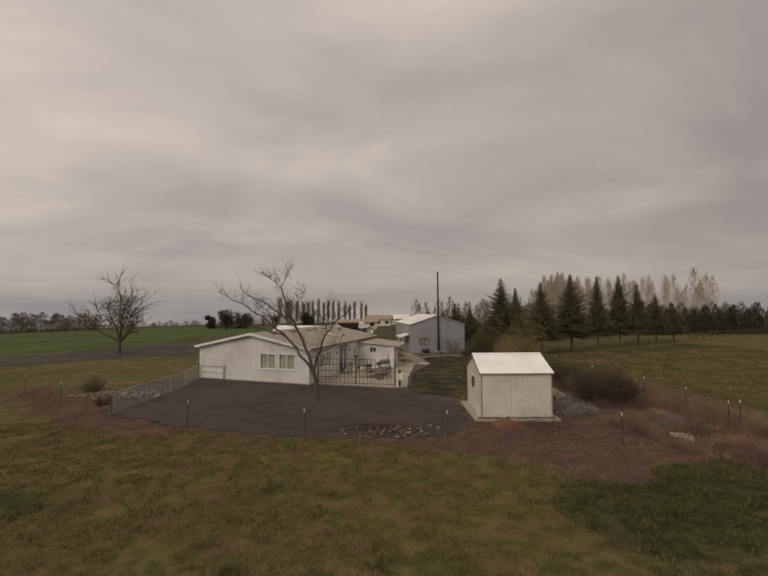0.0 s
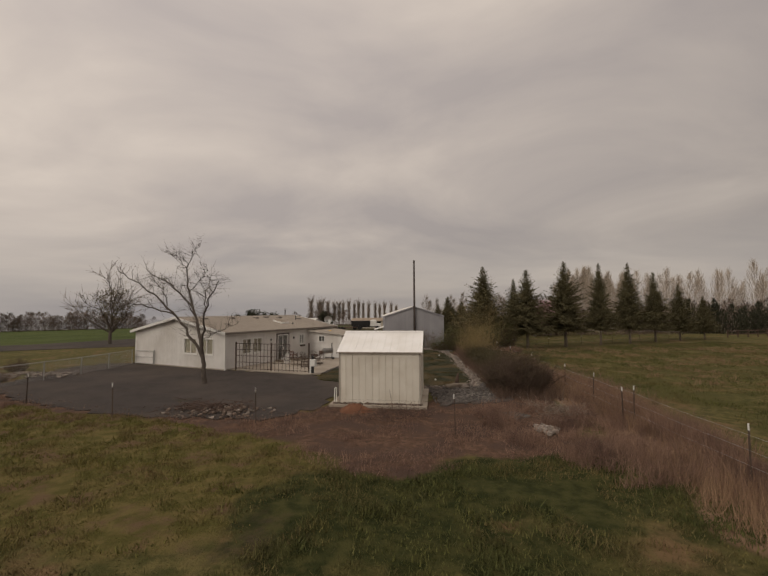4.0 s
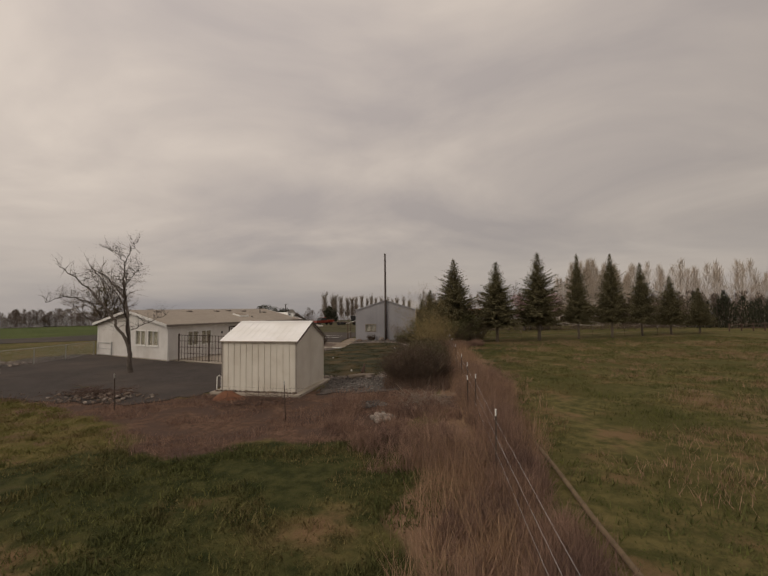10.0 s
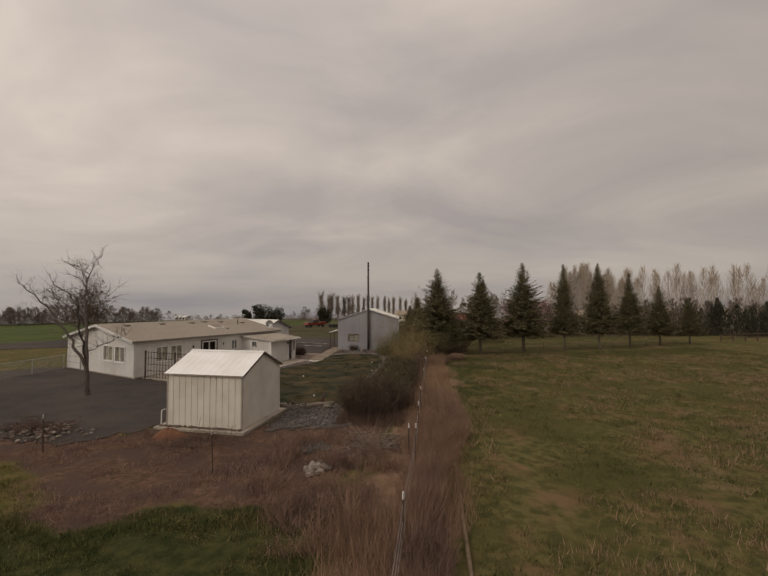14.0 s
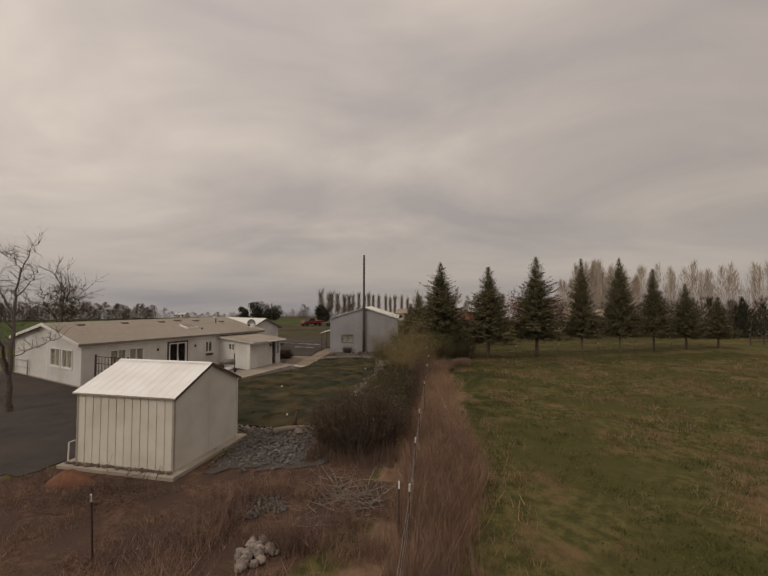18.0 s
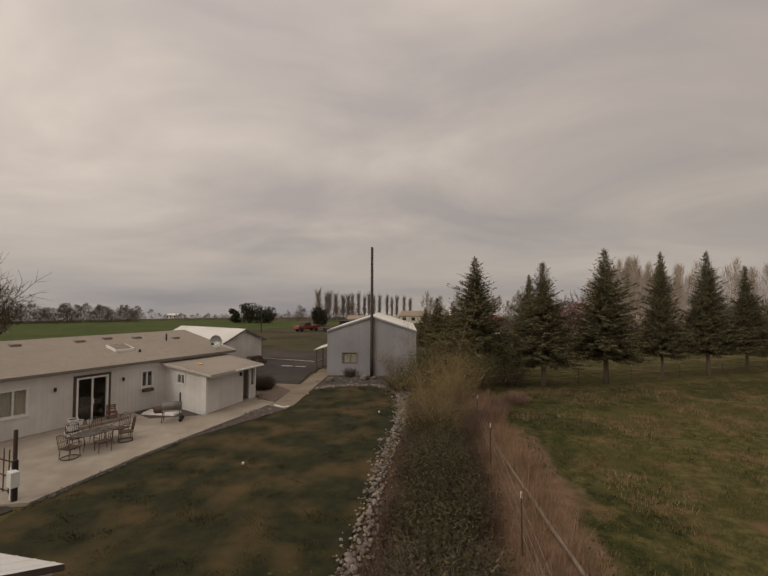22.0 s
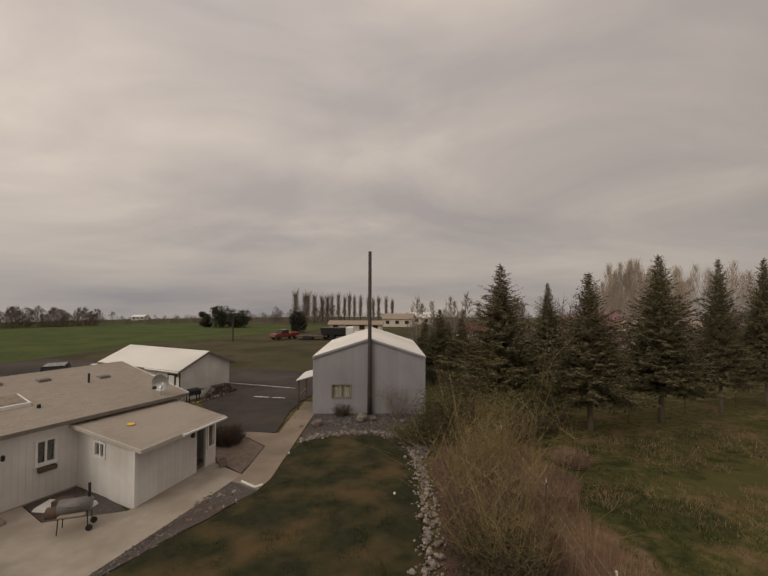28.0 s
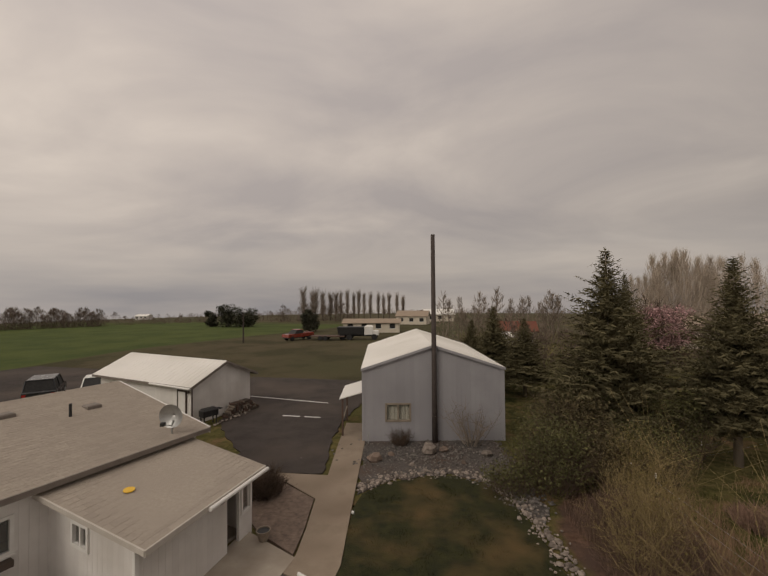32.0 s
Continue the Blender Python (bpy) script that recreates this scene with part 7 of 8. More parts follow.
def chain_fence():
    pts = [(-16.1, 33.9), (-15.7, 31.0), (-15.6, 28.5), (-15.8, 26.0), (-16.0, 23.2)]
    x0, y0 = pts[0]
    t = thing("chain_link_fence", "galvanised chain-link fence beside the yard", "fence", pose(x0, y0, 0))
    h = 1.15
    for a, b in zip(pts, pts[1:]):
        a, b = Vector((a[0] - x0, a[1] - y0, 0)), Vector((b[0] - x0, b[1] - y0, 0))
        L = (b - a).length
        part("post", Geo().tube([b, b + Vector((0, 0, h))], 0.03, 8), STEEL, t)
        part("rail", Geo().tube([a + Vector((0, 0, h)), b + Vector((0, 0, h))], 0.022, 8), STEEL, t)
        g = Geo()
        n = int((L + h) / 0.14)
        e = (b - a).normalized()
        for k in range(n):
            s = k * 0.14
            for sg in (0, 1):
                s0, s1 = (s - h, s) if sg else (s, s - h)
                z0, z1 = 0.03, h
                p = []
                for ss, zz in ((s0, z0), (s1, z1)):
                    p.append((ss, zz))
                (s0, z0), (s1, z1) = p
                for _ in range(2):
                    if s0 < 0:
                        z0, s0 = z0 + (z1 - z0) * (0 - s0) / (s1 - s0) if s1 != s0 else z0, 0
                    if s1 < 0:
                        z1, s1 = z1 + (z0 - z1) * (0 - s1) / (s0 - s1) if s1 != s0 else z1, 0
                    if s0 > L:
                        z0, s0 = z0 + (z1 - z0) * (L - s0) / (s1 - s0), L
                    if s1 > L:
                        z1, s1 = z1 + (z0 - z1) * (L - s1) / (s0 - s1), L
                if abs(z1 - z0) > 0.05:
                    g.beam(a + e * s0 + Vector((0, 0, z0)), a + e * s1 + Vector((0, 0, z1)), 0.004, 0.004)
        tagged(part("mesh_wire", g, STEEL, t), kind="stuff")
    part("post", Geo().tube([(0, 0, 0), (0, 0, h)], 0.03, 8), STEEL, t)
    # the gate frame beside the house wall
    gate = thing("chain_link_gate", "galvanised pipe gate beside the house", "gate", HM @ pose(-10.1, -0.12, 0))
    part("frame", Geo().tube([(0, 0, 0.1), (0, 0, 1.1), (2.35, 0, 1.1), (2.35, 0, 0.1), (0, 0, 0.1)], 0.022, 8), STEEL, gate)
    part("brace", Geo().tube([(0, 0, 0.6), (2.35, 0, 0.6)], 0.016, 8), STEEL, gate)
    part("gate_post", Geo().tube([(2.45, 0, 0), (2.45, 0, 1.2)], 0.035, 8), STEEL, gate)


chain_fence()


def trellis():
    t = thing("iron_fence", "tall rusty iron grid fence at the patio corner", "fence", HM @ pose(0.5, 0.55, 0, 0, 0, 8))
    L, h = 5.9, 1.95
    for u in (0.0, 2.95, 5.9):
        part("post", Geo().box(u - 0.04, u + 0.04, -0.04, 0.04, 0, h + 0.08), RUST, t)
    for z in (0.15, 0.6, 1.05, 1.5, 1.92):
        part("rail", Geo().box(0, 4.4 if z > 1.2 else L, -0.012, 0.012, z - 0.015, z + 0.015), RUST, t)
    for k in range(1, 20):
        u = k * L / 20
        part("bar", Geo().box(u - 0.012, u + 0.012, -0.012, 0.012, 0.08, h - (0.0 if u < 4.45 else 0.55)), RUST, t)
    b = thing("meter_post", "grey electric box on a dark post by the gate", "utility box", HM @ pose(6.75, 1.25, 0))
    part("post", Geo().box(-0.06, 0.06, -0.06, 0.06, 0, 1.25), BLACK, b)
    part("box", Geo().soft_box(-0.02, 0.3, -0.18, 0.02, 0.55, 1.0, 0.02), TRIM, b)
    part("white_post", Geo().box(-0.22, -0.12, -0.05, 0.05, 0, 1.0), POST_WHITE, b)


trellis()


def chair_geo(t, mat):
    for x, y in ((-0.24, -0.24), (0.24, -0.24), (-0.24, 0.24), (0.24, 0.24)):
        part("leg", Geo().tube([(x, y, 0), (x * 0.92, y * 0.92, 0.42)], 0.014, 6), mat, t)
    part("seat", Geo().soft_box(-0.26, 0.26, -0.26, 0.26, 0.4, 0.44, 0.01), mat, t)
    b = part("backrest", Geo().tube([(-0.25, 0.25, 0.42), (-0.25, 0.36, 0.95), (0.0, 0.4, 1.05), (0.25, 0.36, 0.95), (0.25, 0.25, 0.42)], 0.014, 6), mat, t)
    for k in range(5):
        x = -0.17 + k * 0.085
        part("slat", Geo().tube([(x, 0.26, 0.44), (x, 0.37, 0.98)], 0.008, 5), mat, b)
    for sx in (-1, 1):
        part("armrest", Geo().tube([(sx * 0.27, -0.24, 0.42), (sx * 0.29, -0.22, 0.64), (sx * 0.29, 0.3, 0.66)], 0.013, 6), mat, t)


def patio_set():
    t = thing("patio_table", "oval dark metal patio table with glass top", "table", HM @ pose(3.85, 4.62, 0.075, 0, 0, 4) @ Matrix.Scale(0.82, 4))
    top = Geo()
    n = 28
    ring = [(0.55 * math.cos(2 * math.pi * k / n), 0.95 * math.sin(2 * math.pi * k / n)) for k in range(n)]
    top.add([(x, y, 0.715) for x, y in ring] + [(x, y, 0.73) for x, y in ring], [tuple(range(n, 2 * n)), tuple(reversed(range(n)))] + [(k, (k + 1) % n, n + (k + 1) % n, n + k) for k in range(n)])
    part("tabletop", top, surface("frosted_glass", (0.11, 0.1, 0.088), (0.15, 0.14, 0.122), 5, 0.2, 0.05, spec=0.6), t)
    part("rim", Geo().tube([(x * 1.02, y * 1.02, 0.72) for x, y in ring + ring[:1]], 0.016, 6, False), RUST, t)
    for sx in (-1, 1):
        for sy in (-1, 1):
            part("leg", Geo().tube([(sx * 0.38, sy * 0.7, 0), (sx * 0.22, sy * 0.55, 0.35), (sx * 0.36, sy * 0.68, 0.71)], 0.016, 6), RUST, t)
    c = thing("patio_chair", "dark metal patio chair with slatted back", "chair", HM @ pose(4.65, 4.55, 0.075, 0, 0, -95) @ Matrix.Scale(0.9, 4), "chairs round the patio table")
    chair_geo(c, RUST)
    for u, v, a in ((3.25, 4.2, 92), (3.25, 5.0, 85), (3.5, 5.75, 30)):
        copy_thing(c, HM @ pose(u, v, 0.075, 0, 0, a))
    s = thing("swivel_chair", "dark metal swivel patio chair on a ring base", "chair", HM @ pose(4.4, 3.55, 0.075, 0, 0, 200) @ Matrix.Scale(0.92, 4))
    chair_geo(s, RUST)
    part("base_ring", Geo().tube([(0.3 * math.cos(a), 0.3 * math.sin(a), 0.03) for a in np.linspace(0, 2 * math.pi, 21)], 0.02, 6, False), RUST, s)
    copy_thing(s, HM @ pose(4.2, 5.6, 0.075, 0, 0, -20))
    st = thing("patio_step", "tan block step before the sliding door", "step", HM @ pose(0.08, 4.75, 0.075))
    part("tread", Geo().soft_box(0, 0.95, 0.45, 2.6, 0, 0.13, 0.02), WOOD, st)
    pl = thing("tiered_planter", "three-tier white planter with dark soil", "planter", HM @ pose(1.75, 4.7, 0.075))
    for k, (r, z) in enumerate(((0.3, 0.0), (0.25, 0.28), (0.2, 0.52))):
        q = part("tier", Geo().lathe([(r * 0.72, z), (r, z + 0.22), (r * 1.04, z + 0.24), (r * 0.93, z + 0.24), (r * 0.9, z + 0.2)], 14), TRIM, pl)
        part("soil", Geo().disc((0, 0, z + 0.215), r * 0.91, 14), BLACK, q)


patio_set()


def step_things():
    for u, v, k in ((0.62, 5.45, 1.0), (0.78, 5.75, 0.85)):
        f = thing("flower_pot", "small white pot on the patio step", "flower pot", HM @ pose(u, v, 0.205) @ Matrix.Scale(k, 4), "white pots on the step")
        part("pot", Geo().lathe([(0.08, 0), (0.13, 0.2), (0.145, 0.22), (0.12, 0.22), (0.11, 0.18)], 14), POST_WHITE, f)
        part("soil", Geo().disc((0, 0, 0.19), 0.115, 14), BLACK, f)
    c = thing("garden_chair", "small red-brown wooden chair on the patio step", "chair", HM @ pose(0.68, 6.75, 0.205, 0, 0, 75))
    for x in (-0.17, 0.17):
        part("leg", Geo().beam((x, -0.17, 0), (x, -0.17, 0.3), 0.04, 0.04), RED_WOOD, c)
        part("leg", Geo().beam((x, 0.17, 0), (x, 0.25, 0.62), 0.04, 0.04), RED_WOOD, c)
    part("seat", Geo().soft_box(-0.2, 0.2, -0.2, 0.2, 0.28, 0.32, 0.01), RED_WOOD, c)
    for z in (0.42, 0.5, 0.58):
        part("back_slat", Geo().beam((-0.19, 0.2 + 0.13 * (z - 0.3), z), (0.19, 0.2 + 0.13 * (z - 0.3), z), 0.02, 0.05), RED_WOOD, c)
    g = Geo()
    rnd = random.Random(240)
    for x, y, z, r in row_spots(PATIO_EDGE[:-1], 900, 0.07, 0.012, 0.035, 241):
        g.stone((x + 0.14, y, 0.075), r, rnd)
    tagged(new("edge_gravel", g.mesh("edge_gravel", GREY_ROCK)), "small gravel between patio and lawn", "gravel", kind="stuff")


step_things()


def smoker():
    t = thing("barrel_smoker", "grey barrel smoker grill on a wheeled frame", "grill", HM @ pose(3.25, 8.2, 0.075, 0, 0, 48) @ Matrix.Scale(0.86, 4))
    g = Geo()
    g.tube([(-0.5, 0, 0.85), (-0.49, 0, 0.85), (0.49, 0, 0.85), (0.5, 0, 0.85)], [0.2, 0.26, 0.26, 0.2], 16)
    body = part("barrel", g, surface("grey_enamel", (0.12, 0.115, 0.11), (0.18, 0.17, 0.16), 4, 0.45, 0.1, spec=0.5), t, smooth=True)
    part("lid_handle", Geo().tube([(-0.2, -0.29, 0.95), (0.2, -0.29, 0.95)], 0.015, 6), WOOD, body)
    part("firebox", Geo().tube([(-0.85, 0, 0.7), (-0.5, 0, 0.7)], 0.2, 14), DARK_WOOD, t)
    part("chimney", Geo().tube([(0.42, 0, 1.05), (0.42, 0, 1.6)], 0.045, 10), BLACK, t)
    for x in (-0.42, 0.42):
        for y in (-0.22, 0.22):
            part("leg", Geo().tube([(x * 1.1, y * 1.2, 0), (x, y, 0.7)], 0.018, 6), BLACK, t)
    for y in (-0.28, 0.28):
        part("wheel", Geo().tube([(0.5, y - 0.025, 0.11), (0.5, y + 0.025, 0.11)], 0.11, 14), BLACK, t)
    part("shelf", Geo().box(-0.4, 0.4, -0.5, -0.27, 0.66, 0.69), WOOD, t)
    b = thing("white_planter", "low white slab leaning in the corner bed", "planter", HM @ pose(1.5, 8.75, 0.07, 0, 0, 24))
    part("slab", Geo().hexa([(-0.9, -0.35, 0), (0.9, -0.35, 0), (0.9, 0.35, 0), (-0.9, 0.35, 0)], [(-0.85, -0.3, 0.1), (0.85, -0.3, 0.1), (0.85, 0.3, 0.12), (-0.85, 0.3, 0.12)]), TRIM, b)
    part("crate", Geo().soft_box(-0.3, 0.25, -0.25, 0.2, 0.1, 0.32, 0.02), DARK_WOOD, b)


smoker()


def dish():
    t = thing("satellite_dish", "grey satellite dish on the roof edge", "satellite dish", HM @ pose(-0.05, 13.15, 2.78, 0, 0, 20) @ Matrix.Scale(1.0, 4))
    part("mast", Geo().tube([(0, 0, -0.05), (0, 0, 0.3), (0, 0.06, 0.45)], 0.025, 8), STEEL, t)
    g = Geo()
    rings = [(0.02 + 0.1 * k, 0.035 * k * k / 5) for k in range(5)]
    for r, z in rings:
        for k in range(20):
            a = 2 * math.pi * k / 20
            g.v.append((r * math.cos(a), -z * 1.6 + 0.12, 0.6 + r * 0.92 * math.sin(a)))
    for i in range(4):
        for k in range(20):
            a0, a1 = i * 20 + k, i * 20 + (k + 1) % 20
            g.f.append((a0, a1, a1 + 20, a0 + 20))
    g.f.append(tuple(range(20)))
    part("reflector", g, STEEL, t, smooth=True)
    part("arm", Geo().tube([(0, 0.1, 0.25), (0, -0.42, 0.42)], 0.014, 6), STEEL, t)
    part("feed", Geo().soft_box(-0.06, 0.06, -0.5, -0.38, 0.4, 0.52, 0.02), BLACK, t)
    d = Geo().lathe([(0.09, 0), (0.135, 0.012), (0.13, 0.035), (0.05, 0.03)], 18)
    solo("flying_disc", d, surface("yellow_plastic", (0.75, 0.45, 0.03), (0.8, 0.5, 0.05), 4, 0.4, 0.02), "yellow plastic flying disc on the wing roof", "toy", HM @ pose(1.75, 10.75, 2.375, 0, 5, 0))
    j = Geo().lathe([(0.015, 0), (0.042, 0.02), (0.052, 0.055), (0.035, 0.095), (0.008, 0.105)], 12)
    for k, (x, y) in enumerate(((3.86, 43.95), (9.08, 40.7), (-3.2, 37.3), (8.4, 27.45), (5.5, 33.2))):
        solo("garden_light", j, POST_WHITE, "small white globe garden light in the grass", "lamp", pose(x, y, 0.04), "white globe lights", smooth=True)
    f = thing("flower_pot", "clay pot beside the porch", "flower pot", HM @ pose(3.5, 13.6, 0.075))
    part("pot", Geo().lathe([(0.13, 0), (0.2, 0.28), (0.22, 0.3), (0.19, 0.3), (0.18, 0.26)], 14), WOOD, f)
    part("soil", Geo().disc((0, 0, 0.27), 0.18, 14), BLACK, f)
    h = thing("downpipe_spout", "white plastic drain pipe lying by the walk", "pipe", pose(3.3, 40.75, 0.1, 0, 0, -25))
    part("pipe", Geo().tube([(-0.3, 0.05, 0), (0.55, 0, 0)], 0.045, 8), POST_WHITE, h)
    part("elbow", Geo().tube([(0.5, 0, 0), (0.62, 0.12, 0.02), (0.65, 0.25, 0.03)], 0.045, 8), POST_WHITE, h)


dish()


def garage_side():
    t = thing("kettle_grill", "black covered grill beside the garage", "grill", GM @ pose(0.75, 0.5, 0.03, 0, 0, 80))
    part("body", Geo().soft_box(-0.45, 0.45, -0.25, 0.25, 0.5, 0.95, 0.12), BLACK, t)
    for x in (-0.36, 0.36):
        for y in (-0.18, 0.18):
            part("leg", Geo().box(x - 0.025, x + 0.025, y - 0.025, y + 0.025, 0, 0.5), BLACK, t)
    part("side_shelf", Geo().box(0.45, 0.75, -0.2, 0.2, 0.78, 0.81), BLACK, t)
    w = thing("woodpile", "long stack of split firewood against the garage", "firewood", GM @ pose(0.35, 1.7, 0.03))
    rnd = random.Random(251)
    logs = [Geo().tube([(-0.22, 0, 0), (0.22, 0.01, 0)], r, 6).mesh("log", m) for r, m in ((0.06, WOOD), (0.08, DARK_WOOD), (0.07, BARK))]
    for row in range(6):
        for k in range(int(20 - row * 2)):
            o = part("log", logs[rnd.randint(0, 2)], None, w)
            o.matrix_local = pose(0.25 + rnd.uniform(-0.04, 0.04), 0.07 + k * 0.135 + row * 0.12, 0.07 + row * 0.12, rnd.uniform(0, 60), rnd.uniform(-4, 4), rnd.uniform(-6, 6))
    s = thing("stone_edging", "pale rubble along the garage wall", "rocks", GM @ pose(0.6, 0, 0.03))
    for k in range(14):
        part("stone", Geo().stone((rnd.uniform(0.4, 0.7), 0.2 + k * 0.24, 0.06), rnd.uniform(0.06, 0.12), rnd), ROCK, s)
    # The long one is a rope-like line on the drive, built as a thin slab.
    solo("white_line", Geo().box(-3.3, 3.3, -0.04, 0.04, 0.0, 0.014), POST_WHITE, "long white line lying on the asphalt", "road marking", pose(-3.8, 58.0, 0.031, 0, 0, -12))
    solo("white_line", Geo().box(-1.2, -0.1, -0.06, 0.06, 0.0, 0.014).box(0.2, 1.2, -0.05, 0.05, 0.0, 0.014), POST_WHITE, "short broken white painted line on the asphalt", "road marking", pose(-1.4, 54.2, 0.031, 0, 0, -4))


garage_side()


# ---- vehicles ----
def paint(name, c):
    return surface(name, c, tuple(min(1, v * 1.12) for v in c), 2.0, 0.25, 0.02, spec=0.6)


def car(label, m, L, W, H, hood, mat, wagon=True, group=""):
    t = thing("car", label, "car", m, group)
    belt = H * 0.56
    prof = [(-L / 2, 0.35), (-L / 2, belt * 0.92), (-L / 2 + 0.12, belt), (L / 2 - hood, belt), (L / 2 - 0.15, belt * 0.84), (L / 2, belt * 0.6), (L / 2, 0.35)]
    g = Geo()
    n = len(prof)
    w = W / 2
    g.add([(x, -w, z) for x, z in prof] + [(x, w, z) for x, z in prof], [tuple(range(n)), tuple(reversed(range(n, 2 * n)))] + [((k + 1) % n, k, n + k, n + (k + 1) % n) for k in range(n)])
    body = part("body", g, mat, t)
    r0, r1 = (-L / 2 + 0.15, L / 2 - hood) if wagon else (-L / 2 + 0.75, L / 2 - hood)
    rb, rf = (r0 + 0.2, r1 - 0.75) if wagon else (r0 + 0.55, r1 - 0.7)
    q = w * 0.8
    part("cabin_glass", Geo().hexa([(r0, -w * 0.95, belt), (r1, -w * 0.95, belt), (r1, w * 0.95, belt), (r0, w * 0.95, belt)], [(rb, -q, H - 0.05), (rf, -q, H - 0.05), (rf, q, H - 0.05), (rb, q, H - 0.05)]), BLACK, t)
    part("roof", Geo().soft_box(rb - 0.05, rf + 0.05, -q - 0.02, q + 0.02, H - 0.06, H, 0.03), mat, t)
    for x0, x1 in ((r0, rb), (r1, rf), ((r0 + r1) / 2, (rb + rf) / 2)):
        for s in (-1, 1):
            part("pillar", Geo().beam((x0, s * w * 0.955, belt), (x1, s * (q + 0.015), H - 0.04), 0.07, 0.05), mat, t)
    for x in (-L / 2 + 0.8, L / 2 - 0.8):
        for s in (-1, 1):
            wh = part("wheel", Geo().tube([(x, s * (w - 0.2), 0.33), (x, s * (w + 0.01), 0.33)], 0.33, 18), BLACK, t)
            part("rim", Geo().tube([(x, s * (w + 0.005), 0.33), (x, s * (w + 0.02), 0.33)], 0.2, 14), STEEL, wh)
    for s in (-1, 1):
        part("headlight", Geo().box(L / 2 - 0.1, L / 2 + 0.01, s * w * 0.75 - 0.15, s * w * 0.75 + 0.15, belt * 0.66, belt * 0.8), TRIM, t)
        part("tail_light", Geo().box(-L / 2 - 0.01, -L / 2 + 0.08, s * w * 0.85 - 0.1, s * w * 0.85 + 0.1, belt * 0.65, belt * 0.85), paint("lamp_red", (0.3, 0.02, 0.02)), t)
    return t


car("dark parked sport utility vehicle on the driveway", pose(-21.4, 56.6, 0.03, 0, 0, 128), 4.5, 1.8, 1.72, 1.2, paint("dark_paint", (0.02, 0.022, 0.025)))
car("white parked sedan on the driveway", pose(-19.0, 58.5, 0.03, 0, 0, 128), 4.4, 1.75, 1.42, 1.25, paint("white_paint", (0.72, 0.72, 0.7)), False)


def pickup(label, m, mat):
    t = thing("pickup_truck", label, "truck", m)
    part("chassis", Geo().box(-2.7, 2.5, -0.9, 0.9, 0.45, 0.75), BLACK, t)
    part("bed", Geo().soft_box(-2.8, -0.5, -0.98, 0.98, 0.6, 1.25, 0.05), mat, t)
    part("cab", Geo().hexa([(-0.5, -0.98, 0.6), (2.6, -0.98, 0.6), (2.6, 0.98, 0.6), (-0.5, 0.98, 0.6)], [(-0.5, -0.95, 1.2), (2.5, -0.95, 1.1), (2.5, 0.95, 1.1), (-0.5, 0.95, 1.2)]), mat, t)
    part("cabin", Geo().hexa([(-0.5, -0.93, 1.2), (1.3, -0.93, 1.15), (1.3, 0.93, 1.15), (-0.5, 0.93, 1.2)], [(-0.4, -0.8, 1.8), (0.7, -0.8, 1.8), (0.7, 0.8, 1.8), (-0.4, 0.8, 1.8)]), BLACK, t)
    part("roof", Geo().soft_box(-0.45, 0.75, -0.83, 0.83, 1.78, 1.84, 0.03), mat, t)
    for x in (-1.8, 1.7):
        for s in (-1, 1):
            part("wheel", Geo().tube([(x, s * 0.72, 0.38), (x, s * 0.98, 0.38)], 0.38, 16), BLACK, t)


pickup("old red pickup truck parked beyond the drive", pose(-17.0, 98.0, gz(-17.0, 98), 0, 0, 235), paint("red_paint", (0.2, 0.035, 0.02)))


def dump_truck():
    x, y = -6.5, 99.0
    t = thing("dump_truck", "dark dump truck with pale cab beyond the drive", "truck", pose(x, y, gz(x, y), 0, 0, 4))
    part("chassis", Geo().box(-3.2, 3.0, -0.5, 0.5, 0.6, 0.9), BLACK, t)
    part("dump_box", Geo().hexa([(-3.3, -1.1, 0.95), (1.0, -1.1, 0.95), (1.0, 1.1, 0.95), (-3.3, 1.1, 0.95)], [(-3.5, -1.2, 2.2), (1.1, -1.2, 2.2), (1.1, 1.2, 2.2), (-3.5, 1.2, 2.2)]), BLACK, t)
    part("cab", Geo().soft_box(1.2, 2.6, -1.0, 1.0, 0.9, 2.4, 0.15), TRIM, t)
    part("hood", Geo().soft_box(2.6, 3.6, -0.8, 0.8, 0.8, 1.55, 0.1), TRIM, t)
    for xx in (-2.6, -1.4, 2.9):
        for s in (-1, 1):
            part("wheel", Geo().tube([(xx, s * 0.75, 0.5), (xx, s * 1.05, 0.5)], 0.5, 14), BLACK, t)
    x, y = -11.5, 98.0
    t = thing("flat_trailer", "low flat trailer beyond the drive", "trailer", pose(x, y, gz(x, y), 0, 0, 2))
    part("deck", Geo().box(-3, 3, -1.1, 1.1, 0.6, 0.75), DARK_WOOD, t)
    part("drawbar", Geo().beam((3, 0, 0.6), (4.2, 0, 0.5), 0.12, 0.12), RUST, t)
    for xx in (-1.2, -0.3):
        for s in (-1, 1):
            part("wheel", Geo().tube([(xx, s * 0.9, 0.4), (xx, s * 1.15, 0.4)], 0.4, 14), BLACK, t)


dump_truck()


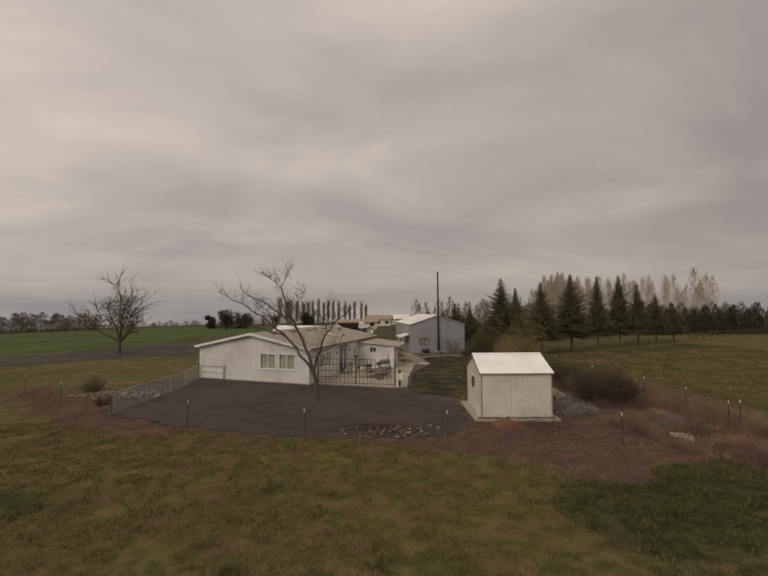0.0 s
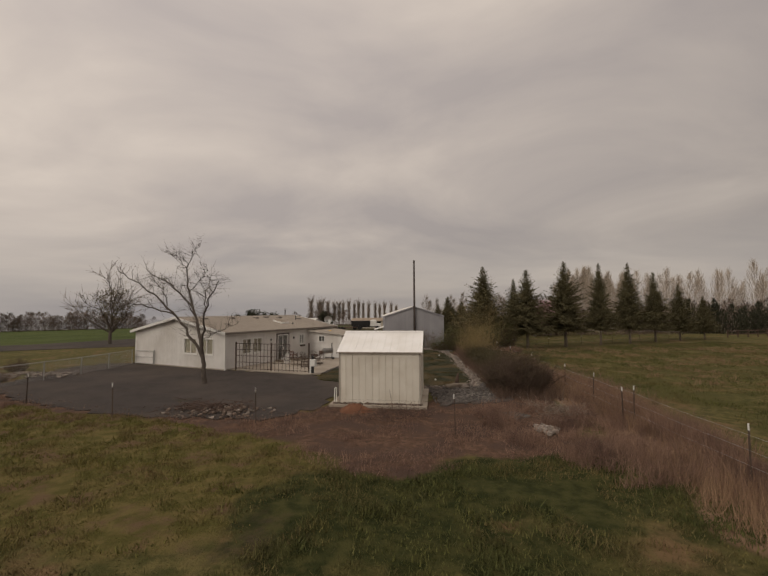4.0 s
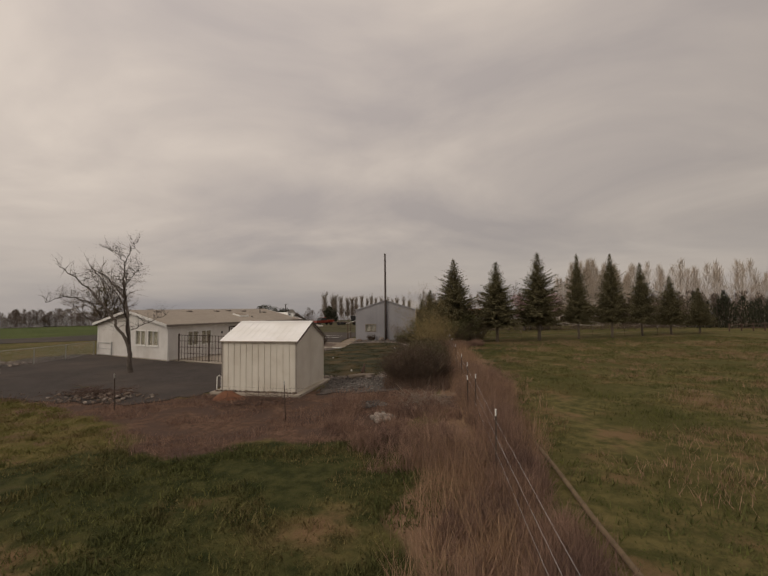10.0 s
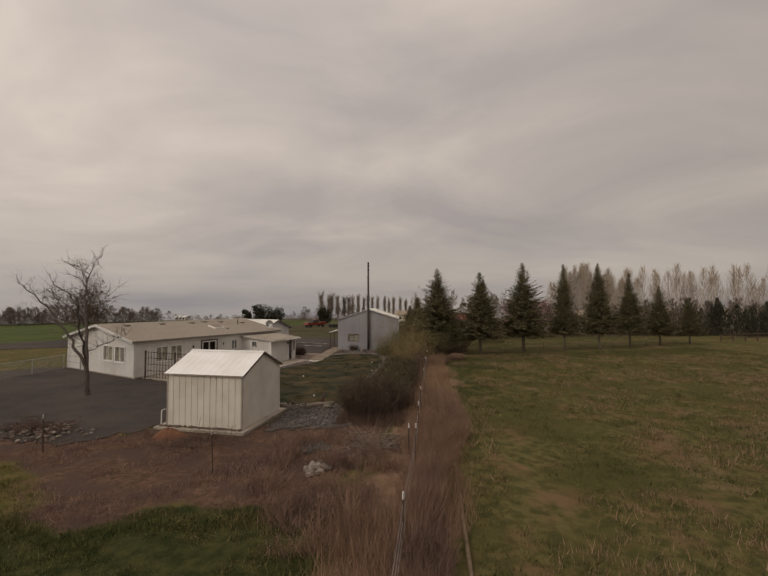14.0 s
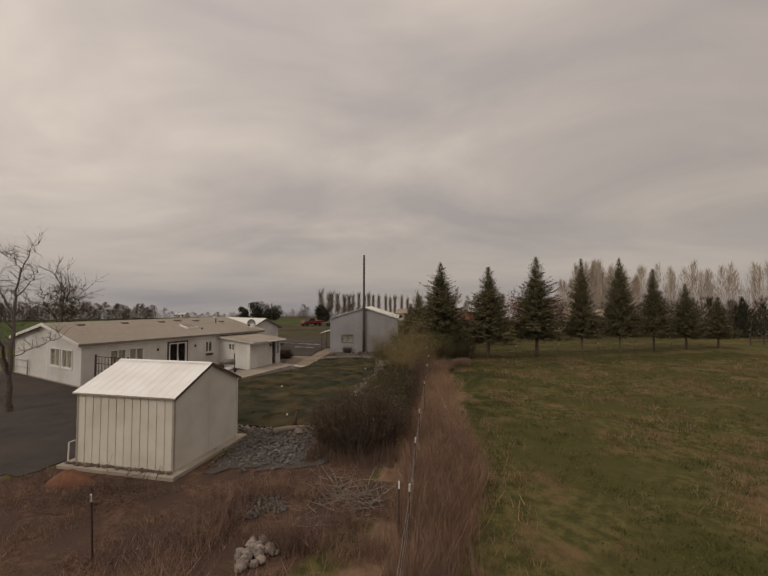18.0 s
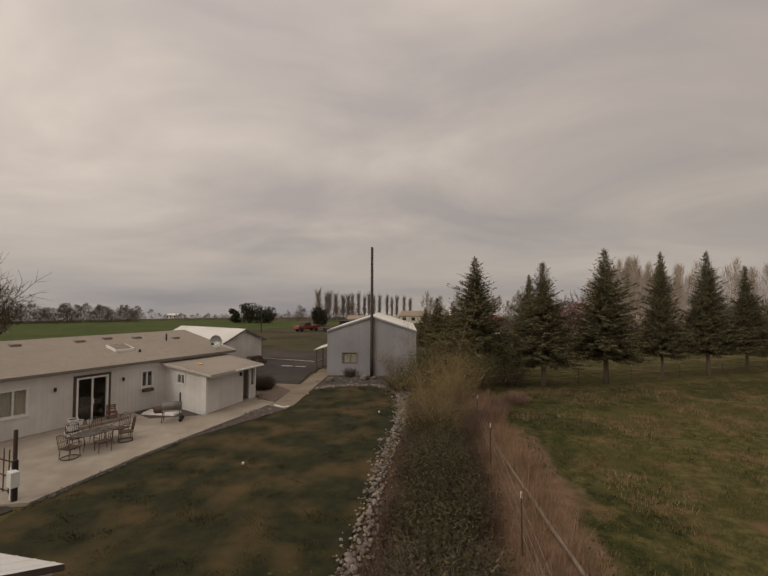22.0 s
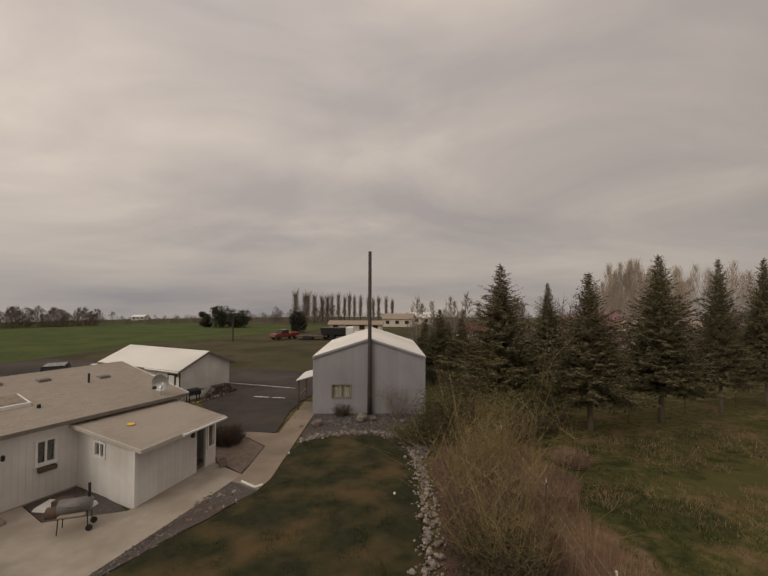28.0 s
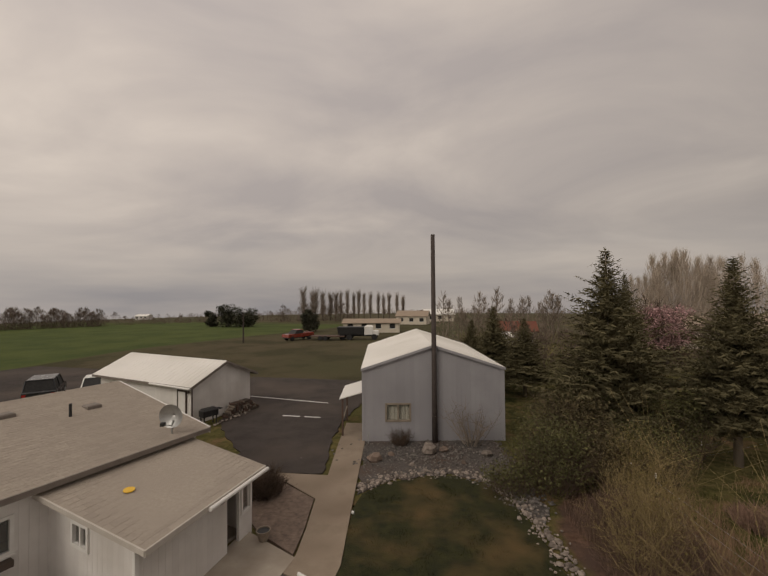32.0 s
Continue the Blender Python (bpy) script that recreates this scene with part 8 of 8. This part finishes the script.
# ---- far houses ----
def far_house(label, x, y, rz, L, D, E, R, wallm, roofm, name="far_house", doors=3):
    t = thing(name, label, "house", pose(x, y, gz(x, y) - 0.1, 0, 0, rz), "far houses")
    gab = lambda s: E + (R - E) * min(s, D - s) / (D / 2)
    holes = [(L * (k + 0.5) / doors - 0.6, L * (k + 0.5) / doors + 0.6, 1.0, 2.0) for k in range(doors)]
    f_at = lambda s, n, z: (-L / 2 + s, -D / 2 - n, z)
    w = wall(t, "front_wall", f_at, L, lambda s: E, holes, wallm)
    for h in holes:
        wi = new("window")
        wi.parent = w
        p = part("pane", Geo().box(-L / 2 + h[0], -L / 2 + h[1], -D / 2 + 0.04, -D / 2 + 0.06, h[2], h[3]), BLACK, wi)
        part("frame", Geo().box(-L / 2 + h[0] - 0.06, -L / 2 + h[1] + 0.06, -D / 2 - 0.04, -D / 2 + 0.04, h[2] - 0.08, h[2]), TRIM, wi)
    wall(t, "side_wall", lambda s, n, z: (L / 2 + n, -D / 2 + s, z), D, gab, [], wallm, cuts=(D / 2,))
    wall(t, "back_wall", lambda s, n, z: (L / 2 - s, D / 2 + n, z), L, lambda s: E, [], wallm)
    wall(t, "side_wall", lambda s, n, z: (-L / 2 - n, D / 2 - s, z), D, gab, [], wallm, cuts=(D / 2,))
    o = 0.35
    zl = E - (R - E) / (D / 2) * o + 0.1
    for s in (-1, 1):
        roof_slope(t, "roof_slope", (-L / 2 - o, s * (D / 2 + o), zl), (L / 2 + o, s * (D / 2 + o), zl), (-L / 2 - o, 0, R + 0.1), (L / 2 + o, 0, R + 0.1), 0.12, roofm)
    return t


TAN_ROOF = surface("tan_roof", (0.28, 0.22, 0.17), (0.36, 0.29, 0.22), 1.0, 0.9, 0.1)
RED_ROOF = surface("red_roof", (0.14, 0.05, 0.035), (0.18, 0.07, 0.045), 1.0, 0.9, 0.1)
CREAM = surface("cream_wall", (0.58, 0.52, 0.43), (0.66, 0.6, 0.5), 1.0, 0.8, 0.1)
far_house("long pale mobile home with tan roof beyond the drive", -6.8, 117, 4, 12, 4.5, 2.2, 2.9, CREAM, TAN_ROOF, doors=4)
far_house("pale low farmhouse far over the fields", 0.5, 150, -8, 9, 6, 2.6, 4.0, CREAM, TAN_ROOF)
far_house("pale low farmhouse far over the fields", 8.0, 170, 12, 10, 6, 2.6, 4.2, CREAM, WHITE_ROOF)
far_house("white farm shed far over the fields", -180, 268, 5, 8, 6, 2.4, 3.4, WHITE_SIDING, WHITE_ROOF)
far_house("white house with red roof behind the conifers", 18.4, 92, -6, 5.5, 5, 2.4, 3.5, CREAM, RED_ROOF)
far_house("cream building with tan roof behind the blossom trees", 39.8, 93, -6, 9, 7, 2.8, 4.2, CREAM, TAN_ROOF, doors=3)
far_house("pale house behind the spruces", 56.0, 92, -14, 11, 7, 2.8, 4.6, CREAM, TAN_ROOF)
far_house("pale house beyond the brown thicket", 76.0, 96, -20, 12, 7, 2.8, 4.8, CREAM, TAN_ROOF)
tr = thing("camper_trailer", "small white camper trailer behind the conifers", "trailer", pose(15.6, 86.0, gz(15.6, 86), 0, 0, 5))
part("body", Geo().soft_box(-1.5, 1.5, -1.0, 1.0, 0.5, 2.3, 0.3), TRIM, tr)
for s in (-1, 1):
    part("wheel", Geo().tube([(0, s * 0.85, 0.33), (0, s * 1.05, 0.33)], 0.33, 14), BLACK, tr)
up = thing("power_pole", "wooden power pole beyond the drive", "pole", pose(-24.5, 93, gz(-24.5, 93)))
part("shaft", Geo().tube([(0, 0, -0.3), (0, 0, 5.2)], [0.14, 0.1], 8), POLE_MAT, up)
part("lamp", Geo().soft_box(-0.1, 0.5, -0.1, 0.1, 5.0, 5.15, 0.03), STEEL, up)


def pasture_rail():
    t = thing("rail_fence", "weathered wooden rail fence across the pasture", "fence", pose(53.5, 69, gz(53.5, 69), 0, 0, 25))
    for k in range(13):
        part("post", Geo().box(k * 2.4 - 0.06, k * 2.4 + 0.06, -0.06, 0.06, -0.2, 1.15), DARK_WOOD, t)
    for z in (0.45, 0.95):
        part("rail", Geo().box(0, 28.8, -0.1, -0.06, z - 0.06, z + 0.06), DARK_WOOD, t)


pasture_rail()
